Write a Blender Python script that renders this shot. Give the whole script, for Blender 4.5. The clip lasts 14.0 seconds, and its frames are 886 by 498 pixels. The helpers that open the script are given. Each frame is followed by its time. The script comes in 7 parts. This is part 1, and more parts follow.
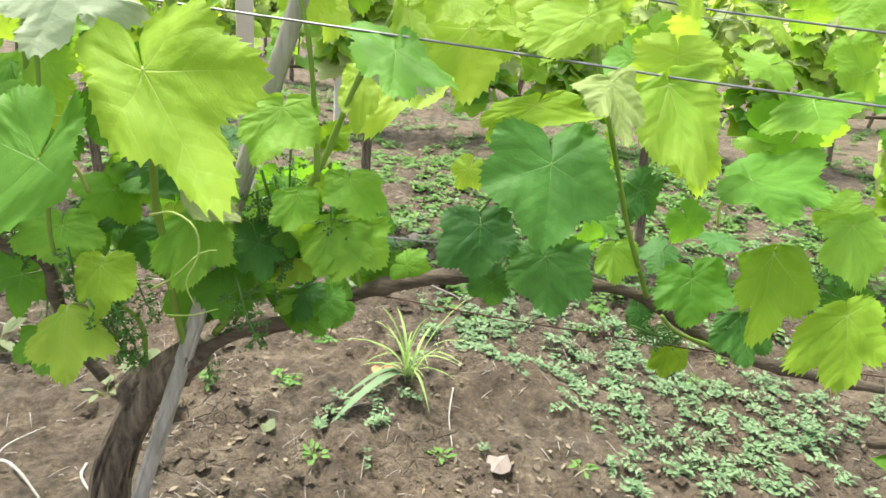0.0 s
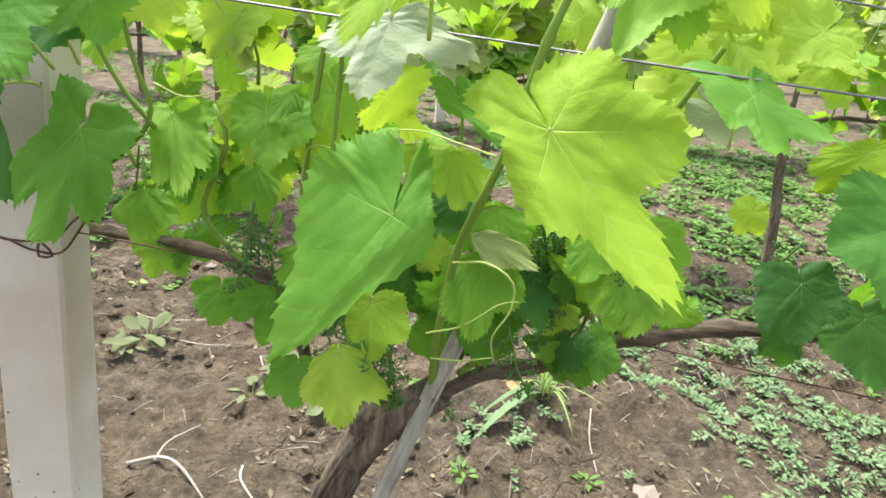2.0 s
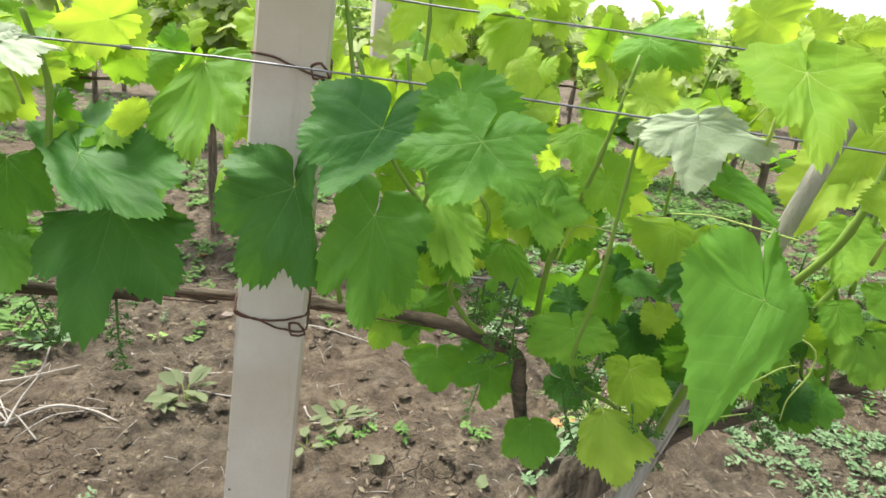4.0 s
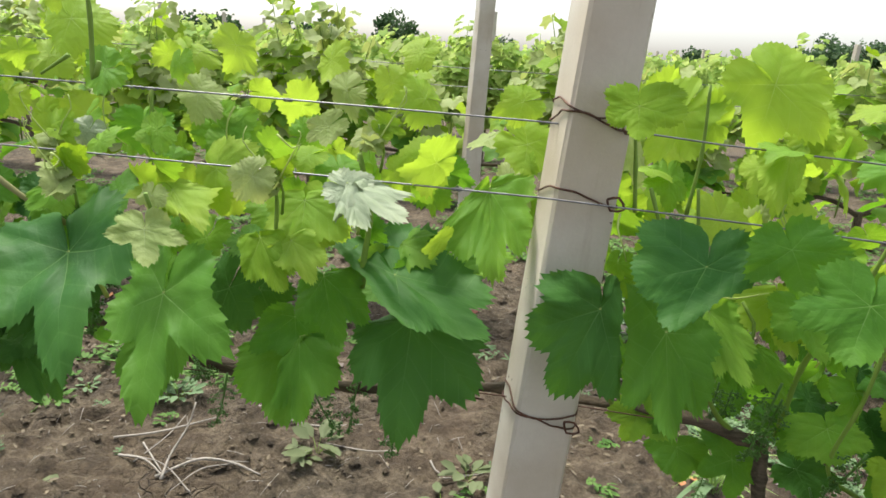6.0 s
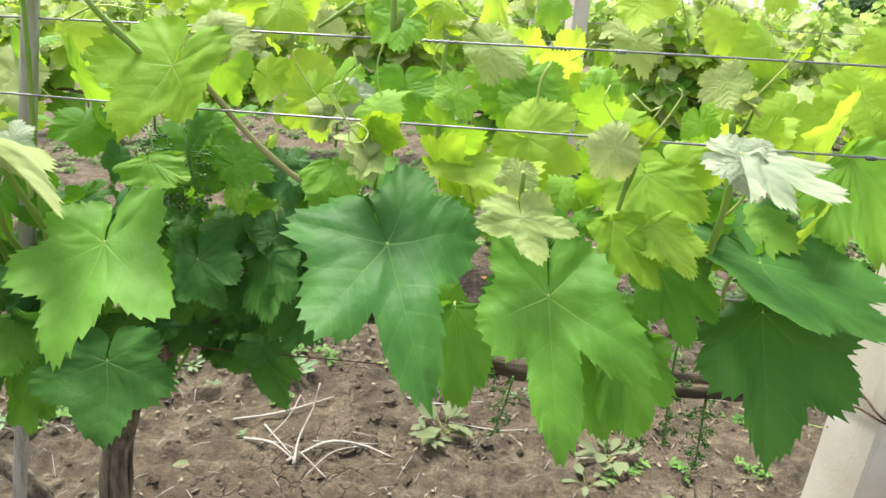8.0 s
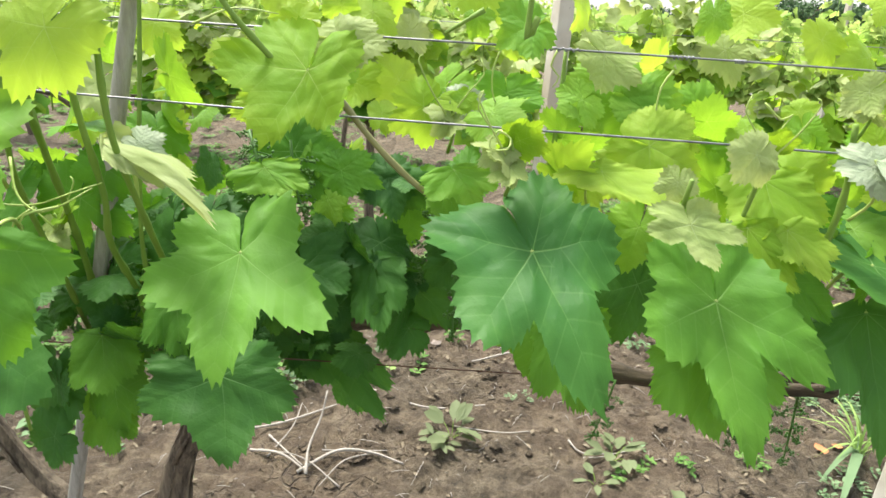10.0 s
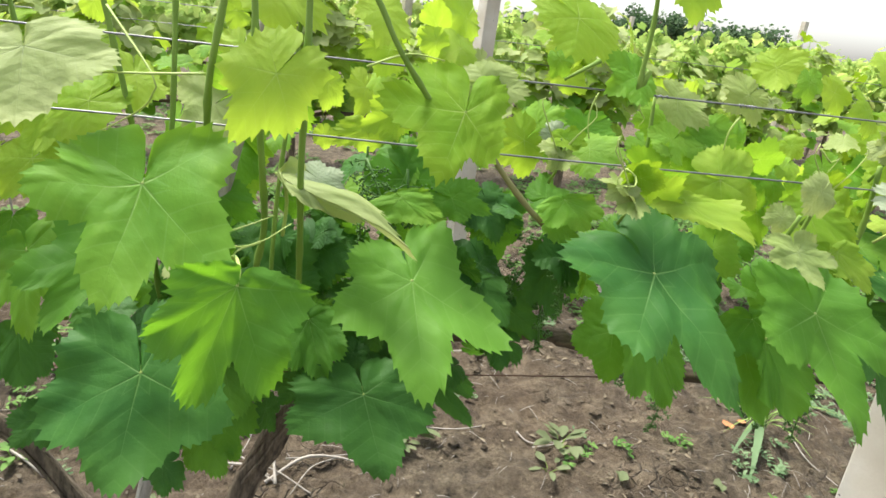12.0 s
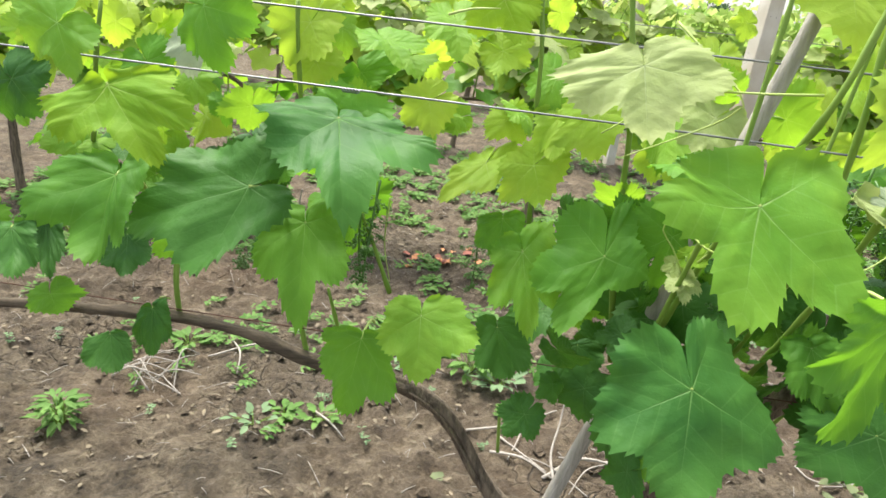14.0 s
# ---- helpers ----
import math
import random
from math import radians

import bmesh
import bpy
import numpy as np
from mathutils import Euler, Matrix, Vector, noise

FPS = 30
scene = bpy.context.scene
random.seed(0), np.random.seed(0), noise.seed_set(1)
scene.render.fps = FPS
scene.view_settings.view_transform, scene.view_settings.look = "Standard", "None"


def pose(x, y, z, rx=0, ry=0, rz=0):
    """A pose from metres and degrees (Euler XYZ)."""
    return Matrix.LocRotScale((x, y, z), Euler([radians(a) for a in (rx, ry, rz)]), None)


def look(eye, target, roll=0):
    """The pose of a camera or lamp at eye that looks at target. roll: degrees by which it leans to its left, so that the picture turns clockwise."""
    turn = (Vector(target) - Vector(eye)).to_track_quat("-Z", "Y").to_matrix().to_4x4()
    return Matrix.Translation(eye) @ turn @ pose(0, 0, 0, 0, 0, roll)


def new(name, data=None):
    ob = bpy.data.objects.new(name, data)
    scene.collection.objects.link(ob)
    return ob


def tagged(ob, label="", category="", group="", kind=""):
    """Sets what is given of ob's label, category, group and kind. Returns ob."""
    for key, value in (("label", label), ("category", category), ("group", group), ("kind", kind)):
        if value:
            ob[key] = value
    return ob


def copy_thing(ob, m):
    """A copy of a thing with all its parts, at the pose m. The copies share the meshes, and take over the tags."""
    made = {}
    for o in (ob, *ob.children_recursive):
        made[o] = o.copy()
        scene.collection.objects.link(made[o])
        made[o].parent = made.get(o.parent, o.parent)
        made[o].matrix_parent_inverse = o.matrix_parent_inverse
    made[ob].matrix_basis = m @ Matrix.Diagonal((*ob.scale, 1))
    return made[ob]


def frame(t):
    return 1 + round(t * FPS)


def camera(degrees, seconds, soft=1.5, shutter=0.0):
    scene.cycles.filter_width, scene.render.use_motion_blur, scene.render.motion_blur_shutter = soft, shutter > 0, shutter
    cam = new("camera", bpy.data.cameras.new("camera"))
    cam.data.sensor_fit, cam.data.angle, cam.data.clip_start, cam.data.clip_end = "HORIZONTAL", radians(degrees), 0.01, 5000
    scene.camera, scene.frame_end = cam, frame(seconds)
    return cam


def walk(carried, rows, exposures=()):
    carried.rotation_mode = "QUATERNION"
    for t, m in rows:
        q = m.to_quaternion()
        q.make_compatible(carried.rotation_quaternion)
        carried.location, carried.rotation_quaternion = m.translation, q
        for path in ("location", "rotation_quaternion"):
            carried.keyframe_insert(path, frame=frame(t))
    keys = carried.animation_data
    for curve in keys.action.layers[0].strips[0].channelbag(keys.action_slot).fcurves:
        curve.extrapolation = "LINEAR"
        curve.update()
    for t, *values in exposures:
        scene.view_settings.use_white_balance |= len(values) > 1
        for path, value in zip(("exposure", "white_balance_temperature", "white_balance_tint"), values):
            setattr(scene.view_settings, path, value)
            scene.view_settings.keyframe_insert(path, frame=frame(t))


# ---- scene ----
cam = camera(68.1, 14.0, soft=1.6)
PATH = [
    (0, (-0.027, 0.044, 1.167), (-0.072, 1.908, 0.444), 4.9),
    (0.5, (-0.109, 0.064, 1.164), (-0.134, 1.911, 0.398), 6.0),
    (1, (-0.175, 0.078, 1.165), (-0.213, 1.927, 0.405), 5.7),
    (1.5, (-0.218, 0.093, 1.181), (-0.318, 1.948, 0.441), 4.8),
    (2, (-0.256, 0.083, 1.182), (-0.515, 1.919, 0.430), 4.7),
    (2.5, (-0.304, 0.077, 1.199), (-0.616, 1.919, 0.485), 4.9),
    (2.7, (-0.325, 0.074, 1.202), (-0.657, 1.917, 0.501), 4.9),
    (4.8, (-0.763, -0.025, 1.264), (-0.657, 1.868, 0.627), 6.3),
    (5, (-0.781, -0.027, 1.280), (-0.670, 1.862, 0.630), 6.8),
    (5.5, (-0.839, -0.058, 1.290), (-0.858, 1.842, 0.663), 6.3),
    (6, (-0.908, -0.070, 1.317), (-1.086, 1.838, 0.744), 3.9),
    (6.5, (-1.056, -0.047, 1.280), (-1.207, 1.851, 0.667), 4.5),
    (7, (-1.214, -0.021, 1.280), (-1.307, 1.862, 0.613), 4.4),
    (7.5, (-1.264, 0.015, 1.278), (-1.400, 1.889, 0.592), 3.9),
    (8, (-1.280, 0.024, 1.281), (-1.500, 1.890, 0.596), 2.4),
    (8.2, (-1.288, 0.033, 1.276), (-1.549, 1.877, 0.548), 0.6),
    (10.5, (-1.549, -0.001, 1.276), (-1.504, 1.886, 0.618), 4.6),
    (11, (-1.636, -0.012, 1.283), (-1.462, 1.866, 0.618), 5.2),
    (11.5, (-1.701, -0.022, 1.297), (-1.408, 1.844, 0.640), 5.6),
    (12, (-1.756, -0.033, 1.305), (-1.417, 1.828, 0.656), 6.8),
    (12.5, (-1.823, -0.055, 1.318), (-1.648, 1.829, 0.669), 5.9),
    (13, (-1.899, -0.064, 1.315), (-1.915, 1.828, 0.666), 5.9),
    (13.5, (-2.005, -0.052, 1.309), (-2.171, 1.826, 0.641), 4.9),
    (14, (-2.125, -0.018, 1.286), (-2.285, 1.842, 0.567), 6.2),
]
walk(cam, [(t, look(eye, target, roll)) for t, eye, target, roll in PATH],
     [(0, 2.17), (2.7, 2.13), (4.8, 1.8), (5.5, 1.7), (6.0, 1.42), (6.5, 1.37), (7.0, 1.65), (7.5, 2.03), (8.2, 2.03), (10.5, 2.0), (11.0, 1.96), (11.5, 1.77), (12.5, 1.73), (13.0, 1.75), (13.5, 1.95), (14, 1.95)])

# ---- light: bright overcast sky, soft sun behind thin cloud ----
SUN_UP, SUN_ROUND = radians(64), radians(-42)
world = bpy.data.worlds.new("overcast_sky")
scene.world = world
world.use_nodes = True
wn = world.node_tree.nodes
wl = world.node_tree.links
sky = wn.new("ShaderNodeTexSky")
sky.sky_type = "NISHITA"
sky.sun_disc = False
sky.sun_elevation, sky.sun_rotation = SUN_UP, SUN_ROUND
sky.air_density, sky.dust_density, sky.ozone_density = 1.0, 2.5, 1.0
grey = wn.new("ShaderNodeHueSaturation")
grey.inputs["Saturation"].default_value = 0.4
wl.new(sky.outputs["Color"], grey.inputs["Color"])
wl.new(grey.outputs["Color"], wn["Background"].inputs["Color"])
wn["Background"].inputs["Strength"].default_value = 0.11
sun_data = bpy.data.lights.new("sun", "SUN")
sun_data.energy, sun_data.angle, sun_data.color = 2.3, radians(18), (1.0, 0.96, 0.88)
sun = new("sun", sun_data)
sun_way = Vector((math.sin(SUN_ROUND) * math.cos(SUN_UP), math.cos(SUN_ROUND) * math.cos(SUN_UP), math.sin(SUN_UP)))
sun.matrix_world = look(sun_way * 30, (0, 0, 0))


# ---- materials ----
def nodes_of(name, rough=0.8):
    m = bpy.data.materials.new(name)
    m.use_nodes = True
    t = m.node_tree
    b = t.nodes["Principled BSDF"]
    b.inputs["Roughness"].default_value = rough
    return m, t.nodes, t.links, b


def math_node(ns, ls, op, a, b=None, c=None, clamp=False):
    n = ns.new("ShaderNodeMath")
    n.operation, n.use_clamp = op, clamp
    for i, v in enumerate((a, b, c)):
        if v is None:
            continue
        if isinstance(v, (int, float)):
            n.inputs[i].default_value = v
        else:
            ls.new(v, n.inputs[i])
    return n.outputs[0]


def mix_colour(ns, ls, fac, a, b, blend="MIX"):
    n = ns.new("ShaderNodeMix")
    n.data_type, n.blend_type = "RGBA", blend
    for sock, v in ((n.inputs["Factor"], fac), (n.inputs["A"], a), (n.inputs["B"], b)):
        pass
    for i, v in ((0, fac), (6, a), (7, b)):
        if isinstance(v, (int, float)):
            n.inputs[i].default_value = v
        elif isinstance(v, tuple):
            n.inputs[i].default_value = (*v, 1) if len(v) == 3 else v
        else:
            ls.new(v, n.inputs[i])
    return n.outputs[2]


def noise_node(ns, ls, coord, scale, detail=4, rough=0.55):
    n = ns.new("ShaderNodeTexNoise")
    n.inputs["Scale"].default_value, n.inputs["Detail"].default_value, n.inputs["Roughness"].default_value = scale, detail, rough
    ls.new(coord, n.inputs["Vector"])
    return n.outputs["Fac"]


def ramp_node(ns, ls, fac, stops):
    n = ns.new("ShaderNodeValToRGB")
    e = n.color_ramp.elements
    while len(e) < len(stops):
        e.new(0.5)
    for k, (pos, col) in zip(e, stops):
        k.position, k.color = pos, (*col, 1)
    ls.new(fac, n.inputs[0])
    return n.outputs[0]


def bump_node(ns, ls, height, dist, strength=1.0, before=None):
    n = ns.new("ShaderNodeBump")
    n.inputs["Distance"].default_value, n.inputs["Strength"].default_value = dist, strength
    ls.new(height, n.inputs["Height"])
    if before is not None:
        ls.new(before, n.inputs["Normal"])
    return n.outputs[0]


def vein_group():
    """Five main veins from the stalk with side veins, from flat blade coordinates."""
    g = bpy.data.node_groups.new("leaf_veins", "ShaderNodeTree")
    g.interface.new_socket("Blade", in_out="INPUT", socket_type="NodeSocketVector")
    g.interface.new_socket("Main", in_out="OUTPUT", socket_type="NodeSocketFloat")
    g.interface.new_socket("Side", in_out="OUTPUT", socket_type="NodeSocketFloat")
    g.interface.new_socket("Quilt", in_out="OUTPUT", socket_type="NodeSocketFloat")
    ns, ls = g.nodes, g.links
    gi, go = ns.new("NodeGroupInput"), ns.new("NodeGroupOutput")
    sep = ns.new("ShaderNodeSeparateXYZ")
    ls.new(gi.outputs[0], sep.inputs[0])
    x = math_node(ns, ls, "SUBTRACT", sep.outputs[0], 0.5)
    y = math_node(ns, ls, "SUBTRACT", sep.outputs[1], 0.5)
    main = side = quilt = None
    for deg, reach in ((0, 0.75), (60, 0.62), (-60, 0.62), (125, 0.5), (-125, 0.5)):
        s, c = math.sin(radians(deg)), math.cos(radians(deg))
        a = math_node(ns, ls, "ADD", math_node(ns, ls, "MULTIPLY", x, s), math_node(ns, ls, "MULTIPLY", y, c))
        p = math_node(ns, ls, "ABSOLUTE", math_node(ns, ls, "SUBTRACT", math_node(ns, ls, "MULTIPLY", x, c), math_node(ns, ls, "MULTIPLY", y, s)))
        ahead = math_node(ns, ls, "GREATER_THAN", a, 0.0)
        width = math_node(ns, ls, "MULTIPLY_ADD", a, -0.0072 / reach, 0.0064)
        fade = math_node(ns, ls, "MULTIPLY_ADD", a, -0.85 / reach, 1.0, clamp=True)
        line = math_node(ns, ls, "MULTIPLY", math_node(ns, ls, "DIVIDE", math_node(ns, ls, "SUBTRACT", width, p), 0.0055, clamp=True), math_node(ns, ls, "MULTIPLY", ahead, fade))
        sector = math_node(ns, ls, "LESS_THAN", p, math_node(ns, ls, "MULTIPLY", a, 0.58))
        q = math_node(ns, ls, "FRACT", math_node(ns, ls, "MULTIPLY", math_node(ns, ls, "SUBTRACT", a, math_node(ns, ls, "MULTIPLY", p, 0.85)), 9.0))
        off = math_node(ns, ls, "ABSOLUTE", math_node(ns, ls, "SUBTRACT", q, 0.5))
        sl = math_node(ns, ls, "MULTIPLY", math_node(ns, ls, "DIVIDE", math_node(ns, ls, "SUBTRACT", 0.055, off), 0.04, clamp=True), sector)
        qu = math_node(ns, ls, "MULTIPLY", off, sector)
        main = line if main is None else math_node(ns, ls, "MAXIMUM", main, line)
        side = sl if side is None else math_node(ns, ls, "MAXIMUM", side, sl)
        quilt = qu if quilt is None else math_node(ns, ls, "MAXIMUM", quilt, qu)
    for sock, v in zip(go.inputs, (main, side, quilt)):
        ls.new(v, sock)
    return g


VEINS = vein_group()


def leaf_material(name, dark, light, vein, through_light, rough, glow_tint, gloss):
    m, ns, ls, b = nodes_of(name, rough)
    tex = ns.new("ShaderNodeTexCoord")
    info = ns.new("ShaderNodeObjectInfo")
    grp = ns.new("ShaderNodeGroup")
    grp.node_tree = VEINS
    ls.new(tex.outputs["UV"], grp.inputs[0])
    shift = ns.new("ShaderNodeVectorMath")
    shift.operation = "ADD"
    ls.new(tex.outputs["UV"], shift.inputs[0])
    ls.new(info.outputs["Random"], shift.inputs[1])
    broad = noise_node(ns, ls, shift.outputs[0], 2.5, 2)
    blotch = noise_node(ns, ls, shift.outputs[0], 6.5, 5, 0.65)
    fine = noise_node(ns, ls, shift.outputs[0], 22, 4, 0.6)
    fac = math_node(ns, ls, "ADD", math_node(ns, ls, "MULTIPLY_ADD", info.outputs["Random"], 0.8, -0.4), math_node(ns, ls, "MULTIPLY_ADD", broad, 1.3, -0.15), clamp=True)
    col = mix_colour(ns, ls, fac, dark, light)
    col = mix_colour(ns, ls, math_node(ns, ls, "MULTIPLY_ADD", fine, 0.9, -0.25, clamp=True), col, mix_colour(ns, ls, 0.3, col, dark))
    col = mix_colour(ns, ls, math_node(ns, ls, "MULTIPLY_ADD", blotch, 3.2, -1.75, clamp=True), col, mix_colour(ns, ls, 0.55, col, tuple(min(1, c * k) for c, k in zip(light, (1.25, 1.22, 1.15)))))
    spot = math_node(ns, ls, "MULTIPLY_ADD", noise_node(ns, ls, shift.outputs[0], 15, 2), 12.0, -9.0, clamp=True)
    col = mix_colour(ns, ls, math_node(ns, ls, "MULTIPLY", spot, 0.35), col, (0.24, 0.26, 0.08))
    mid = ns.new("ShaderNodeVectorMath")
    mid.operation = "DISTANCE"
    ls.new(tex.outputs["UV"], mid.inputs[0])
    mid.inputs[1].default_value = (0.5, 0.5, 0)
    rim = math_node(ns, ls, "MULTIPLY_ADD", mid.outputs["Value"], 2.2, math_node(ns, ls, "MULTIPLY_ADD", broad, 0.8, -0.95), clamp=True)
    col = mix_colour(ns, ls, math_node(ns, ls, "MULTIPLY", rim, 0.25), col, tuple(min(1, c * k) for c, k in zip(light, (1.4, 1.2, 1.1))))
    col = mix_colour(ns, ls, math_node(ns, ls, "MULTIPLY", grp.outputs["Side"], 0.14), col, vein)
    col = mix_colour(ns, ls, math_node(ns, ls, "MULTIPLY", grp.outputs["Main"], 0.7), col, vein)
    ls.new(col, b.inputs["Base Color"])
    b.inputs["Specular IOR Level"].default_value = gloss
    h = math_node(ns, ls, "ADD", math_node(ns, ls, "MULTIPLY_ADD", grp.outputs["Quilt"], 0.45, math_node(ns, ls, "MULTIPLY", blotch, 0.6)), math_node(ns, ls, "MULTIPLY_ADD", fine, 0.5, math_node(ns, ls, "MULTIPLY", grp.outputs["Main"], -0.3)))
    nrm = bump_node(ns, ls, h, 0.003, 0.6)
    ls.new(nrm, b.inputs["Normal"])
    tr = ns.new("ShaderNodeBsdfTranslucent")
    glow = mix_colour(ns, ls, 0.75, col, tuple(min(1, c * k) for c, k in zip(light, glow_tint)))
    ls.new(glow, tr.inputs["Color"])
    ms = ns.new("ShaderNodeMixShader")
    ms.inputs[0].default_value = through_light
    ls.new(b.outputs[0], ms.inputs[1])
    ls.new(tr.outputs[0], ms.inputs[2])
    ls.new(ms.outputs[0], ns["Material Output"].inputs["Surface"])
    return m


LEAF = [
    leaf_material("leaf_mature", (0.024, 0.088, 0.020), (0.062, 0.174, 0.030), (0.15, 0.285, 0.09), 0.28, 0.52, (1.95, 1.7, 0.45), 0.15),
    leaf_material("leaf_green", (0.052, 0.163, 0.02), (0.130, 0.304, 0.038), (0.255, 0.43, 0.116), 0.42, 0.55, (1.85, 1.7, 0.55), 0.16),
    leaf_material("leaf_fresh", (0.100, 0.258, 0.026), (0.212, 0.382, 0.046), (0.338, 0.508, 0.162), 0.42, 0.57, (1.8, 1.65, 0.65), 0.18),
    leaf_material("leaf_young", (0.2, 0.362, 0.034), (0.35, 0.48, 0.07), (0.5, 0.600, 0.22), 0.5, 0.58, (1.5, 1.5, 0.65), 0.18),
    leaf_material("leaf_downy", (0.24, 0.33, 0.085), (0.36, 0.43, 0.175), (0.418, 0.479, 0.276), 0.4, 0.6, (1.3, 1.22, 0.75), 0.25),
    # whitish: pale underside, plus the sheen on folded leaves put into the colour
    leaf_material("leaf_underside_sheen", (0.259, 0.331, 0.189), (0.360, 0.418, 0.290), (0.396, 0.446, 0.326), 0.25, 0.6, (1.1, 1.1, 0.9), 0.3),
    leaf_material("leaf_lime", (0.132, 0.268, 0.02), (0.238, 0.374, 0.035), (0.46, 0.56, 0.17), 0.42, 0.6, (1.7, 1.6, 0.55), 0.1),
    leaf_material("leaf_deep", (0.032, 0.118, 0.025), (0.088, 0.232, 0.040), (0.19, 0.36, 0.1), 0.3, 0.52, (1.85, 1.7, 0.55), 0.15),
]
LEAF_WORDS = ["dark green mature grape leaf", "green grape leaf", "fresh light green grape leaf", "yellow-green young grape leaf", "pale downy young grape leaf", "whitish grape leaf, pale underside and sheen in its colour", "lime green grape leaf", "deep bluish green grape leaf with a dull sheen"]


def stem_material(name, a, b2, rough=0.55):
    m, ns, ls, b = nodes_of(name, rough)
    tex = ns.new("ShaderNodeTexCoord")
    n1 = noise_node(ns, ls, tex.outputs["Object"], 25, 4)
    n2 = noise_node(ns, ls, tex.outputs["Object"], 240, 3)
    ls.new(mix_colour(ns, ls, n1, a, b2), b.inputs["Base Color"])
    ls.new(bump_node(ns, ls, n2, 0.0008, 0.5), b.inputs["Normal"])
    return m


def bark_material(name, a, b2, ridge=60, depth=0.004, along=(1, 1, 0.12)):
    m, ns, ls, b = nodes_of(name, 0.9)
    tex = ns.new("ShaderNodeTexCoord")
    mp = ns.new("ShaderNodeMapping")
    mp.inputs["Scale"].default_value = along
    ls.new(tex.outputs["Object"], mp.inputs[0])
    n1 = noise_node(ns, ls, mp.outputs[0], ridge, 6, 0.7)
    n2 = noise_node(ns, ls, tex.outputs["Object"], 14, 4)
    n3 = noise_node(ns, ls, tex.outputs["Object"], 220, 3)
    fac = math_node(ns, ls, "MULTIPLY_ADD", n1, 2.6, -0.9, clamp=True)
    col = mix_colour(ns, ls, fac, a, b2)
    col = mix_colour(ns, ls, math_node(ns, ls, "MULTIPLY", n2, 0.5), col, tuple(v * 0.55 for v in a))
    ls.new(col, b.inputs["Base Color"])
    h = math_node(ns, ls, "MULTIPLY_ADD", n3, 0.2, n1)
    ls.new(bump_node(ns, ls, h, depth, 1.0), b.inputs["Normal"])
    return m


SHOOT = stem_material("green_shoot", (0.1, 0.205, 0.02), (0.22, 0.325, 0.045), 0.7)
SHOOT_BROWN = stem_material("browning_shoot", (0.2, 0.19, 0.07), (0.27, 0.27, 0.1))
TENDRIL = stem_material("tendril_green", (0.3, 0.42, 0.08), (0.42, 0.5, 0.14))
BUD = stem_material("flower_bud_green", (0.035, 0.105, 0.012), (0.085, 0.2, 0.028))
BARK = bark_material("vine_bark", (0.045, 0.033, 0.022), (0.36, 0.285, 0.195), 90, 0.008)
CANE = bark_material("cane_bark", (0.045, 0.034, 0.022), (0.22, 0.165, 0.11), 120, 0.004, (0.12, 1, 1))
STAKE = bark_material("weathered_stake_wood", (0.27, 0.25, 0.205), (0.56, 0.53, 0.46), 80, 0.003)
TWIG = bark_material("dry_twig_bark", (0.27, 0.24, 0.2), (0.5, 0.46, 0.4), 120, 0.001)


def concrete_material():
    m, ns, ls, b = nodes_of("cast_concrete", 0.85)
    tex = ns.new("ShaderNodeTexCoord")
    n1 = noise_node(ns, ls, tex.outputs["Object"], 7, 4)
    mp = ns.new("ShaderNodeMapping")
    mp.inputs["Scale"].default_value = (1, 1, 0.12)
    ls.new(tex.outputs["Object"], mp.inputs[0])
    n2 = noise_node(ns, ls, mp.outputs[0], 45, 5, 0.65)
    n3 = noise_node(ns, ls, tex.outputs["Object"], 190, 4, 0.7)
    v = ns.new("ShaderNodeTexVoronoi")
    v.inputs["Scale"].default_value = 70
    ls.new(tex.outputs["Object"], v.inputs["Vector"])
    pits = math_node(ns, ls, "LESS_THAN", v.outputs["Distance"], 0.13)
    pits = math_node(ns, ls, "MULTIPLY", pits, math_node(ns, ls, "GREATER_THAN", n1, 0.56))
    col = ramp_node(ns, ls, n1, [(0.3, (0.5, 0.46, 0.38)), (0.5, (0.63, 0.6, 0.52)), (0.7, (0.71, 0.69, 0.62))])
    broad = noise_node(ns, ls, tex.outputs["Object"], 2.6, 3)
    col = mix_colour(ns, ls, math_node(ns, ls, "MULTIPLY_ADD", broad, 4.0, -1.55, clamp=True), col, mix_colour(ns, ls, 0.68, col, (0.4, 0.31, 0.2)))
    col = mix_colour(ns, ls, math_node(ns, ls, "MULTIPLY_ADD", n2, 1.6, -0.95, clamp=True), col, (0.3, 0.235, 0.16))
    col = mix_colour(ns, ls, math_node(ns, ls, "MULTIPLY_ADD", n3, 0.9, -0.2, clamp=True), col, mix_colour(ns, ls, 0.3, col, (0.3, 0.28, 0.24)))
    col = mix_colour(ns, ls, pits, col, (0.16, 0.14, 0.12))
    ls.new(col, b.inputs["Base Color"])
    h = math_node(ns, ls, "SUBTRACT", math_node(ns, ls, "MULTIPLY", n3, 0.5), pits)
    ls.new(bump_node(ns, ls, h, 0.0015, 0.7), b.inputs["Normal"])
    return m


CONCRETE = concrete_material()


def metal_material(name, a, b2, rough):
    m, ns, ls, b = nodes_of(name, rough)
    tex = ns.new("ShaderNodeTexCoord")
    n1 = noise_node(ns, ls, tex.outputs["Object"], 60, 4)
    ls.new(mix_colour(ns, ls, math_node(ns, ls, "MULTIPLY_ADD", n1, 1.8, -0.4, clamp=True), a, b2), b.inputs["Base Color"])
    b.inputs["Metallic"].default_value = 0.6
    return m


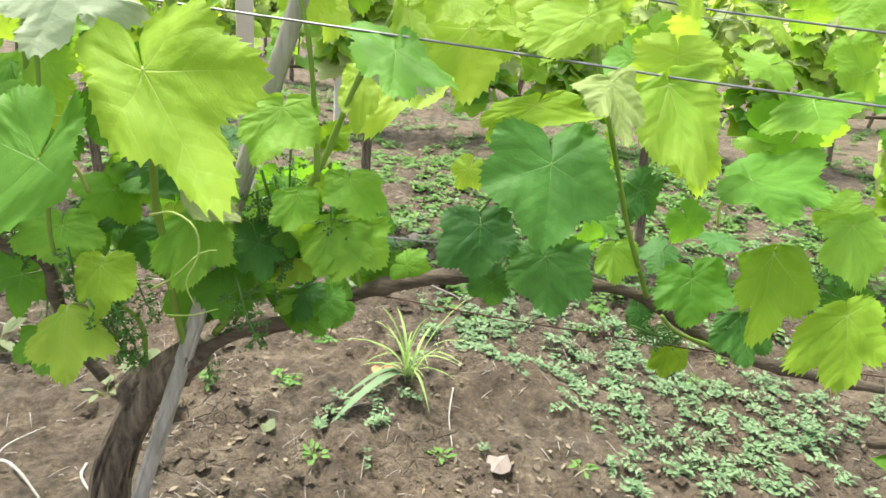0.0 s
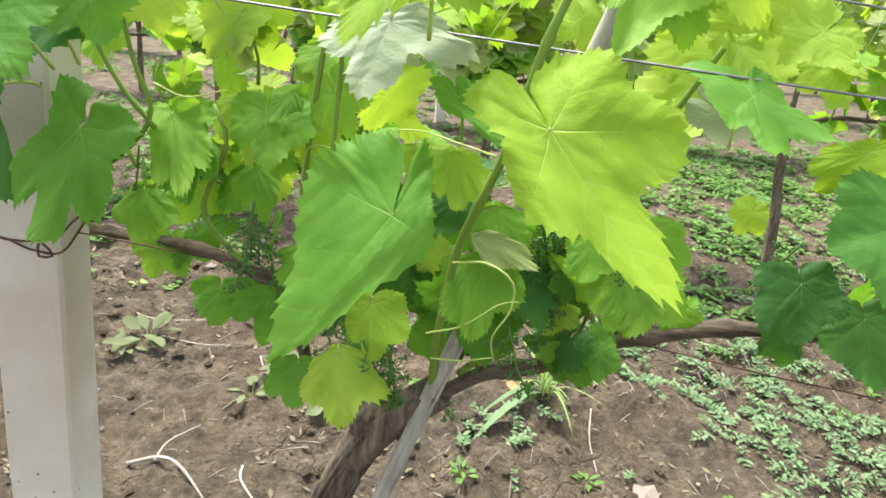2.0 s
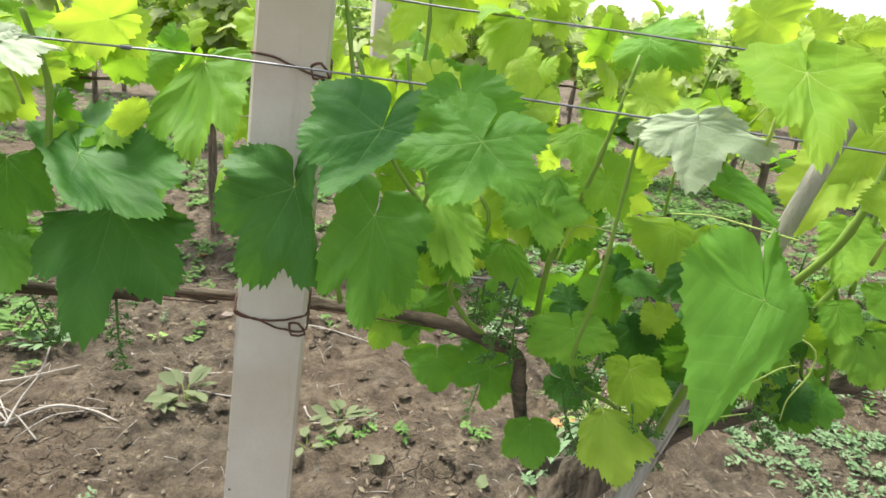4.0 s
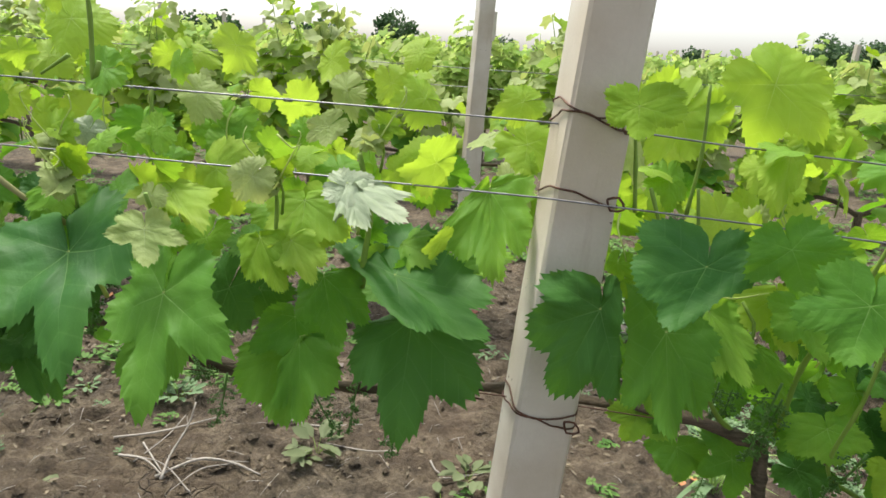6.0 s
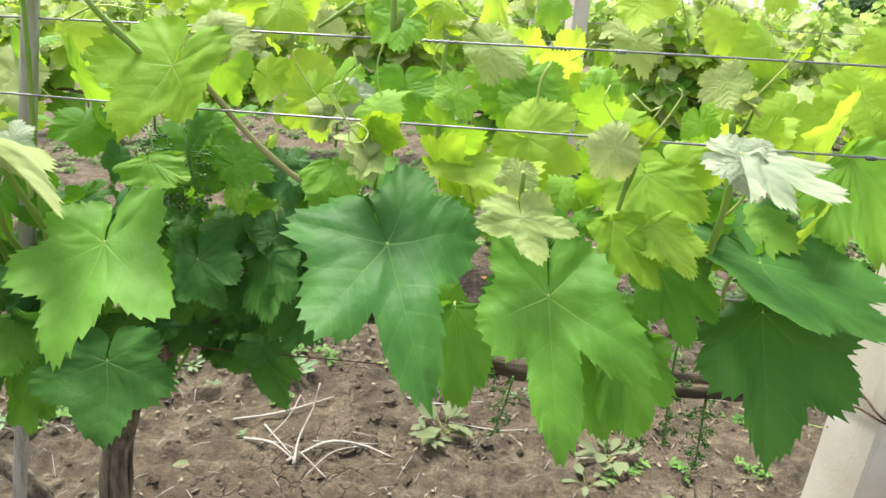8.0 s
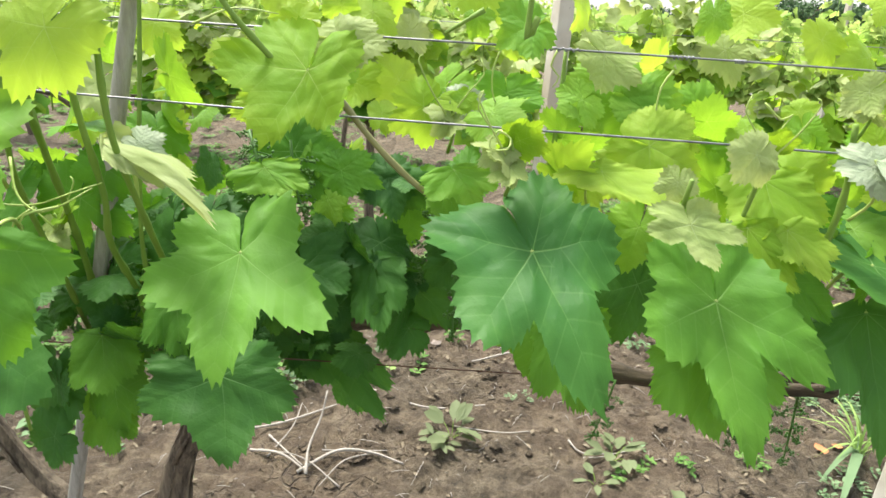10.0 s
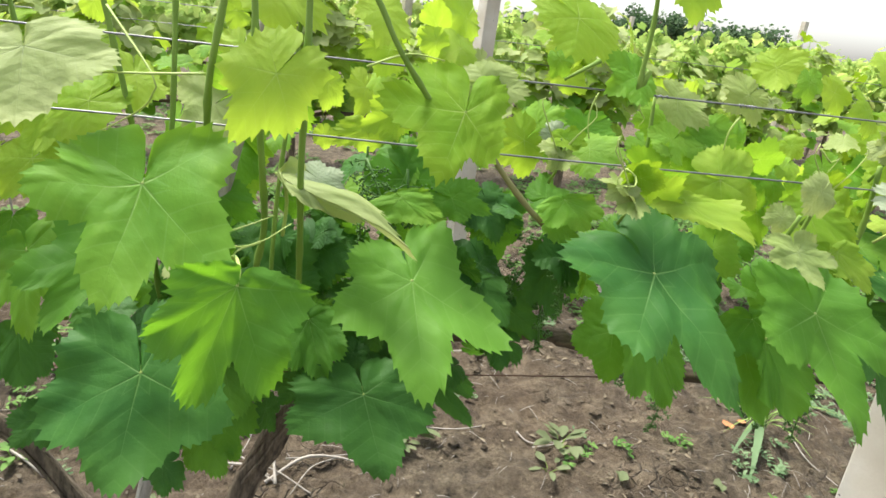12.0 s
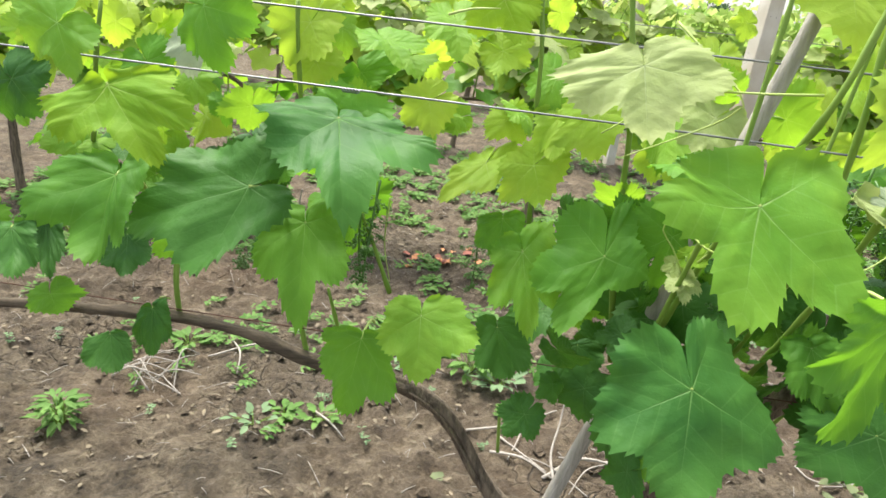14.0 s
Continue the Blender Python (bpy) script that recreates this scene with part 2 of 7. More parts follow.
GALVANISED = metal_material("galvanised_wire", (0.11, 0.11, 0.11), (0.3, 0.3, 0.31), 0.5)
RUSTY = metal_material("rusty_tie_wire", (0.06, 0.04, 0.035), (0.17, 0.08, 0.05), 0.7)


def soil_material():
    m, ns, ls, b = nodes_of("dry_soil", 0.95)
    tex = ns.new("ShaderNodeTexCoord")
    co = tex.outputs["Object"]
    n0 = noise_node(ns, ls, co, 1.3, 3)
    n1 = noise_node(ns, ls, co, 9, 6, 0.6)
    n2 = noise_node(ns, ls, co, 60, 7, 0.8)
    n4 = noise_node(ns, ls, co, 26, 4, 0.7)
    v = ns.new("ShaderNodeTexVoronoi")
    v.feature = "DISTANCE_TO_EDGE"
    v.inputs["Scale"].default_value = 17
    warp = ns.new("ShaderNodeVectorMath")
    warp.operation = "ADD"
    nn = ns.new("ShaderNodeTexNoise")
    nn.inputs["Scale"].default_value = 14
    ls.new(co, nn.inputs["Vector"])
    sc = ns.new("ShaderNodeVectorMath")
    sc.operation = "SCALE"
    sc.inputs["Scale"].default_value = 0.06
    ls.new(nn.outputs["Color"], sc.inputs[0])
    ls.new(co, warp.inputs[0])
    ls.new(sc.outputs[0], warp.inputs[1])
    ls.new(warp.outputs[0], v.inputs["Vector"])
    crack = math_node(ns, ls, "SUBTRACT", 1.0, math_node(ns, ls, "DIVIDE", v.outputs["Distance"], 0.055, clamp=True))
    plates = math_node(ns, ls, "MULTIPLY_ADD", noise_node(ns, ls, co, 2.3, 3), 6.0, -2.9, clamp=True)
    crack = math_node(ns, ls, "MULTIPLY", crack, math_node(ns, ls, "MULTIPLY", plates, math_node(ns, ls, "MULTIPLY_ADD", n1, 6.0, -2.4, clamp=True)))
    col = ramp_node(ns, ls, math_node(ns, ls, "MULTIPLY_ADD", n1, 0.4, math_node(ns, ls, "MULTIPLY_ADD", n4, 0.25, math_node(ns, ls, "MULTIPLY", n2, 0.35))),
                    [(0.4, (0.03, 0.022, 0.0115)), (0.475, (0.083, 0.063, 0.038)), (0.54, (0.15, 0.117, 0.073)), (0.62, (0.25, 0.204, 0.138))])
    col = mix_colour(ns, ls, math_node(ns, ls, "MULTIPLY_ADD", n0, 2.6, -1.0, clamp=True), col, mix_colour(ns, ls, 0.5, col, (0.165, 0.107, 0.062)))
    damp = math_node(ns, ls, "MULTIPLY_ADD", noise_node(ns, ls, co, 3.1, 4, 0.6), 5.0, -2.55, clamp=True)
    col = mix_colour(ns, ls, math_node(ns, ls, "MULTIPLY", damp, 0.6), col, (0.052, 0.04, 0.023))
    crust = math_node(ns, ls, "MULTIPLY_ADD", noise_node(ns, ls, co, 6.4, 5, 0.65), 6.0, -3.2, clamp=True)
    col = mix_colour(ns, ls, math_node(ns, ls, "MULTIPLY", crust, 0.6), col, (0.215, 0.17, 0.115))
    crumb = math_node(ns, ls, "MULTIPLY_ADD", noise_node(ns, ls, co, 150, 3, 0.6), 7.0, -3.9, clamp=True)
    col = mix_colour(ns, ls, math_node(ns, ls, "MULTIPLY", crumb, 0.5), col, (0.045, 0.033, 0.02))
    col = mix_colour(ns, ls, math_node(ns, ls, "MULTIPLY", crack, 0.7), col, (0.03, 0.023, 0.016))
    ls.new(col, b.inputs["Base Color"])
    h = math_node(ns, ls, "SUBTRACT", math_node(ns, ls, "MULTIPLY_ADD", n2, 0.6, math_node(ns, ls, "MULTIPLY_ADD", n4, 0.5, math_node(ns, ls, "MULTIPLY_ADD", crust, 0.12, n1))), math_node(ns, ls, "MULTIPLY", crack, 0.8))
    ls.new(bump_node(ns, ls, h, 0.04, 1.0), b.inputs["Normal"])
    return m


SOIL = soil_material()


def plain_material(name, a, b2, rough=0.8, scale=30):
    m, ns, ls, b = nodes_of(name, rough)
    info = ns.new("ShaderNodeObjectInfo")
    geo = ns.new("ShaderNodeNewGeometry")
    tex = ns.new("ShaderNodeTexCoord")
    n1 = noise_node(ns, ls, tex.outputs["Object"], scale, 4)
    f = math_node(ns, ls, "ADD", math_node(ns, ls, "MULTIPLY_ADD", geo.outputs["Random Per Island"], 0.7, -0.3), n1, clamp=True)
    ls.new(mix_colour(ns, ls, f, a, b2), b.inputs["Base Color"])
    return m


def foliage_material(name, a, b2, through_light=0.35):
    m = plain_material(name, a, b2, 0.5, 6)
    ns, ls = m.node_tree.nodes, m.node_tree.links
    b = ns["Principled BSDF"]
    b.inputs["Roughness"].default_value = 0.62
    b.inputs["Specular IOR Level"].default_value = 0.18
    src = b.inputs["Base Color"].links[0].from_socket
    tr = ns.new("ShaderNodeBsdfTranslucent")
    ls.new(src, tr.inputs["Color"])
    ms = ns.new("ShaderNodeMixShader")
    ms.inputs[0].default_value = through_light
    ls.new(b.outputs[0], ms.inputs[1])
    ls.new(tr.outputs[0], ms.inputs[2])
    ls.new(ms.outputs[0], ns["Material Output"].inputs["Surface"])
    return m


WEED = foliage_material("weed_leaf", (0.055, 0.15, 0.027), (0.17, 0.295, 0.075))
WEED_GREY = foliage_material("greyish_weed_leaf", (0.08, 0.16, 0.065), (0.24, 0.345, 0.18))
GRASS = foliage_material("grass_blade", (0.16, 0.3, 0.06), (0.36, 0.5, 0.16))
WILTED = foliage_material("wilted_leaf", (0.085, 0.115, 0.05), (0.21, 0.25, 0.125))
DRY_ORANGE = plain_material("dry_orange_leaf", (0.3, 0.1, 0.04), (0.5, 0.24, 0.1), 0.8)
DRY_RED = plain_material("dry_red_leaf", (0.1, 0.03, 0.022), (0.26, 0.085, 0.05), 0.85)
LITTER = plain_material("dead_leaf_bits", (0.04, 0.032, 0.02), (0.21, 0.17, 0.11), 0.9)
PALE_STONE = plain_material("pale_stone", (0.15, 0.122, 0.1), (0.26, 0.215, 0.18), 0.9)
ROW_LEAF = foliage_material("row_foliage", (0.2, 0.375, 0.055), (0.55, 0.65, 0.18), 0.55)
ROW_YOUNG = foliage_material("row_young_foliage", (0.22, 0.4, 0.06), (0.52, 0.62, 0.22), 0.45)
TREE_LEAF = foliage_material("tree_foliage", (0.02, 0.06, 0.02), (0.07, 0.13, 0.04), 0.25)


# ---- building helpers ----
def mesh_of(name, verts, faces, mat, smooth=True, uvs=None):
    me = bpy.data.meshes.new(name)
    me.from_pydata([tuple(v) for v in verts], [], faces)
    if mat is not None:
        me.materials.append(mat)
    if smooth:
        me.polygons.foreach_set("use_smooth", [True] * len(me.polygons))
    if uvs is not None:
        lay = me.uv_layers.new(name="UVMap")
        idx = np.empty(len(me.loops), dtype=np.int32)
        me.loops.foreach_get("vertex_index", idx)
        lay.data.foreach_set("uv", np.asarray(uvs, dtype=np.float32)[idx].ravel())
    me.update()
    return me


def put(name, me, parent, m=None, label=""):
    """A mesh as one part under a thing; m is its pose in the world."""
    ob = new(name, me)
    ob.parent = parent
    m = Matrix() if m is None else m
    base = parent.matrix_basis if parent.parent is None else parent.parent.matrix_basis @ parent.matrix_basis
    ob.matrix_basis = base.inverted() @ m
    if label:
        ob["label"] = label
    return ob


def thing(name, x, y, z, label, category, group="", kind=""):
    ob = new(name)
    ob.empty_display_size = 0.1
    ob.matrix_basis = Matrix.Translation((x, y, z))
    return tagged(ob, label, category, group, kind)


def smooth_line(points, step):
    """A smooth curve through the points."""
    p = [Vector(q) for q in points]
    p = [p[0] * 2 - p[1]] + p + [p[-1] * 2 - p[-2]]
    out = []
    for i in range(1, len(p) - 2):
        n = max(2, int((p[i + 1] - p[i]).length / step))
        for k in range(n):
            t = k / n
            a, b, c, d = p[i - 1], p[i], p[i + 1], p[i + 2]
            out.append(0.5 * ((2 * b) + (c - a) * t + (2 * a - 5 * b + 4 * c - d) * t * t + (3 * b - a - 3 * c + d) * t ** 3))
    out.append(p[-2])
    return out


def tube(points, r0, r1, sides=8, step=0.02, rough=0.0, knots=0.0, knot_every=0.07, seed=0):
    """Vertices and faces of a tapered, slightly knotty rod along the points."""
    line = smooth_line(points, step)
    rng = random.Random(seed)
    ph = rng.random() * 50
    verts, faces = [], []
    side = None
    run = 0.0
    n = len(line)
    for i, c in enumerate(line):
        d = (line[min(i + 1, n - 1)] - line[max(i - 1, 0)]).normalized()
        if i:
            run += (c - line[i - 1]).length
        if side is None:
            side = d.orthogonal().normalized()
        side = (side - d * side.dot(d)).normalized()
        up = d.cross(side)
        r = r0 + (r1 - r0) * i / max(1, n - 1)
        if knots:
            r *= 1 + knots * math.exp(-(((run + ph) % knot_every - knot_every / 2) / 0.008) ** 2)
        for k in range(sides):
            a = 2 * math.pi * k / sides
            rr = r * (1 + rough * (noise.noise(Vector((math.cos(a) * 1.6 + ph, math.sin(a) * 1.6, run * 9))) + 0.6 * noise.noise(Vector((math.cos(a) * 4 + ph, math.sin(a) * 4, run * 5)))))
            verts.append(c + (side * math.cos(a) + up * math.sin(a)) * rr)
    for i in range(n - 1):
        for k in range(sides):
            a, b = i * sides + k, i * sides + (k + 1) % sides
            faces.append((a, b, b + sides, a + sides))
    faces.append(tuple(range(sides - 1, -1, -1)))
    faces.append(tuple(range((n - 1) * sides, n * sides)))
    return verts, faces


def rod(name, parent, points, r0, r1, mat, label="", **kw):
    v, f = tube(points, r0, r1, **kw)
    base = parent.matrix_basis.translation
    me = mesh_of(name, [q - base for q in v], f, mat)
    return put(name, me, parent, Matrix.Translation(base), label)


def joined(pieces):
    verts, faces = [], []
    for v, f in pieces:
        o = len(verts)
        verts += list(v)
        faces += [tuple(i + o for i in q) for q in f]
    return verts, faces


# ---- ground ----
def ground_z(x, y):
    """Height of the tilled soil: low ridges, clods and a mound beside the grass tuft."""
    if math.hypot(x + 1, y - 2) > 32:
        return 0.0
    q = Vector((x, y, 0))
    z = 0.05 * noise.noise(q * 0.9) + 0.022 * noise.noise(q * 3.1 + Vector((5, 2, 0))) + 0.024 * noise.noise(q * 8.3) + 0.02 * noise.noise(q * 19) + 0.012 * noise.noise(q * 41)
    z -= 0.13 / (1 + math.exp(-(x + 0.04) * 7)) * math.exp(-((y - 1.6) / 1.4) ** 2)
    z += 0.06 * math.exp(-((x - 0.16) / 0.2) ** 2 - ((y - 2.02) / 0.18) ** 2)
    lump = max(0.0, noise.noise(q * 1.9 + Vector((9, 4, 0))) + 0.15)
    z += lump * 0.05 * noise.noise(q * 13 + Vector((1, 7, 0)))
    far = max(0.0, min(1.0, (math.hypot(x + 1, y - 2) - 12) / 20))
    return z * (1 - far)


def fine_coarse(lo, hi, step, far, grow=1.16):
    mid = list(np.arange(lo, hi, step))
    out, s = [], step
    v = hi
    while v < far:
        out.append(v)
        s *= grow
        v += s
    left, s, v = [], step, lo
    while v > -far:
        s *= grow
        v -= s
        left.append(v)
    return left[::-1] + mid + out


def build_ground():
    xs = fine_coarse(-4.2, 1.6, 0.018, 900)
    ys = fine_coarse(1.0, 3.6, 0.018, 900)
    nx, ny = len(xs), len(ys)
    verts = [(x, y, ground_z(x, y)) for y in ys for x in xs]
    faces = [(j * nx + i, j * nx + i + 1, (j + 1) * nx + i + 1, (j + 1) * nx + i) for j in range(ny - 1) for i in range(nx - 1)]
    ob = new("ground", mesh_of("ground", verts, faces, SOIL))
    return tagged(ob, "dry brown tilled vineyard soil with clods and cracks", "ground", kind="structure")


build_ground()


# ---- trellis: concrete posts and wires ----
def post_mesh(height, w, taper=0.86, chamfer=0.2):
    """A square cast post with chamfered edges, narrower at the top."""
    bm = bmesh.new()
    rings = []
    for k in range(13):
        z = height * k / 12
        s = w / 2 * (1 - (1 - taper) * k / 12)
        c = s * chamfer
        ring = []
        for px, py in ((s, c - s), (s, s - c), (s - c, s), (c - s, s), (-s, s - c), (-s, c - s), (c - s, -s), (s - c, -s)):
            j = 0.0012
            ring.append(bm.verts.new((px + random.uniform(-j, j), py + random.uniform(-j, j), z)))
        rings.append(ring)
    for a, b in zip(rings, rings[1:]):
        for i in range(8):
            bm.faces.new((a[i], a[(i + 1) % 8], b[(i + 1) % 8], b[i]))
    bm.faces.new(rings[-1])
    bm.faces.new(rings[0][::-1])
    me = bpy.data.meshes.new("shaft")
    bm.to_mesh(me)
    bm.free()
    me.materials.append(CONCRETE)
    return me


POST = post_mesh(2.25, 0.086, 0.86, 0.11)
POST_POSE = pose(-0.902, 0.692, -0.15, -1.64, 3.95, 12)


def concrete_post(x, y, z, lean_x=0, lean_y=0, turn=0, label="weathered grey concrete trellis post standing in the soil"):
    p = thing("trellis_post", x, y, z, label, "post", "trellis posts")
    put("shaft", POST, p, pose(x, y, z, lean_x, lean_y, turn))
    return p


main_post = concrete_post(-0.902, 0.692, -0.15, -1.64, 3.95, 12, "weathered concrete trellis post with rusty wire ties")


def on_post(z, out=0.0):
    """The middle of the leaning post at a height."""
    return POST_POSE @ Vector((0, 0, (z + 0.15)))


def tie(z, slack=0.004, drop=0.0, turns=2, tail=True, seed=1):
    """A wire wrapped round the post, twisted together in front."""
    rng = random.Random(seed)
    c = on_post(z)
    half = 0.086 / 2 * (1 - 0.14 * (z + 0.15) / 2.25) + slack
    pieces = []
    for k in range(turns):
        pts = []
        for i in range(33):
            a = 2 * math.pi * i / 32
            ca, sa = math.cos(a), math.sin(a)
            r = half / max(abs(ca), abs(sa)) * 0.97
            r = min(r, half * 1.27)
            q = pose(0, 0, 0, -1.64, 3.95, 12) @ Vector((ca * r, sa * r, 0.008 * math.sin(a * 2 + k * 1.7) + (k - 0.5) * 0.012 + drop * sa))
            pts.append(c + q + Vector((0, 0, rng.uniform(-0.001, 0.001))))
        pieces.append(tube(pts, 0.0013, 0.0013, 5, 0.02))
    if tail:
        f = c + pose(0, 0, 0, -1.64, 3.95, 12) @ Vector((half * 0.5, -half - 0.004, -0.004))
        pieces.append(tube([f, f + Vector((0.012, -0.006, 0.004)), f + Vector((0.02, -0.004, -0.01)), f + Vector((0.004, -0.006, -0.012)), f], 0.0016, 0.0016, 5, 0.006))
    v, fc = joined(pieces)
    base = main_post.matrix_basis.translation
    put("wire_tie", mesh_of("wire_tie", [q - base for q in v], fc, RUSTY), main_post, Matrix.Translation(base), "rusty wire tie")


tie(1.262, seed=1)
tie(1.172, seed=2, turns=1)
tie(0.878, seed=3, drop=0.004)

WIRE_LOW, WIRE_MID, WIRE_TOP = 0.865, 1.164, 1.25


def wire(name, pts, r=0.0012, label="galvanised steel trellis wire stretched along the vines", splices=(), mat=None):
    o = thing(name, *pts[len(pts) // 2], label, "wire", "trellis wires")
    rod("strand", o, pts, r, r, mat or GALVANISED, sides=6, step=0.3)
    xs = [p[0] for p in pts]
    for x, half in splices:
        c = [Vector((q, np.interp(q, xs, [p[1] for p in pts]), np.interp(q, xs, [p[2] for p in pts]))) for q in np.linspace(x - half, x + half, 40)]
        turn = [p + Vector((0, math.cos(k * 0.9), math.sin(k * 0.9))) * r * 1.5 for k, p in enumerate(c)]
        rod("splice", o, turn, r * 0.7, r * 0.7, GALVANISED, "twisted wire splice", sides=5, step=0.01)
    return o


wire("trellis_wire", [(-9, 0.68, 1.21), (-2.7, 0.675, 1.186), (-1.66, 0.668, 1.176), (-0.87, 0.662, 1.168), (-0.42, 0.665, 1.146), (0.05, 0.665, 1.12), (0.34, 0.665, 1.104), (1.5, 0.67, 1.06), (6, 0.7, 0.98)], splices=((-0.965, 0.005), (-2.3, 0.01)))
wire("trellis_wire", [(-9, 0.75, 1.275), (-2.4, 0.745, 1.257), (-1.58, 0.74, 1.251), (-0.88, 0.742, 1.245), (-0.66, 0.742, 1.234), (-0.22, 0.74, 1.212), (0.14, 0.74, 1.178), (0.37, 0.74, 1.166), (1.5, 0.74, 1.12), (6, 0.76, 1.03)], splices=((-1.38, 0.022), (-1.25, 0.012), (-1.19, 0.006), (-0.8, 0.02)))
wire("trellis_wire", [(-9, 0.75, 0.85), (-1.7, 0.74, 0.853), (-1.0, 0.745, 0.871), (-0.69, 0.75, 0.86), (-0.41, 0.765, 0.835), (-0.1, 0.77, 0.815), (0.28, 0.77, 0.784), (1.4, 0.77, 0.75), (6, 0.77, 0.7)], 0.0009, "slack rusty lower trellis wire along the canes", mat=RUSTY)


# ---- grape leaves ----
VEIN_AT = ((0, 1.0), (60, 0.92), (125, 0.75), (180, 0.3), (-125, 0.75), (-60, 0.92))


def dip(s, deep, sharp):
    """How far the edge falls in between two lobe tips: straight flanks and a narrow notch."""
    return deep * (0.55 * (1 - abs(2 * s - 1)) + 0.45 * math.sin(math.pi * s) ** sharp) + 0.05 * (1 - abs(2 * s - 1))


def leaf_edge(rng, cut, cut2, tooth):
    """The toothed outline of a grape leaf with a main vein one unit long, as (x, y, angle, smooth x, smooth y)."""
    deep = [1.5 * cut * rng.uniform(0.75, 1.25) for _ in (0, 1)]
    deep2 = [1.2 * cut2 * rng.uniform(0.75, 1.25) for _ in (0, 1)]
    sharp = [rng.uniform(4, 9) for _ in (0, 1)]
    line = []
    for k in range(-179 * 2, 179 * 2 + 1):
        th = k / 2
        a, s = abs(th), int(th > 0)
        if a < 60:
            r = 1 - 0.08 * a / 60 - dip(a / 60, deep[s], sharp[s])
        elif a < 125:
            r = 0.92 - 0.17 * (a - 60) / 65 - dip((a - 60) / 65, deep2[s], sharp[s])
        else:
            r = 0.75 * float(np.interp(a, (125, 146, 160, 171, 177, 180), (1, 1.0, 0.98, 0.9, 0.72, 0.12)))
        line.append((r * math.sin(radians(th)), r * math.cos(radians(th)), th))
    run = [0.0]
    for p, q in zip(line, line[1:]):
        run.append(run[-1] + math.hypot(q[0] - p[0], q[1] - p[1]))
    xs, ys, ts = zip(*line)
    out, s = [], 0.0
    while s < run[-1]:
        w = rng.uniform(*tooth) * (1.35 if rng.random() < 0.3 else 1)
        mid = float(np.interp(s + w / 2, run, ts))
        h = w * rng.uniform(0.4, 0.7) * (1 if abs(mid) < 162 else 0.25)
        near = min((0, 60, -60, 125, -125), key=lambda d: abs(d - mid))
        peak = 0.64 if mid < near else 0.36
        for f, up in ((0.0, -0.42), (peak * 0.6, 0.02), (peak, 0.58), (peak + (1 - peak) * 0.4, 0.02)):
            u = min(run[-1], s + f * w)
            x, y, th = float(np.interp(u, run, xs)), float(np.interp(u, run, ys)), float(np.interp(u, run, ts))
            r = math.hypot(x, y) + 1e-6
            out.append((x * (1 + up * h / r), y * (1 + up * h / r), th, x, y))
        s += w
    return out


def leaf_relief(rng, droop, bend):
    """Height of the blade over its plane: bulges between the veins, drooping lobes, waves."""
    off = Vector((rng.uniform(0, 90), rng.uniform(0, 90), 0))
    curl = [rng.uniform(-0.28, 0.42) for _ in range(5)]
    ph, fold, warp = rng.uniform(0, 6.28), rng.uniform(-0.1, 0.16) * bend, rng.uniform(-0.22, 0.22) * bend

    def height(x, y, th, s):
        a = radians(th)
        z = fold * (math.sqrt(x * x + 0.01) - 0.1) + warp * x * y - droop * (x * x + y * y)
        z += 0.16 * noise.noise(Vector((x * 1.8, y * 1.8, 0)) + off) * s + 0.05 * noise.noise(Vector((x * 5, y * 5, 4)) + off) * s
        z += 0.02 * s ** 4 * math.sin(9 * a + ph)
        for v, deg in enumerate((0, 60, -60, 125, -125)):
            c, sn = math.cos(radians(deg)), math.sin(radians(deg))
            along, across = x * sn + y * c, x * c - y * sn
            if along > 0:
                z -= 0.013 * math.exp(-(across / 0.06) ** 2) * min(1, along * 6) * max(0, 1 - along / 1.1)
                z -= curl[v] * bend * max(0, along - 0.4) ** 2 * math.exp(-(across / 0.3) ** 2)
        if abs(th) > 165:
            z += math.copysign(0.014, th) * (abs(th) - 165) / 15
        return z

    return height


def blade_mesh(name, rng, mat, vectors, normal, size, cut, cut2, tooth, rings, droop, bend):
    """A leaf blade whose five main veins and stalk notch follow the given vectors."""
    edge = leaf_edge(rng, cut, cut2, tooth)
    height = leaf_relief(rng, droop, bend)
    base = [Vector((r * math.sin(radians(d)), r * math.cos(radians(d)))) for d, r in VEIN_AT]
    order = sorted(range(6), key=lambda i: VEIN_AT[i][0] % 360)
    starts = [VEIN_AT[i][0] % 360 for i in order]

    def place(x, y, z):
        th = math.degrees(math.atan2(x, y)) % 360
        k = max(i for i in range(6) if starts[i] <= th + 1e-9)
        i, j = order[k], order[(k + 1) % 6]
        p, q = base[i], base[j]
        det = p.x * q.y - p.y * q.x
        a, b = (x * q.y - y * q.x) / det, (p.x * y - p.y * x) / det
        return vectors[i] * a + vectors[j] * b + normal * (z * size)

    verts, uvs, faces = [Vector((0, 0, 0))], [(0.5, 0.5)], []
    for k in range(1, rings + 1):
        s = (k / rings) ** 0.9
        for x, y, th, sx, sy in edge:
            px, py = (x, y) if k == rings else (sx * s, sy * s)
            verts.append(place(px, py, height(px, py, th, s)))
            uvs.append((0.5 + 0.58 * px, 0.5 + 0.58 * py))
    n = len(edge)
    for i in range(n - 1):
        faces.append((0, 2 + i, 1 + i))
    for k in range(rings - 1):
        for i in range(n - 1):
            a = 1 + k * n + i
            faces.append((a, a + 1, a + n + 1, a + n))
    return mesh_of(name, verts, faces, mat, True, uvs)


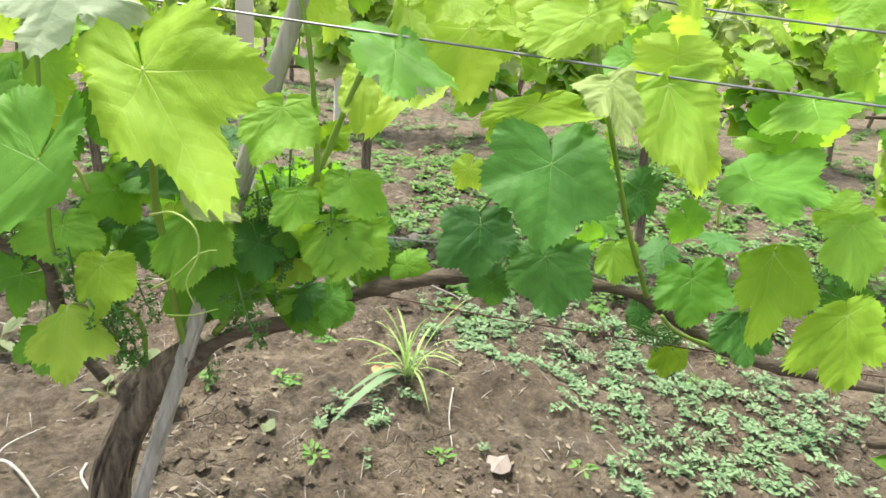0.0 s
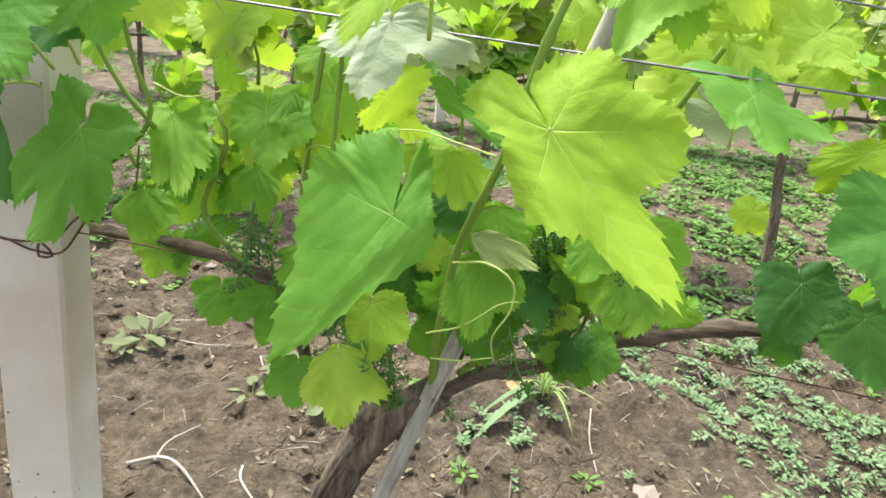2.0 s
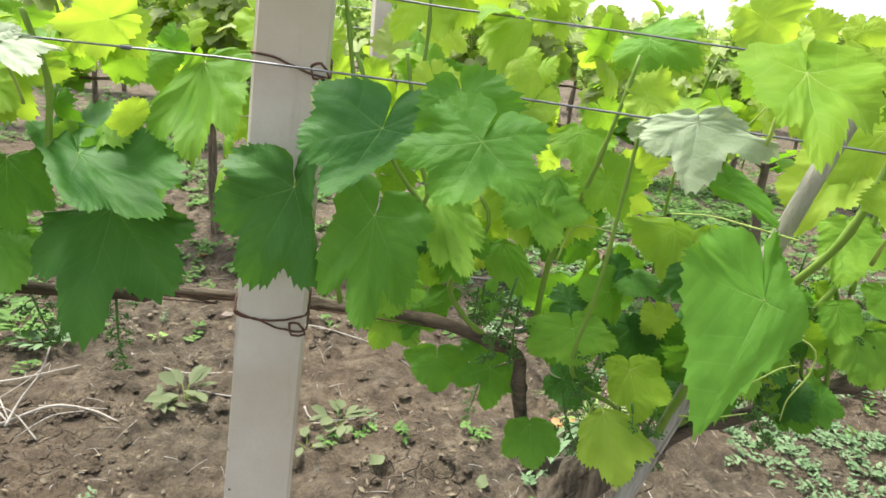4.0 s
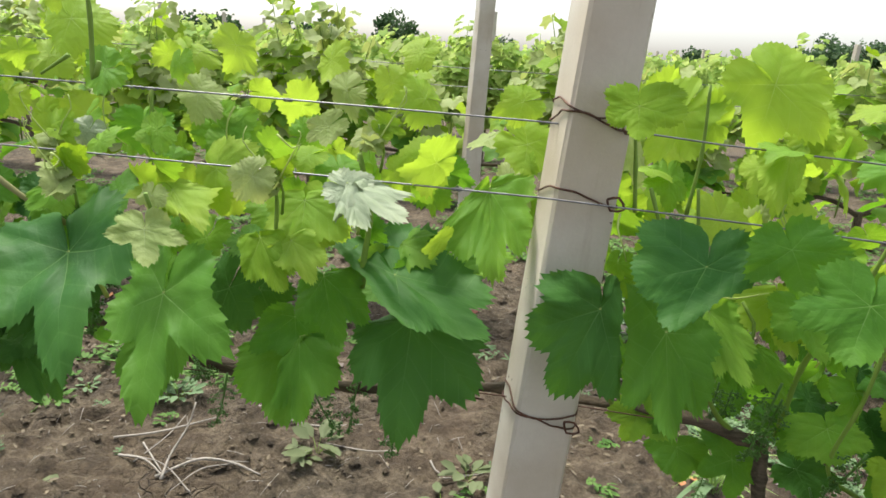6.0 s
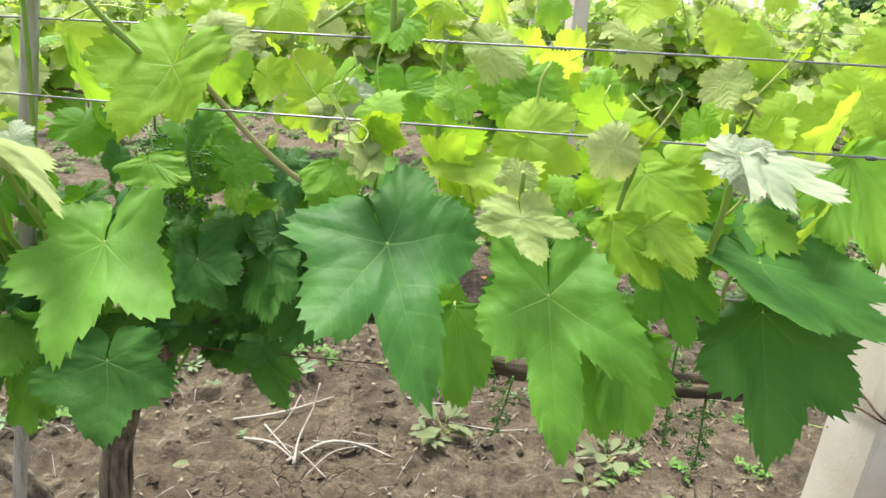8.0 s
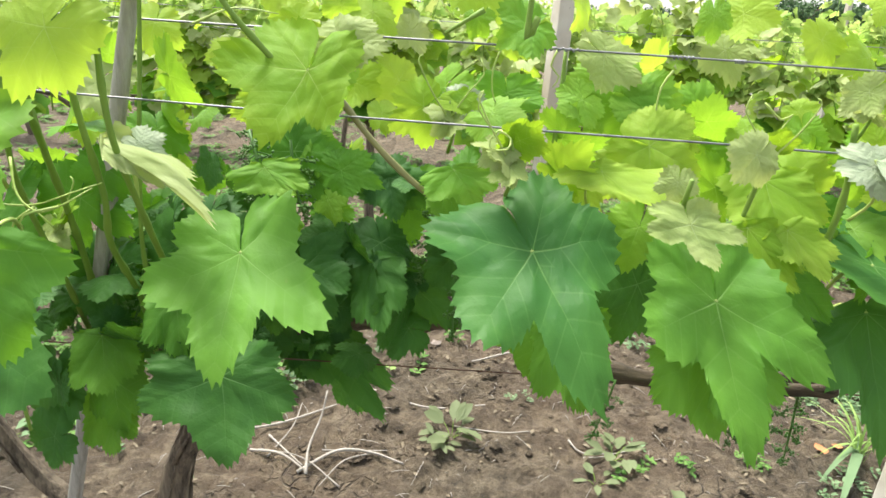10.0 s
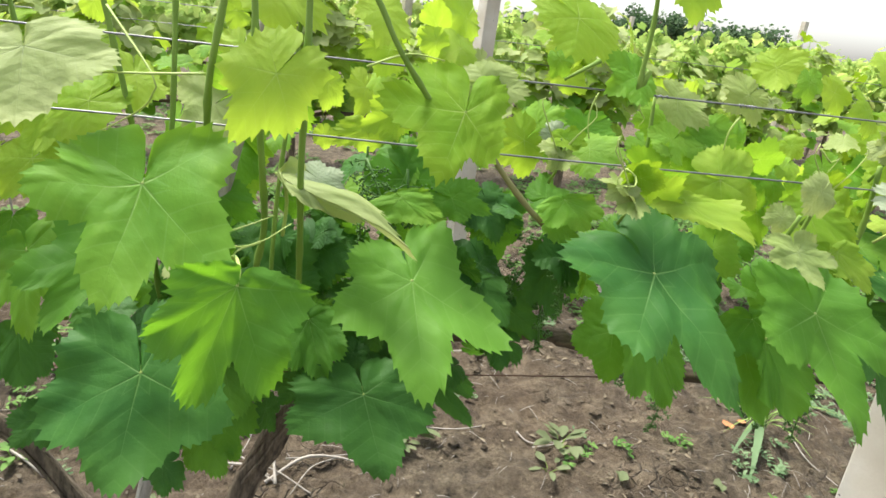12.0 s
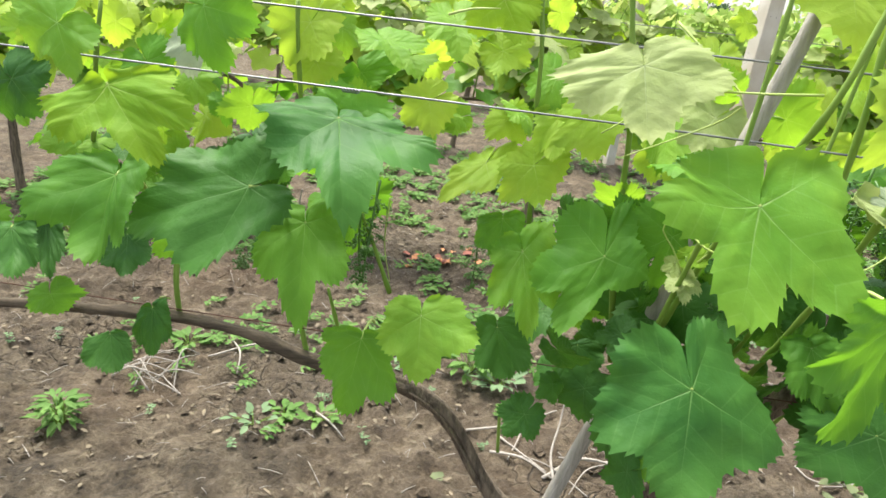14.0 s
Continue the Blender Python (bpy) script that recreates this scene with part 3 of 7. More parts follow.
def leaf_data(name, seed, tooth, rings, mat, cut, droop):
    """A leaf of common shape: stalk at the origin, tip along +y, upper side +z, one unit wide."""
    rng = random.Random(seed)
    k = 0.6
    vectors = []
    for d, r in VEIN_AT:
        a, q = radians(d + rng.uniform(-7, 7) * (d != 180)), r * k * rng.uniform(0.88, 1.1)
        vectors.append(Vector((q * math.sin(a), q * math.cos(a), 0)))
    return blade_mesh(name, rng, mat, vectors, Vector((0, 0, 1)), k, cut * rng.uniform(0.4, 1.3), cut * rng.uniform(0.3, 0.9), tooth, rings, droop, 1.5)


BLADES = [[leaf_data("leaf", 10 + s + 13 * tone, (0.07, 0.12), 6, LEAF[tone], 0.22, 0.06 + 0.1 * (s % 4)) for s in range(10)] for tone in range(7)]
SMALL_BLADES = [[leaf_data("leaf", 90 + s + 7 * tone, (0.11, 0.2), 4, LEAF[tone], 0.14, 0.08 + 0.14 * (s % 3)) for s in range(8)] for tone in range(7)]
_pv, _pf = tube([(0, 0.0, -0.004), (0, -0.01, -0.1), (0.02, -0.05, -0.3), (0.03, -0.02, -0.55)], 0.012, 0.018, 6, 0.08)
PETIOLE = mesh_of("petiole", _pv, _pf, TENDRIL)
leaf_count = [0]


def blade_pose(joint, tip, width, twist=0.0, outward=(0, -1, 0.4)):
    j, m = Vector(joint), Vector(tip) - Vector(joint)
    length = min(m.length / 0.62, width * 1.4)
    m.normalize()
    nrm = Vector(outward)
    nrm = (nrm - m * nrm.dot(m)).normalized()
    nrm = Matrix.Rotation(radians(twist), 3, m) @ nrm
    s = m.cross(nrm)
    return Matrix(((s.x * width, m.x * length, nrm.x * width, j.x), (s.y * width, m.y * length, nrm.y * width, j.y), (s.z * width, m.z * length, nrm.z * width, j.z), (0, 0, 0, 1)))


def leaf(vine, joint, tip, width, tone, twist=None, stalk=True):
    leaf_count[0] += 1
    rng = random.Random(leaf_count[0] * 31)
    tw = rng.uniform(-14, 14) if twist is None else twist
    ob = put("leaf", rng.choice((SMALL_BLADES if width < 0.1 else BLADES)[tone]), vine, blade_pose(joint, tip, width, tw), LEAF_WORDS[tone])
    if stalk and width > 0.07:
        st = new("petiole", PETIOLE)
        st.parent = ob
    return ob


def vein_leaf(vine, joint, facing, veins, tone, cut, cut2, bend=0.8, droop=0.04):
    """A large leaf by its five main veins: each an angle from hanging straight down and a length,
    clockwise from the tip as seen from the side that the blade faces."""
    leaf_count[0] += 1
    rng = random.Random(leaf_count[0] * 17 + 5)
    n = Vector(facing).normalized()
    down = Vector((0, 0, -1))
    down = (down - n * down.dot(n)).normalized()
    left = down.cross(n)
    tip, a1, a2, b2, b1 = [(down * math.cos(radians(d)) + left * math.sin(radians(d))) * r for d, r in veins]
    size = (tip.length + a1.length + b1.length) / 2.84
    back = (a2.normalized() + b2.normalized() - tip.normalized()).normalized()
    notch = back * 0.4 * (0.3 * (a2.length + b2.length) / 2 + 0.7 * max(0, (a2.dot(back) + b2.dot(back)) / 2))
    me = blade_mesh("leaf", rng, LEAF[tone], (tip, a1, a2, notch, b2, b1), n, size, cut, cut2, (0.07, 0.125), 8, droop, bend)
    ob = put("leaf", me, vine, Matrix.Translation(joint), LEAF_WORDS[tone])
    pv, pf = tube([(0, 0, 0), back * size * 0.12 - n * size * 0.12, back * size * 0.2 - n * size * 0.5, back * size * 0.1 - n * size * 0.85], size * 0.014, size * 0.022, 6, size * 0.1)
    st = new("petiole", mesh_of("petiole", pv, pf, TENDRIL))
    st.parent = ob
    return ob


# ---- the two vines of the near row ----
vine_a = thing("grapevine", -0.53, 0.82, 0.0, "old grapevine with gnarled trunk beside a wooden stake, leafing out", "grapevine", "grapevines")
vine_b = thing("grapevine", -1.97, 0.8, 0.0, "dense leafy grapevine with two arms trained along the wires", "grapevine", "grapevines")


def bark_strips(vine, line, r, seed, n=16):
    """Loose fibrous strips of old bark along a trunk."""
    rng = random.Random(seed)
    path = smooth_line(line, 0.02)
    for _ in range(n):
        i0 = rng.randrange(0, max(1, len(path) - 12))
        run = path[i0:i0 + rng.randrange(8, 22)]
        a = rng.uniform(0, 6.28)
        pts = []
        for k, c in enumerate(run[::2]):
            d = (run[-1] - run[0]).normalized()
            side = d.orthogonal().normalized()
            up = d.cross(side)
            b = a + 0.12 * k
            lift = r * (0.97 + 0.16 * (k == 0)) + rng.uniform(-0.001, 0.002)
            pts.append(c + (side * math.cos(b) + up * math.sin(b)) * lift)
        if len(pts) > 2:
            rod("bark_strip", vine, pts, rng.uniform(0.003, 0.0055), 0.0015, BARK, "peeling strip of brown bark", sides=5, step=0.02, rough=0.5, seed=seed + i0)


trunk_line = [(-0.520, 0.800, -0.050), (-0.492, 0.782, 0.235), (-0.488, 0.763, 0.460), (-0.444, 0.763, 0.602), (-0.405, 0.753, 0.667), (-0.338, 0.743, 0.729)]
rod("trunk", vine_a, trunk_line, .024, .021, BARK, sides=20, step=0.012, rough=0.5, seed=1)
bark_strips(vine_a, trunk_line, 0.0225, 1)
rod("cane", vine_a, [(-0.345, 0.743, 0.720), (-0.290, 0.753, 0.756), (-0.229, 0.763, 0.773), (-0.185, 0.773, 0.791), (-0.139, 0.763, 0.822), (-0.058, 0.763, 0.849), (0.038, 0.783, 0.852), (0.144, 0.793, 0.847), (0.208, 0.793, 0.837), (0.264, 0.773, 0.812), (0.321, 0.763, 0.788), (0.396, 0.743, 0.781), (0.493, 0.743, 0.769)], .0095, .006, CANE, sides=12, step=0.01, rough=0.4, knots=0.35, knot_every=0.085, seed=2)
rod("cane", vine_a, [(-0.474, 0.763, 0.662), (-0.508, 0.763, 0.715), (-0.524, 0.763, 0.778), (-0.531, 0.763, 0.824), (-0.575, 0.753, 0.847), (-0.641, 0.753, 0.866), (-0.754, 0.793, 0.852), (-0.840, 0.823, 0.840), (-1.027, 0.833, 0.830), (-1.101, 0.813, 0.838)], .0088, .006, CANE, sides=12, step=0.01, rough=0.4, knots=0.35, knot_every=0.085, seed=3)
rod("shoot", vine_a, [(-0.347, 0.733, 0.738), (-0.343, 0.703, 0.812), (-0.330, 0.663, 0.904), (-0.316, 0.623, 0.973), (-0.284, 0.573, 1.065), (-0.263, 0.568, 1.149), (-0.237, 0.563, 1.219)], 0.0045, 0.0031, SHOOT, sides=8, step=0.012, knots=0.3, knot_every=0.075, seed=4)
rod("shoot", vine_a, [(-0.575, 0.753, 0.851), (-0.604, 0.743, 0.880), (-0.624, 0.733, 0.927), (-0.587, 0.723, 1.005), (-0.604, 0.733, 1.044)], 0.0036, 0.0021, SHOOT, sides=8, step=0.012, knots=0.3, knot_every=0.075, seed=5)
rod("shoot", vine_a, [(-0.514, 0.763, 0.842), (-0.514, 0.753, 0.898), (-0.508, 0.743, 0.972), (-0.484, 0.713, 1.069), (-0.469, 0.703, 1.138), (-0.455, 0.703, 1.204)], 0.0040, 0.0021, SHOOT, sides=8, step=0.012, knots=0.3, knot_every=0.075, seed=6)
rod("shoot", vine_a, [(-0.750, 0.703, 0.900), (-0.747, 0.703, 0.942), (-0.662, 0.703, 1.025), (-0.673, 0.703, 1.089), (-0.690, 0.703, 1.186)], 0.0033, 0.0021, SHOOT, sides=8, step=0.012, knots=0.3, knot_every=0.075, seed=7)
rod("shoot", vine_a, [(-0.655, 0.703, 1.019), (-0.699, 0.703, 1.075), (-0.743, 0.703, 1.182)], 0.0026, 0.0021, SHOOT, sides=8, step=0.012, knots=0.3, knot_every=0.075, seed=8)
rod("shoot", vine_a, [(-0.138, 0.763, 0.818), (-0.154, 0.753, 0.885), (-0.165, 0.753, 0.950), (-0.183, 0.753, 0.985)], 0.0033, 0.0021, SHOOT, sides=8, step=0.012, knots=0.3, knot_every=0.075, seed=9)
rod("shoot", vine_a, [(-0.298, 0.763, 0.761), (-0.278, 0.763, 0.804), (-0.248, 0.763, 0.855), (-0.234, 0.763, 0.921)], 0.0026, 0.0014, SHOOT, sides=8, step=0.012, knots=0.3, knot_every=0.075, seed=10)
rod("shoot", vine_a, [(-0.191, 0.783, 0.795), (-0.180, 0.783, 0.835), (-0.176, 0.783, 0.880)], 0.0026, 0.0014, SHOOT, sides=8, step=0.012, knots=0.3, knot_every=0.075, seed=11)
rod("shoot", vine_a, [(-0.319, 0.753, 0.751), (-0.268, 0.733, 0.820), (-0.224, 0.723, 0.906), (-0.180, 0.723, 0.988), (-0.149, 0.723, 1.068), (-0.110, 0.723, 1.147)], 0.0040, 0.0028, SHOOT, sides=8, step=0.012, knots=0.3, knot_every=0.075, seed=12)
rod("shoot", vine_a, [(-0.181, 0.703, 0.974), (-0.182, 0.703, 1.016), (-0.186, 0.693, 1.101), (-0.197, 0.693, 1.161)], 0.0033, 0.0021, SHOOT, sides=8, step=0.012, knots=0.3, knot_every=0.075, seed=13)
rod("shoot", vine_a, [(-0.167, 0.763, 0.847), (-0.152, 0.763, 0.818), (-0.174, 0.763, 0.839), (-0.181, 0.763, 0.903)], 0.0033, 0.0021, SHOOT, sides=8, step=0.012, knots=0.3, knot_every=0.075, seed=14)
rod("shoot", vine_a, [(0.208, 0.783, 0.843), (0.158, 0.743, 0.944), (0.140, 0.723, 0.987), (0.090, 0.703, 1.123), (0.078, 0.703, 1.183)], 0.0030, 0.0021, SHOOT, sides=8, step=0.012, knots=0.3, knot_every=0.075, seed=15)
rod("shoot", vine_a, [(0.314, 0.763, 0.788), (0.244, 0.753, 0.813), (0.217, 0.743, 0.838)], 0.0030, 0.0021, SHOOT, sides=8, step=0.012, knots=0.3, knot_every=0.075, seed=16)
rod("shoot", vine_a, [(-0.404, 0.743, 0.707), (-0.401, 0.723, 0.781), (-0.470, 0.703, 0.841), (-0.460, 0.683, 0.965), (-0.447, 0.683, 1.131)], 0.0030, 0.0021, SHOOT, sides=8, step=0.012, knots=0.3, knot_every=0.075, seed=17)
rod("shoot", vine_a, [(-0.350, 0.878, 0.829), (-0.350, 0.868, 0.910), (-0.354, 0.848, 1.056), (-0.344, 0.838, 1.162), (-0.333, 0.838, 1.208)], 0.0026, 0.0014, SHOOT, sides=8, step=0.012, knots=0.3, knot_every=0.075, seed=18)
rod("shoot", vine_a, [(-0.681, 0.768, 1.139), (-0.675, 0.768, 1.220), (-0.679, 0.768, 1.301)], 0.0026, 0.0017, SHOOT, sides=8, step=0.012, knots=0.3, knot_every=0.075, seed=19)
rod("shoot", vine_a, [(-0.750, 0.738, 1.144), (-0.762, 0.738, 1.232), (-0.774, 0.738, 1.290)], 0.0026, 0.0017, SHOOT, sides=8, step=0.012, knots=0.3, knot_every=0.075, seed=20)
trunk_line = [(-1.965, 0.800, -0.050), (-1.904, 0.799, 0.304), (-1.867, 0.798, 0.597), (-1.824, 0.778, 0.711), (-1.791, 0.758, 0.786), (-1.718, 0.758, 0.864)]
rod("trunk", vine_b, trunk_line, .022, .015, BARK, sides=20, step=0.012, rough=0.5, seed=21)
bark_strips(vine_b, trunk_line, 0.0185, 21)
rod("cane", vine_b, [(-1.728, 0.758, 0.840), (-1.701, 0.768, 0.878), (-1.629, 0.778, 0.893), (-1.540, 0.778, 0.898), (-1.460, 0.768, 0.911), (-1.409, 0.758, 0.900), (-1.327, 0.748, 0.877), (-1.180, 0.738, 0.861), (-0.997, 0.738, 0.867)], .011, .008, CANE, sides=12, step=0.01, rough=0.4, knots=0.35, knot_every=0.085, seed=22)
trunk_line = [(-1.965, 0.800, -0.050), (-1.974, 0.799, 0.254), (-2.006, 0.798, 0.499), (-2.084, 0.798, 0.589), (-2.170, 0.798, 0.717), (-2.275, 0.778, 0.779)]
rod("trunk", vine_b, trunk_line, .016, .0105, BARK, sides=20, step=0.012, rough=0.5, seed=23)
bark_strips(vine_b, trunk_line, 0.0133, 23)
rod("cane", vine_b, [(-2.224, 0.783, 0.754), (-2.288, 0.768, 0.780), (-2.364, 0.748, 0.801), (-2.445, 0.748, 0.827), (-2.559, 0.748, 0.835), (-2.702, 0.748, 0.825), (-2.814, 0.748, 0.816), (-2.993, 0.748, 0.801)], .0085, .0065, CANE, sides=12, step=0.01, rough=0.4, knots=0.35, knot_every=0.085, seed=24)
rod("shoot", vine_b, [(-1.480, 0.708, 1.069), (-1.529, 0.688, 1.111), (-1.567, 0.678, 1.150), (-1.598, 0.673, 1.189), (-1.627, 0.668, 1.225)], 0.0037, 0.0029, SHOOT_BROWN, sides=8, step=0.012, knots=0.3, knot_every=0.075, seed=25)
rod("shoot", vine_b, [(-1.85, 0.74, 0.84), (-1.84, 0.7, 0.94), (-1.833, 0.638, 1.031), (-1.823, 0.618, 1.091), (-1.825, 0.598, 1.165), (-1.829, 0.588, 1.234), (-1.831, 0.588, 1.271), (-1.836, 0.585, 1.42)], 0.0036, 0.0028, SHOOT, sides=8, step=0.012, knots=0.3, knot_every=0.075, seed=26)
rod("shoot", vine_b, [(-1.93, 0.74, 0.86), (-1.925, 0.69, 0.97), (-1.920, 0.638, 1.078), (-1.913, 0.618, 1.140), (-1.907, 0.618, 1.227), (-1.9, 0.615, 1.4)], 0.0033, 0.0021, SHOOT, sides=8, step=0.012, knots=0.3, knot_every=0.075, seed=27)
rod("shoot", vine_b, [(-1.84, 0.75, 0.85), (-1.825, 0.71, 0.93), (-1.821, 0.678, 1.004), (-1.816, 0.678, 1.107), (-1.802, 0.678, 1.244), (-1.79, 0.675, 1.38)], 0.0026, 0.0021, SHOOT, sides=8, step=0.012, knots=0.3, knot_every=0.075, seed=28)
rod("shoot", vine_b, [(-1.92, 0.75, 0.88), (-1.905, 0.7, 1.0), (-1.889, 0.638, 1.122), (-1.875, 0.598, 1.181), (-1.865, 0.563, 1.242), (-1.847, 0.558, 1.331)], 0.0040, 0.0028, SHOOT, sides=8, step=0.012, knots=0.3, knot_every=0.075, seed=29)
rod("shoot", vine_b, [(-1.8, 0.74, 0.86), (-1.79, 0.68, 0.97), (-1.787, 0.618, 1.078), (-1.787, 0.578, 1.164), (-1.785, 0.568, 1.259), (-1.785, 0.568, 1.337)], 0.0036, 0.0028, SHOOT, sides=8, step=0.012, knots=0.3, knot_every=0.075, seed=30)
rod("shoot", vine_b, [(-1.409, 0.698, 1.280), (-1.418, 0.698, 1.260), (-1.416, 0.698, 1.330), (-1.419, 0.698, 1.377)], 0.0033, 0.0024, SHOOT, sides=8, step=0.012, knots=0.3, knot_every=0.075, seed=31)
rod("shoot", vine_b, [(-1.64, 0.67, 1.2), (-1.697, 0.638, 1.271), (-1.721, 0.638, 1.313), (-1.745, 0.638, 1.349)], 0.0033, 0.0024, SHOOT, sides=8, step=0.012, knots=0.3, knot_every=0.075, seed=32)
rod("shoot", vine_b, [(-1.952, 0.778, 0.851), (-1.968, 0.778, 0.950), (-1.982, 0.778, 1.078), (-1.991, 0.768, 1.169), (-2.015, 0.768, 1.302), (-2.03, 0.765, 1.4)], 0.0040, 0.0028, SHOOT, sides=8, step=0.012, knots=0.3, knot_every=0.075, seed=33)
rod("shoot", vine_b, [(-2.084, 0.788, 0.893), (-2.088, 0.788, 1.023), (-2.098, 0.788, 1.132), (-2.104, 0.778, 1.232), (-2.112, 0.778, 1.293), (-2.12, 0.775, 1.4)], 0.0033, 0.0021, SHOOT, sides=8, step=0.012, knots=0.3, knot_every=0.075, seed=34)
rod("shoot", vine_b, [(-2.364, 0.758, 0.796), (-2.377, 0.758, 0.860), (-2.382, 0.758, 0.910), (-2.387, 0.788, 0.996)], 0.0040, 0.0028, SHOOT, sides=8, step=0.012, knots=0.3, knot_every=0.075, seed=35)
rod("shoot", vine_b, [(-2.321, 0.758, 0.843), (-2.339, 0.758, 0.908)], 0.0030, 0.0021, SHOOT, sides=8, step=0.012, knots=0.3, knot_every=0.075, seed=36)
rod("shoot", vine_b, [(-2.550, 0.758, 0.836), (-2.552, 0.758, 0.892), (-2.557, 0.788, 0.971)], 0.0040, 0.0028, SHOOT, sides=8, step=0.012, knots=0.3, knot_every=0.075, seed=37)
rod("shoot", vine_b, [(-2.259, 0.778, 0.904), (-2.287, 0.778, 0.974), (-2.304, 0.778, 1.011)], 0.0033, 0.0021, SHOOT, sides=8, step=0.012, knots=0.3, knot_every=0.075, seed=38)
rod("shoot", vine_b, [(-2.655, 0.758, 1.067), (-2.628, 0.738, 1.177), (-2.616, 0.738, 1.241)], 0.0033, 0.0024, SHOOT, sides=8, step=0.012, knots=0.3, knot_every=0.075, seed=39)
rod("shoot", vine_b, [(-2.388, 0.798, 1.055), (-2.387, 0.758, 1.215), (-2.388, 0.758, 1.264)], 0.0033, 0.0024, SHOOT, sides=8, step=0.012, knots=0.3, knot_every=0.075, seed=40)
rod("shoot", vine_b, [(-2.081, 0.798, 0.661), (-2.088, 0.798, 0.740)], 0.0026, 0.0021, SHOOT, sides=8, step=0.012, knots=0.3, knot_every=0.075, seed=41)
rod("shoot", vine_b, [(-1.080, 0.698, 1.025), (-1.078, 0.698, 1.064), (-1.072, 0.698, 1.127), (-1.085, 0.688, 1.197)], 0.0043, 0.0028, SHOOT, sides=8, step=0.012, knots=0.3, knot_every=0.075, seed=42)
rod("shoot", vine_b, [(-1.187, 0.678, 1.060), (-1.179, 0.668, 1.125), (-1.177, 0.658, 1.161)], 0.0026, 0.0021, SHOOT, sides=8, step=0.012, knots=0.3, knot_every=0.075, seed=43)
rod("shoot", vine_b, [(-1.279, 0.578, 1.112), (-1.279, 0.558, 1.158)], 0.0026, 0.0021, SHOOT, sides=8, step=0.012, knots=0.3, knot_every=0.075, seed=44)
rod("shoot", vine_b, [(-1.377, 0.738, 1.123), (-1.373, 0.738, 1.180), (-1.372, 0.748, 1.250)], 0.0030, 0.0021, SHOOT, sides=8, step=0.012, knots=0.3, knot_every=0.075, seed=45)
rod("shoot", vine_b, [(-1.731, 0.768, 0.796), (-1.703, 0.768, 0.843), (-1.676, 0.768, 0.879)], 0.0026, 0.0021, SHOOT, sides=8, step=0.012, knots=0.3, knot_every=0.075, seed=46)
rod("shoot", vine_b, [(-1.462, 0.718, 1.284), (-1.501, 0.718, 1.259)], 0.0026, 0.0017, SHOOT, sides=8, step=0.012, knots=0.3, knot_every=0.075, seed=47)


def knot(vine, x, y, z, r, seed):
    """A dark burl with a pale cut scar at the head of a trunk."""
    rng = random.Random(seed)
    off = Vector((rng.uniform(0, 50), 0, 0))
    verts, faces = [], []
    for i in range(9):
        for k in range(14):
            a, b = math.pi * i / 8, 2 * math.pi * k / 14
            d = Vector((math.sin(a) * math.cos(b), math.cos(a), math.sin(a) * math.sin(b)))
            verts.append(d * r * (1 + 0.35 * noise.noise(d * 2.2 + off) + 0.2 * noise.noise(d * 5 + off)) * (0.72 if d.y < -0.8 else 1))
    for i in range(8):
        for k in range(14):
            faces.append((i * 14 + k, i * 14 + (k + 1) % 14, (i + 1) * 14 + (k + 1) % 14, (i + 1) * 14 + k))
    put("knot", mesh_of("knot", verts, faces, BARK), vine, Matrix.Translation((x, y, z)), "dark knobby pruning burl")


knot(vine_a, -0.428, 0.762, 0.654, 0.026, 3)
knot(vine_a, -0.378, 0.770, 0.674, 0.018, 8)


def stake(points, r0, r1, label):
    o = thing("vine_stake", *points[0], label, "stake", "vine stakes")
    rod("shaft", o, points, r0, r1, STAKE, sides=10, step=0.05, rough=0.18)
    a, b = Vector(points[0]), Vector(points[-1])
    for k, (t0, t1) in enumerate(((0.3, 0.52), (0.45, 0.75), (0.6, 0.8))):
        side = Vector((math.cos(k * 1.2 - 1.9), math.sin(k * 1.2 - 1.9), 0)) * r0 * 0.95
        rod("splinter", o, [a.lerp(b, t0) + side * 0.8, a.lerp(b, (t0 + t1) / 2) + side, a.lerp(b, t1) + side * 0.85], 0.003, 0.0012, STAKE, "long splinter of grey wood", sides=5, step=0.05, rough=0.3)
    return o


stake([(-0.618, 0.693, -0.100), (-0.384, 0.725, 0.619), (-0.203, 0.750, 1.176), (-0.112, 0.762, 1.454)], 0.0115, 0.0095, "split grey wooden stake leaning beside the vine trunk")
stake([(-2.172, 0.787, -0.100), (-1.981, 0.760, 0.688), (-1.838, 0.740, 1.281), (-1.802, 0.735, 1.430)], 0.0105, 0.009, "weathered round wooden stake tied to the vine")

# leaves of the vine right of the post: the large ones by their veins, then the rest
vein_leaf(vine_a, (-0.253, 0.495, 1.102), (0.00, -0.74, 0.67), ((-37, 0.134), (5, 0.063), (112, 0.064), (-160, 0.066), (-97, 0.085)), 6, .18, .14)
vein_leaf(vine_a, (-0.358, 0.526, 1.022), (0.00, -0.74, 0.67), ((28, 0.134), (110, 0.073), (144, 0.073), (-161, 0.058), (-58, 0.040)), 1, .07, .1)
vein_leaf(vine_a, (-0.438, 0.653, 0.821), (0.00, -0.74, 0.67), ((-13, 0.080), (29, 0.059), (63, 0.028), (-93, 0.027), (-61, 0.071)), 3, .1, .08)
vein_leaf(vine_a, (-0.697, 0.600, 1.123), (0.00, -0.74, 0.67), ((26, 0.085), (72, 0.077), (127, 0.081), (-128, 0.063), (-82, 0.055)), 7, .12, .1)
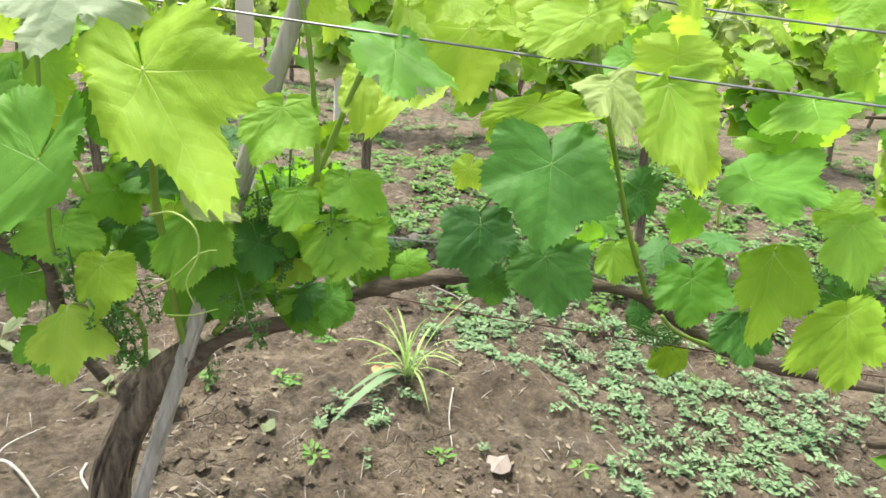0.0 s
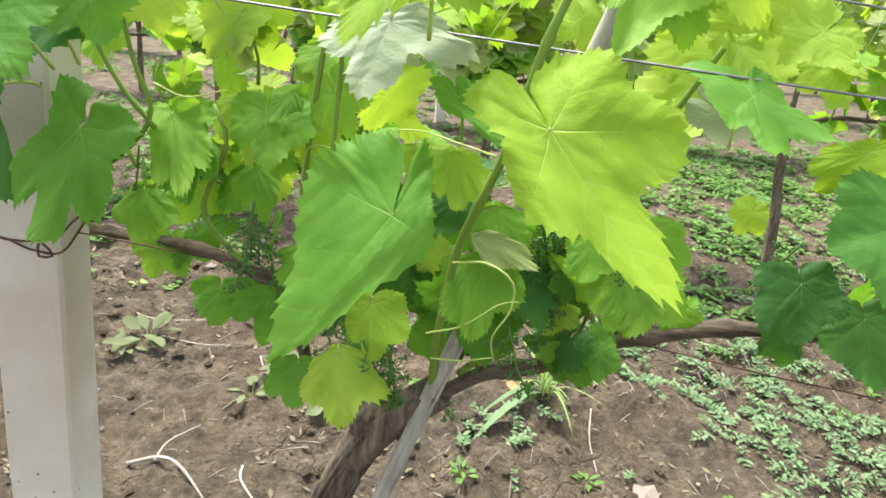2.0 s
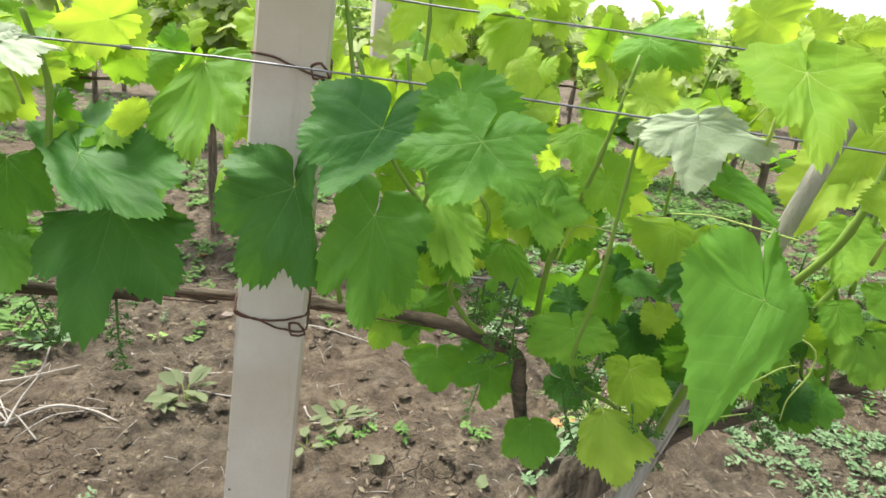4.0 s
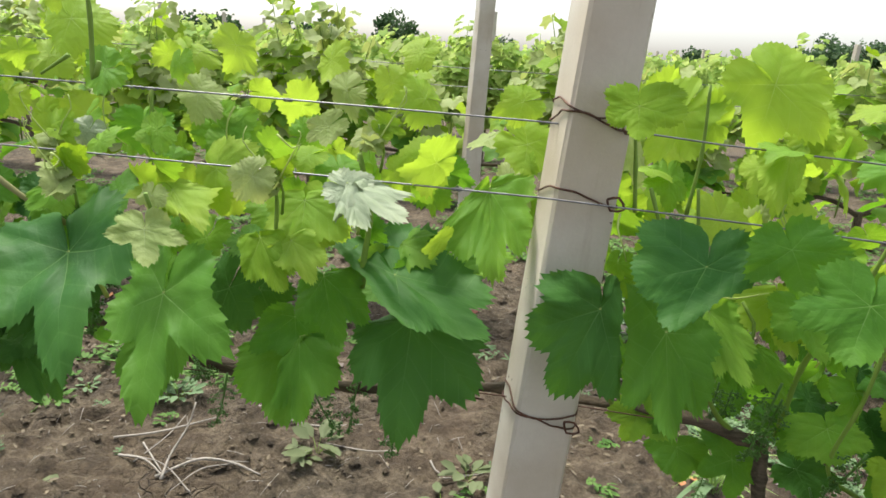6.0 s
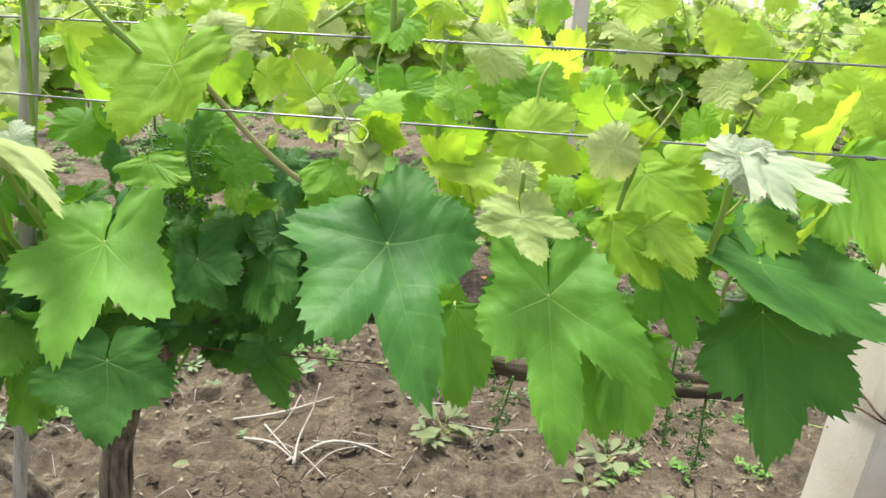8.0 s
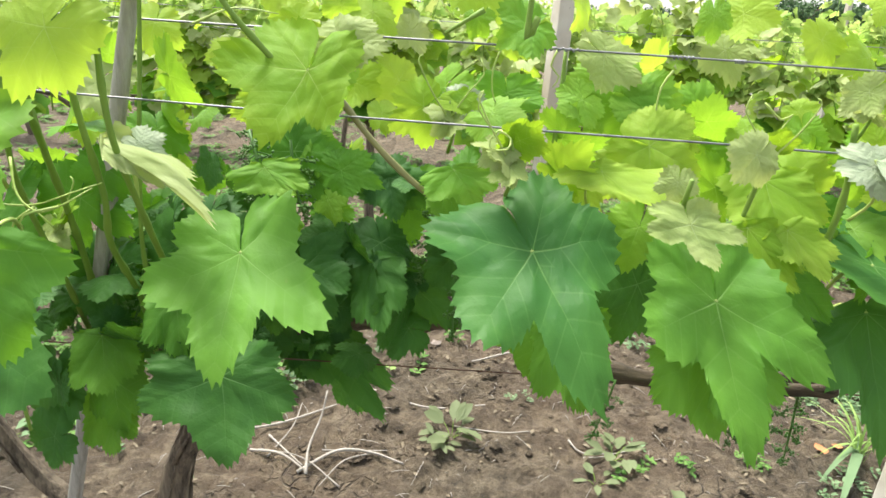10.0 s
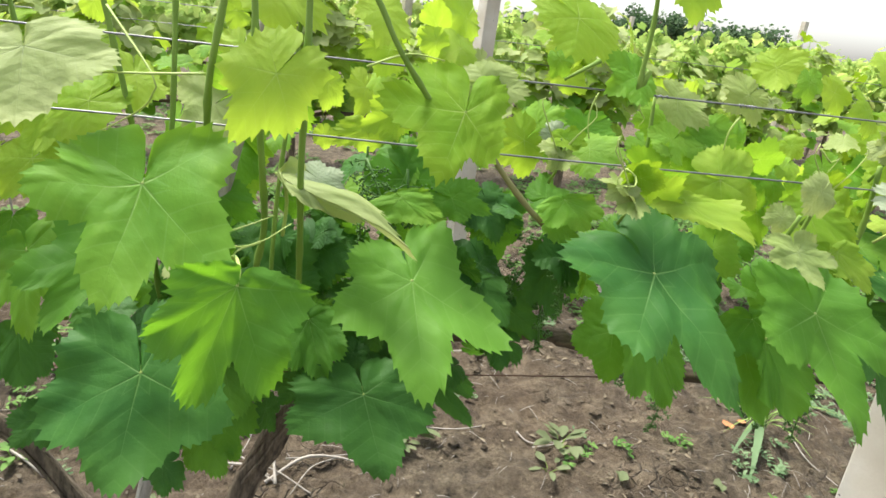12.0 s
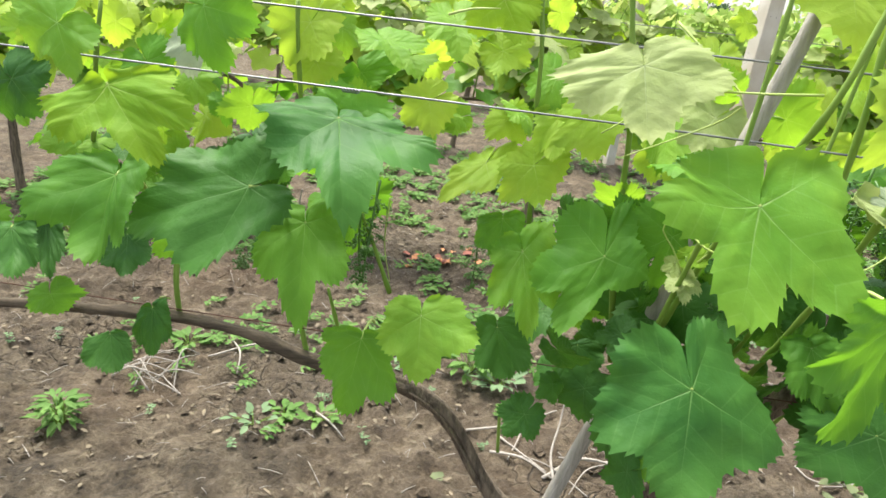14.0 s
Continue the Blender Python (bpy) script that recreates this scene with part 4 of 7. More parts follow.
vein_leaf(vine_a, (-0.790, 0.645, 1.048), (0.00, -0.95, 0.30), ((23, 0.115), (67, 0.087), (117, 0.075), (-149, 0.038), (-18, 0.104)), 0, .18, .12)
vein_leaf(vine_a, (-0.709, 0.660, 1.022), (0.00, -0.74, 0.67), ((-1, 0.124), (30, 0.097), (143, 0.072), (-95, 0.062), (-28, 0.095)), 1, .2, .1)
vein_leaf(vine_a, (-0.620, 0.720, 1.008), (0.00, -0.74, 0.67), ((-9, 0.074), (26, 0.063), (66, 0.029), (-85, 0.027), (-46, 0.051)), 1, .12, .1)
vein_leaf(vine_a, (-0.635, 0.740, 1.035), (0.00, -0.74, 0.67), ((3, 0.043), (47, 0.038), (101, 0.025), (-106, 0.035), (-46, 0.036)), 2, .1, .1)
vein_leaf(vine_a, (-0.539, 0.718, 1.045), (0.00, -0.74, 0.67), ((-16, 0.067), (45, 0.045), (110, 0.042), (-129, 0.056), (-76, 0.065)), 2, .14, .12)
vein_leaf(vine_a, (0.054, 0.660, 1.025), (0.00, -0.74, 0.67), ((2, 0.087), (64, 0.072), (121, 0.064), (-131, 0.061), (-56, 0.075)), 7, .1, .08)
vein_leaf(vine_a, (-0.006, 0.680, 0.950), (0.00, -0.74, 0.67), ((-1, 0.055), (40, 0.062), (108, 0.042), (-128, 0.035), (-61, 0.046)), 0, .1, .08)
vein_leaf(vine_a, (0.067, 0.700, 0.915), (0.00, -0.74, 0.67), ((-7, 0.067), (49, 0.051), (102, 0.036), (-116, 0.051), (-53, 0.062)), 0, .1, .08)
vein_leaf(vine_a, (0.233, 0.720, 0.897), (0.00, -0.74, 0.67), ((8, 0.056), (51, 0.055), (102, 0.036), (-129, 0.039), (-61, 0.053)), 1, .1, .08)
vein_leaf(vine_a, (0.305, 0.740, 0.849), (0.00, -0.74, 0.67), ((-2, 0.060), (47, 0.056), (87, 0.027), (-98, 0.031), (-39, 0.049)), 0, .1, .08)
vein_leaf(vine_a, (0.274, 0.643, 0.961), (0.00, -0.74, 0.67), ((17, 0.096), (37, 0.063), (86, 0.033), (-107, 0.036), (-37, 0.060)), 6, .14, .1)
vein_leaf(vine_a, (0.339, 0.610, 0.919), (0.00, -0.74, 0.67), ((7, 0.070), (49, 0.088), (79, 0.044), (-124, 0.043), (-34, 0.049)), 6, .14, .1)
vein_leaf(vine_a, (0.243, 0.660, 1.027), (0.00, -0.45, 0.89), ((-77, 0.074), (-27, 0.053), (51, 0.047), (176, 0.038), (-123, 0.095)), 1, .12, .1)
vein_leaf(vine_a, (0.149, 0.660, 1.107), (0.00, -0.74, 0.67), ((-14, 0.104), (15, 0.075), (69, 0.045), (-124, 0.055), (-50, 0.059)), 3, .14, .12)
vein_leaf(vine_a, (0.093, 0.640, 1.105), (0.00, -0.74, 0.67), ((-14, 0.063), (26, 0.035), (86, 0.036), (-133, 0.022), (-43, 0.044)), 4, .14, .12)
vein_leaf(vine_a, (0.072, 0.690, 1.158), (0.00, -0.74, 0.67), ((28, 0.058), (55, 0.069), (107, 0.050), (-126, 0.040), (-63, 0.037)), 3, .14, .12)
vein_leaf(vine_a, (-0.098, 0.643, 1.117), (0.00, -0.45, 0.89), ((-4, 0.069), (41, 0.044), (128, 0.068), (-144, 0.029), (-53, 0.080)), 1, .2, .14)
vein_leaf(vine_a, (-0.145, 0.700, 0.979), (0.00, -0.74, 0.67), ((-30, 0.049), (38, 0.038), (108, 0.028), (-111, 0.030), (-58, 0.048)), 2, .1, .08)
vein_leaf(vine_a, (-0.162, 0.700, 0.927), (0.00, -0.74, 0.67), ((8, 0.060), (38, 0.046), (92, 0.032), (-113, 0.039), (-57, 0.054)), 2, .1, .08)
vein_leaf(vine_a, (-0.646, 0.720, 1.031), (0.00, -0.74, 0.67), ((-25, 0.100), (-1, 0.075), (113, 0.031), (-127, 0.034), (-54, 0.069)), 2, .12, .1)
vein_leaf(vine_a, (-0.701, 0.740, 0.936), (0.00, -0.74, 0.67), ((-9, 0.063), (36, 0.044), (95, 0.025), (-105, 0.034), (-58, 0.058)), 2, .12, .1)
vein_leaf(vine_a, (-0.557, 0.750, 1.052), (0.00, -0.74, 0.67), ((-8, 0.084), (50, 0.063), (93, 0.052), (-122, 0.018), (-31, 0.049)), 3, .2, .12)
vein_leaf(vine_a, (-0.202, 0.583, 1.204), (0.00, -0.74, 0.67), ((12, 0.081), (38, 0.044), (113, 0.025), (-114, 0.041), (-69, 0.048)), 2, .14, .1)
vein_leaf(vine_a, (-0.399, 0.660, 1.148), (0.00, -0.74, 0.67), ((10, 0.079), (60, 0.063), (94, 0.053), (-107, 0.040), (-74, 0.083)), 5, .2, .14)
vein_leaf(vine_a, (-0.355, 0.560, 1.205), (0.00, -0.45, 0.89), ((11, 0.120), (34, 0.076), (128, 0.060), (-118, 0.085), (-42, 0.064)), 6, .16, .12)
vein_leaf(vine_a, (-0.340, 0.700, 1.084), (0.00, -0.74, 0.67), ((-44, 0.067), (58, 0.018), (122, 0.037), (-143, 0.024), (-74, 0.045)), 1, .1, .1)
vein_leaf(vine_a, (-0.300, 0.740, 0.868), (0.00, -0.74, 0.67), ((-9, 0.082), (73, 0.078), (122, 0.054), (-125, 0.066), (-61, 0.057)), 1, .14, .1)
vein_leaf(vine_a, (-0.360, 0.780, 0.806), (0.00, -0.74, 0.67), ((-22, 0.067), (33, 0.047), (125, 0.021), (-117, 0.036), (-56, 0.057)), 1, .1, .1)
vein_leaf(vine_a, (-0.098, 0.950, 1.068), (0.00, -0.74, 0.67), ((32, 0.120), (66, 0.104), (132, 0.056), (-139, 0.108), (-33, 0.056)), 3, .12, .1)
vein_leaf(vine_a, (-0.578, 0.750, 1.231), (0.00, -0.74, 0.67), ((15, 0.092), (43, 0.061), (87, 0.035), (-123, 0.026), (-15, 0.039)), 3, .14, .12)
vein_leaf(vine_a, (-0.300, 0.680, 0.937), (0.00, -0.74, 0.67), ((-1, 0.087), (24, 0.073), (66, 0.035), (-106, 0.036), (-47, 0.062)), 2, .12, .1)
vein_leaf(vine_a, (-0.141, 0.700, 0.925), (0.00, -0.74, 0.67), ((10, 0.061), (31, 0.056), (86, 0.030), (-114, 0.040), (-49, 0.054)), 2, .12, .1)
vein_leaf(vine_a, (-0.198, 0.690, 0.962), (0.00, -0.74, 0.67), ((2, 0.044), (32, 0.042), (88, 0.024), (-114, 0.022), (-46, 0.035)), 2, .1, .1)
vein_leaf(vine_a, (-0.312, 0.672, 0.961), (0.00, -0.74, 0.67), ((-66, 0.072), (-33, 0.037), (-3, 0.012), (-112, 0.021), (-82, 0.054)), 4, .08, .08)
vein_leaf(vine_a, (-0.474, 0.720, 0.889), (0.00, -0.74, 0.67), ((-9, 0.045), (56, 0.059), (97, 0.055), (-125, 0.034), (-73, 0.057)), 2, .1, .08)
vein_leaf(vine_a, (-0.410, 0.680, 0.864), (0.00, -0.74, 0.67), ((-10, 0.059), (30, 0.041), (106, 0.030), (-120, 0.035), (-57, 0.054)), 6, .1, .08)
vein_leaf(vine_a, (-0.318, 0.720, 0.905), (0.00, -0.74, 0.67), ((-3, 0.068), (32, 0.045), (101, 0.029), (-103, 0.039), (-56, 0.065)), 2, .1, .08)
vein_leaf(vine_a, (-0.233, 0.740, 0.819), (0.00, -0.74, 0.67), ((-54, 0.073), (-30, 0.049), (89, 0.018), (-114, 0.031), (-76, 0.070)), 1, .1, .08)
vein_leaf(vine_a, (-0.213, 0.690, 1.050), (0.00, -0.74, 0.67), ((13, 0.068), (45, 0.051), (99, 0.031), (-114, 0.036), (-51, 0.054)), 2, .1, .08)
vein_leaf(vine_a, (-0.144, 0.740, 1.078), (0.00, -0.74, 0.67), ((-3, 0.062), (34, 0.036), (123, 0.025), (-147, 0.029), (-34, 0.039)), 3, .1, .08)
vein_leaf(vine_a, (-0.098, 0.720, 1.149), (0.00, -0.74, 0.67), ((-13, 0.071), (17, 0.044), (141, 0.021), (-123, 0.023), (-39, 0.048)), 3, .1, .08)
vein_leaf(vine_a, (0.159, 0.780, 0.905), (0.00, -0.74, 0.67), ((4, 0.048), (36, 0.041), (92, 0.021), (-110, 0.026), (-45, 0.039)), 2, .1, .08)
vein_leaf(vine_a, (0.040, 0.730, 1.069), (0.00, -0.74, 0.67), ((46, 0.062), (65, 0.063), (91, 0.041), (-118, 0.040), (-74, 0.068)), 6, .1, .08)
vein_leaf(vine_a, (0.324, 0.750, 1.094), (0.00, -0.45, 0.89), ((51, 0.090), (70, 0.048), (-178, 0.022), (-100, 0.064), (4, 0.054)), 2, .1, .08)
vein_leaf(vine_a, (0.373, 0.700, 0.980), (0.00, -0.74, 0.67), ((3, 0.071), (38, 0.061), (93, 0.030), (-114, 0.035), (-34, 0.050)), 2, .1, .08)
vein_leaf(vine_a, (0.252, 0.780, 0.777), (0.00, -0.74, 0.67), ((21, 0.041), (51, 0.041), (84, 0.026), (-91, 0.019), (-33, 0.027)), 6, .08, .08)
vein_leaf(vine_a, (-0.489, 0.780, 1.112), (0.00, -0.74, 0.67), ((-5, 0.051), (43, 0.047), (80, 0.039), (-138, 0.032), (-81, 0.044)), 2, .1, .08)
vein_leaf(vine_a, (-0.356, 0.800, 1.002), (0.00, -0.74, 0.67), ((11, 0.075), (48, 0.052), (100, 0.065), (-66, 0.060), (-20, 0.058)), 3, .1, .08)
vein_leaf(vine_a, (-0.342, 0.740, 0.966), (0.00, -0.74, 0.67), ((26, 0.043), (55, 0.049), (108, 0.028), (-119, 0.039), (-75, 0.051)), 0, .08, .08)
vein_leaf(vine_a, (-0.388, 0.780, 0.871), (0.00, -0.74, 0.67), ((-5, 0.052), (52, 0.061), (103, 0.043), (-118, 0.046), (-68, 0.056)), 0, .1, .08)
vein_leaf(vine_a, (-0.481, 0.760, 0.873), (0.00, -0.74, 0.67), ((13, 0.050), (48, 0.053), (93, 0.036), (-109, 0.038), (-57, 0.052)), 1, .1, .08)
vein_leaf(vine_a, (-0.508, 0.720, 0.752), (0.00, -0.74, 0.67), ((-7, 0.054), (40, 0.051), (91, 0.029), (-100, 0.030), (-52, 0.049)), 1, .1, .08)
vein_leaf(vine_a, (-0.634, 0.780, 0.801), (0.00, -0.74, 0.67), ((-2, 0.048), (30, 0.040), (95, 0.046), (-108, 0.044), (-65, 0.051)), 1, .1, .08)
vein_leaf(vine_a, (-0.421, 0.700, 1.330), (0.00, -0.74, 0.67), ((8, 0.081), (44, 0.063), (106, 0.045), (-125, 0.044), (-30, 0.049)), 3, .12, .1)
vein_leaf(vine_a, (-0.780, 0.645, 1.277), (0.00, -0.74, 0.67), ((2, 0.045), (60, 0.037), (118, 0.040), (-123, 0.059), (-73, 0.048)), 6, .16, .12)
vein_leaf(vine_a, (-0.296, 0.700, 0.980), (0.00, -0.74, 0.67), ((-18, 0.057), (22, 0.042), (70, 0.024), (-91, 0.033), (-49, 0.053)), 2, .1, .1)
vein_leaf(vine_a, (-0.341, 0.720, 1.027), (0.00, -0.74, 0.67), ((-10, 0.066), (16, 0.048), (77, 0.022), (-84, 0.025), (-37, 0.054)), 3, .12, .1)
vein_leaf(vine_a, (-0.219, 0.740, 0.863), (0.00, -0.74, 0.67), ((10, 0.033), (44, 0.036), (71, 0.025), (-97, 0.026), (-56, 0.031)), 3, .1, .1)
vein_leaf(vine_a, (-0.567, 0.750, 0.977), (0.00, -0.74, 0.67), ((-23, 0.072), (19, 0.041), (73, 0.030), (-86, 0.026), (-45, 0.053)), 2, .12, .1)
vein_leaf(vine_a, (-0.517, 0.735, 1.065), (0.00, -0.74, 0.67), ((-6, 0.048), (24, 0.040), (74, 0.019), (-84, 0.011), (-30, 0.038)), 2, .1, .1)
vein_leaf(vine_a, (-0.610, 0.750, 0.993), (0.00, -0.74, 0.67), ((-6, 0.031), (28, 0.021), (82, 0.011), (-104, 0.015), (-47, 0.024)), 3, .1, .1)
vein_leaf(vine_a, (-0.219, 0.730, 0.821), (0.00, -0.74, 0.67), ((-1, 0.021), (39, 0.022), (92, 0.012), (-111, 0.013), (-57, 0.018)), 2, .1, .1)
vein_leaf(vine_a, (-0.199, 0.745, 0.967), (0.00, -0.74, 0.67), ((-37, 0.034), (-4, 0.018), (81, 0.006), (-118, 0.014), (-70, 0.024)), 6, .1, .1)
leaf(vine_a, (-0.442, 0.938, 0.840), (-0.350, 0.900, 0.862), 0.104, 1)
leaf(vine_a, (-0.039, 0.968, 1.127), (-0.170, 0.909, 1.003), 0.164, 3)
leaf(vine_a, (-0.419, 0.738, 1.125), (-0.356, 0.706, 1.091), 0.047, 5)
leaf(vine_a, (-0.605, 0.768, 1.306), (-0.550, 0.739, 1.250), 0.120, 3)
leaf(vine_a, (-0.684, 0.868, 1.259), (-0.733, 0.838, 1.192), 0.116, 3)
leaf(vine_a, (-0.655, 0.768, 0.875), (-0.631, 0.756, 0.858), 0.103, 1)
leaf(vine_a, (-0.364, 0.768, 0.894), (-0.355, 0.755, 0.867), 0.052, 3)
leaf(vine_a, (-0.698, 0.763, 0.856), (-0.712, 0.743, 0.816), 0.088, 2)
leaf(vine_a, (-0.563, 0.763, 0.802), (-0.613, 0.740, 0.789), 0.103, 1)
leaf(vine_a, (-0.607, 0.463, 1.143), (-0.626, 0.429, 1.104), 0.108, 1)
leaf(vine_a, (-0.625, 0.583, 1.154), (-0.610, 0.567, 1.112), 0.094, 1)
leaf(vine_a, (-0.657, 0.713, 1.152), (-0.638, 0.697, 1.110), 0.071, 3)
leaf(vine_a, (-0.561, 0.713, 1.139), (-0.602, 0.684, 1.082), 0.070, 3)
leaf(vine_a, (-0.463, 0.713, 1.071), (-0.439, 0.696, 1.032), 0.070, 2)
leaf(vine_a, (-0.134, 0.663, 1.229), (-0.110, 0.639, 1.170), 0.078, 3)
leaf(vine_a, (-0.104, 0.713, 1.094), (-0.063, 0.694, 1.073), 0.052, 5)
leaf(vine_a, (0.014, 0.723, 0.869), (0.018, 0.713, 0.838), 0.058, 0)
leaf(vine_a, (0.158, 0.683, 1.131), (0.162, 0.670, 1.097), 0.100, 3)
leaf(vine_a, (-0.223, 0.743, 0.940), (-0.238, 0.729, 0.909), 0.072, 1)
leaf(vine_a, (-0.023, 0.813, 0.974), (-0.034, 0.803, 0.951), 0.046, 3)
leaf(vine_a, (-0.086, 0.763, 0.863), (-0.058, 0.753, 0.862), 0.053, 2)
leaf(vine_a, (0.168, 0.763, 0.978), (0.195, 0.752, 0.958), 0.071, 0)
leaf(vine_a, (0.401, 0.813, 1.122), (0.369, 0.802, 1.109), 0.077, 2)
leaf(vine_a, (0.207, 0.723, 1.036), (0.211, 0.707, 0.995), 0.059, 3)

# leaves of the vine left of the post: the large ones by their veins, then the rest
vein_leaf(vine_b, (-1.034, 0.679, 1.053), (0.00, -0.45, 0.89), ((-54, 0.147), (-17, 0.079), (120, 0.108), (-174, 0.107), (-85, 0.120)), 7, .14, .14)
vein_leaf(vine_b, (-1.013, 0.700, 0.990), (0.00, -0.74, 0.67), ((0, 0.157), (42, 0.100), (74, 0.072), (-86, 0.096), (-46, 0.126)), 0, .18, .14)
vein_leaf(vine_b, (-1.178, 0.720, 0.931), (0.00, -0.74, 0.67), ((-6, 0.113), (38, 0.094), (77, 0.066), (-112, 0.059), (-61, 0.077)), 1, .1, .1)
vein_leaf(vine_b, (-0.931, 0.770, 1.151), (0.00, -0.74, 0.67), ((-7, 0.127), (21, 0.102), (48, 0.075), (-122, 0.066), (-35, 0.094)), 2, .14, .1)
vein_leaf(vine_b, (-1.250, 0.530, 1.061), (-0.12, -0.70, 0.70), ((-13, 0.134), (56, 0.065), (131, 0.076), (-148, 0.062), (-64, 0.106)), 1, .27, .14)
vein_leaf(vine_b, (-1.401, 0.599, 1.070), (0.00, -0.58, 0.81), ((-22, 0.165), (27, 0.114), (102, 0.108), (-170, 0.100), (-107, 0.089)), 7, .22, .14)
vein_leaf(vine_b, (-1.277, 0.548, 1.122), (0.00, -0.74, 0.67), ((-21, 0.046), (70, 0.039), (114, 0.038), (-137, 0.027), (-79, 0.049)), 4, .3, .2)
vein_leaf(vine_b, (-1.673, 0.572, 1.058), (0.00, -0.52, 0.85), ((-4, 0.129), (57, 0.091), (119, 0.069), (-155, 0.079), (-54, 0.118)), 1, .22, .14)
vein_leaf(vine_b, (-1.710, 0.600, 0.908), (0.00, -0.74, 0.67), ((-16, 0.094), (64, 0.088), (103, 0.078), (-126, 0.063), (-75, 0.084)), 0, .12, .12)
vein_leaf(vine_b, (-1.626, 0.645, 1.220), (0.00, -0.74, 0.67), ((19, 0.090), (93, 0.092), (141, 0.078), (-127, 0.063), (-33, 0.061)), 6, .16, .12)
vein_leaf(vine_b, (-1.161, 0.700, 0.947), (0.00, -0.74, 0.67), ((-12, 0.111), (12, 0.091), (32, 0.036), (-93, 0.058), (-46, 0.086)), 1, .12, .1)
vein_leaf(vine_b, (-1.129, 0.698, 1.035), (0.00, -0.74, 0.67), ((-20, 0.090), (18, 0.065), (73, 0.032), (-111, 0.047), (-53, 0.082)), 1, .14, .1)
vein_leaf(vine_b, (-1.087, 0.638, 1.171), (0.00, -0.45, 0.89), ((-55, 0.094), (-23, 0.074), (1, 0.061), (-111, 0.025), (-88, 0.076)), 5, .2, .15)
vein_leaf(vine_b, (-1.151, 0.638, 1.097), (0.00, -0.74, 0.67), ((-35, 0.061), (8, 0.037), (63, 0.031), (-130, 0.028), (-68, 0.051)), 3, .15, .12)
vein_leaf(vine_b, (-1.482, 0.698, 1.121), (0.00, -0.74, 0.67), ((-34, 0.045), (34, 0.044), (75, 0.037), (-105, 0.037), (-70, 0.050)), 2, .12, .1)
vein_leaf(vine_b, (-1.681, 0.678, 1.115), (0.00, -0.74, 0.67), ((-45, 0.045), (37, 0.038), (73, 0.041), (-115, 0.035), (-69, 0.052)), 2, .12, .1)
vein_leaf(vine_b, (-1.648, 0.698, 0.995), (0.00, -0.74, 0.67), ((-38, 0.067), (15, 0.052), (119, 0.038), (-142, 0.060), (-74, 0.059)), 0, .12, .1)
vein_leaf(vine_b, (-1.636, 0.778, 0.860), (0.00, -0.74, 0.67), ((-41, 0.128), (34, 0.052), (102, 0.052), (-124, 0.042), (-64, 0.100)), 7, .2, .12)
vein_leaf(vine_b, (-1.914, 0.531, 1.150), (0.00, -0.74, 0.67), ((9, 0.111), (82, 0.090), (122, 0.074), (-127, 0.085), (-43, 0.114)), 2, .26, .14)
vein_leaf(vine_b, (-1.825, 0.450, 1.096), (0.30, -0.92, 0.25), ((23, 0.104), (63, 0.076), (113, 0.048), (-80, 0.065), (-13, 0.090)), 1, .2, .14)
vein_leaf(vine_b, (-1.924, 0.540, 0.964), (0.00, -0.74, 0.67), ((5, 0.110), (60, 0.100), (120, 0.079), (-162, 0.074), (-64, 0.097)), 7, .12, .08)
vein_leaf(vine_b, (-2.093, 0.720, 1.011), (0.00, -0.74, 0.67), ((-11, 0.102), (25, 0.076), (97, 0.038), (-147, 0.058), (-43, 0.075)), 2, .2, .14)
vein_leaf(vine_b, (-2.199, 0.647, 0.944), (0.00, -0.74, 0.67), ((-5, 0.075), (50, 0.057), (108, 0.040), (-123, 0.049), (-71, 0.074)), 2, .12, .1)
vein_leaf(vine_b, (-2.271, 0.670, 0.890), (0.00, -0.95, 0.30), ((8, 0.100), (52, 0.059), (98, 0.047), (-99, 0.035), (-38, 0.081)), 1, .14, .1)
vein_leaf(vine_b, (-2.396, 0.633, 1.075), (0.00, -0.74, 0.67), ((65, 0.142), (112, 0.094), (-171, 0.064), (-64, 0.054), (14, 0.111)), 0, .12, .08)
vein_leaf(vine_b, (-2.311, 0.670, 1.152), (0.00, -0.45, 0.89), ((-16, 0.142), (34, 0.083), (96, 0.095), (-117, 0.056), (-73, 0.123)), 7, .16, .12)
vein_leaf(vine_b, (-2.514, 0.580, 1.174), (0.00, -0.74, 0.67), ((-43, 0.098), (20, 0.069), (64, 0.063), (-118, 0.060), (-74, 0.102)), 6, .2, .14)
vein_leaf(vine_b, (-2.526, 0.600, 1.078), (0.00, -0.74, 0.67), ((-2, 0.099), (58, 0.100), (101, 0.072), (-123, 0.039), (-23, 0.075)), 1, .2, .12)
vein_leaf(vine_b, (-2.354, 0.700, 1.017), (0.00, -0.74, 0.67), ((-8, 0.129), (45, 0.078), (102, 0.057), (-120, 0.050), (-47, 0.086)), 1, .16, .1)
vein_leaf(vine_b, (-2.002, 0.696, 1.028), (0.00, -0.74, 0.67), ((23, 0.108), (62, 0.093), (138, 0.074), (-156, 0.073), (-73, 0.055)), 1, .2, .14)
vein_leaf(vine_b, (-2.020, 0.588, 1.247), (0.00, -0.74, 0.67), ((-6, 0.077), (50, 0.077), (79, 0.079), (-126, 0.060), (-82, 0.078)), 4, .16, .12)
vein_leaf(vine_b, (-2.110, 0.720, 0.906), (0.00, -0.74, 0.67), ((-14, 0.064), (22, 0.056), (108, 0.028), (-108, 0.043), (-46, 0.063)), 0, .1, .1)
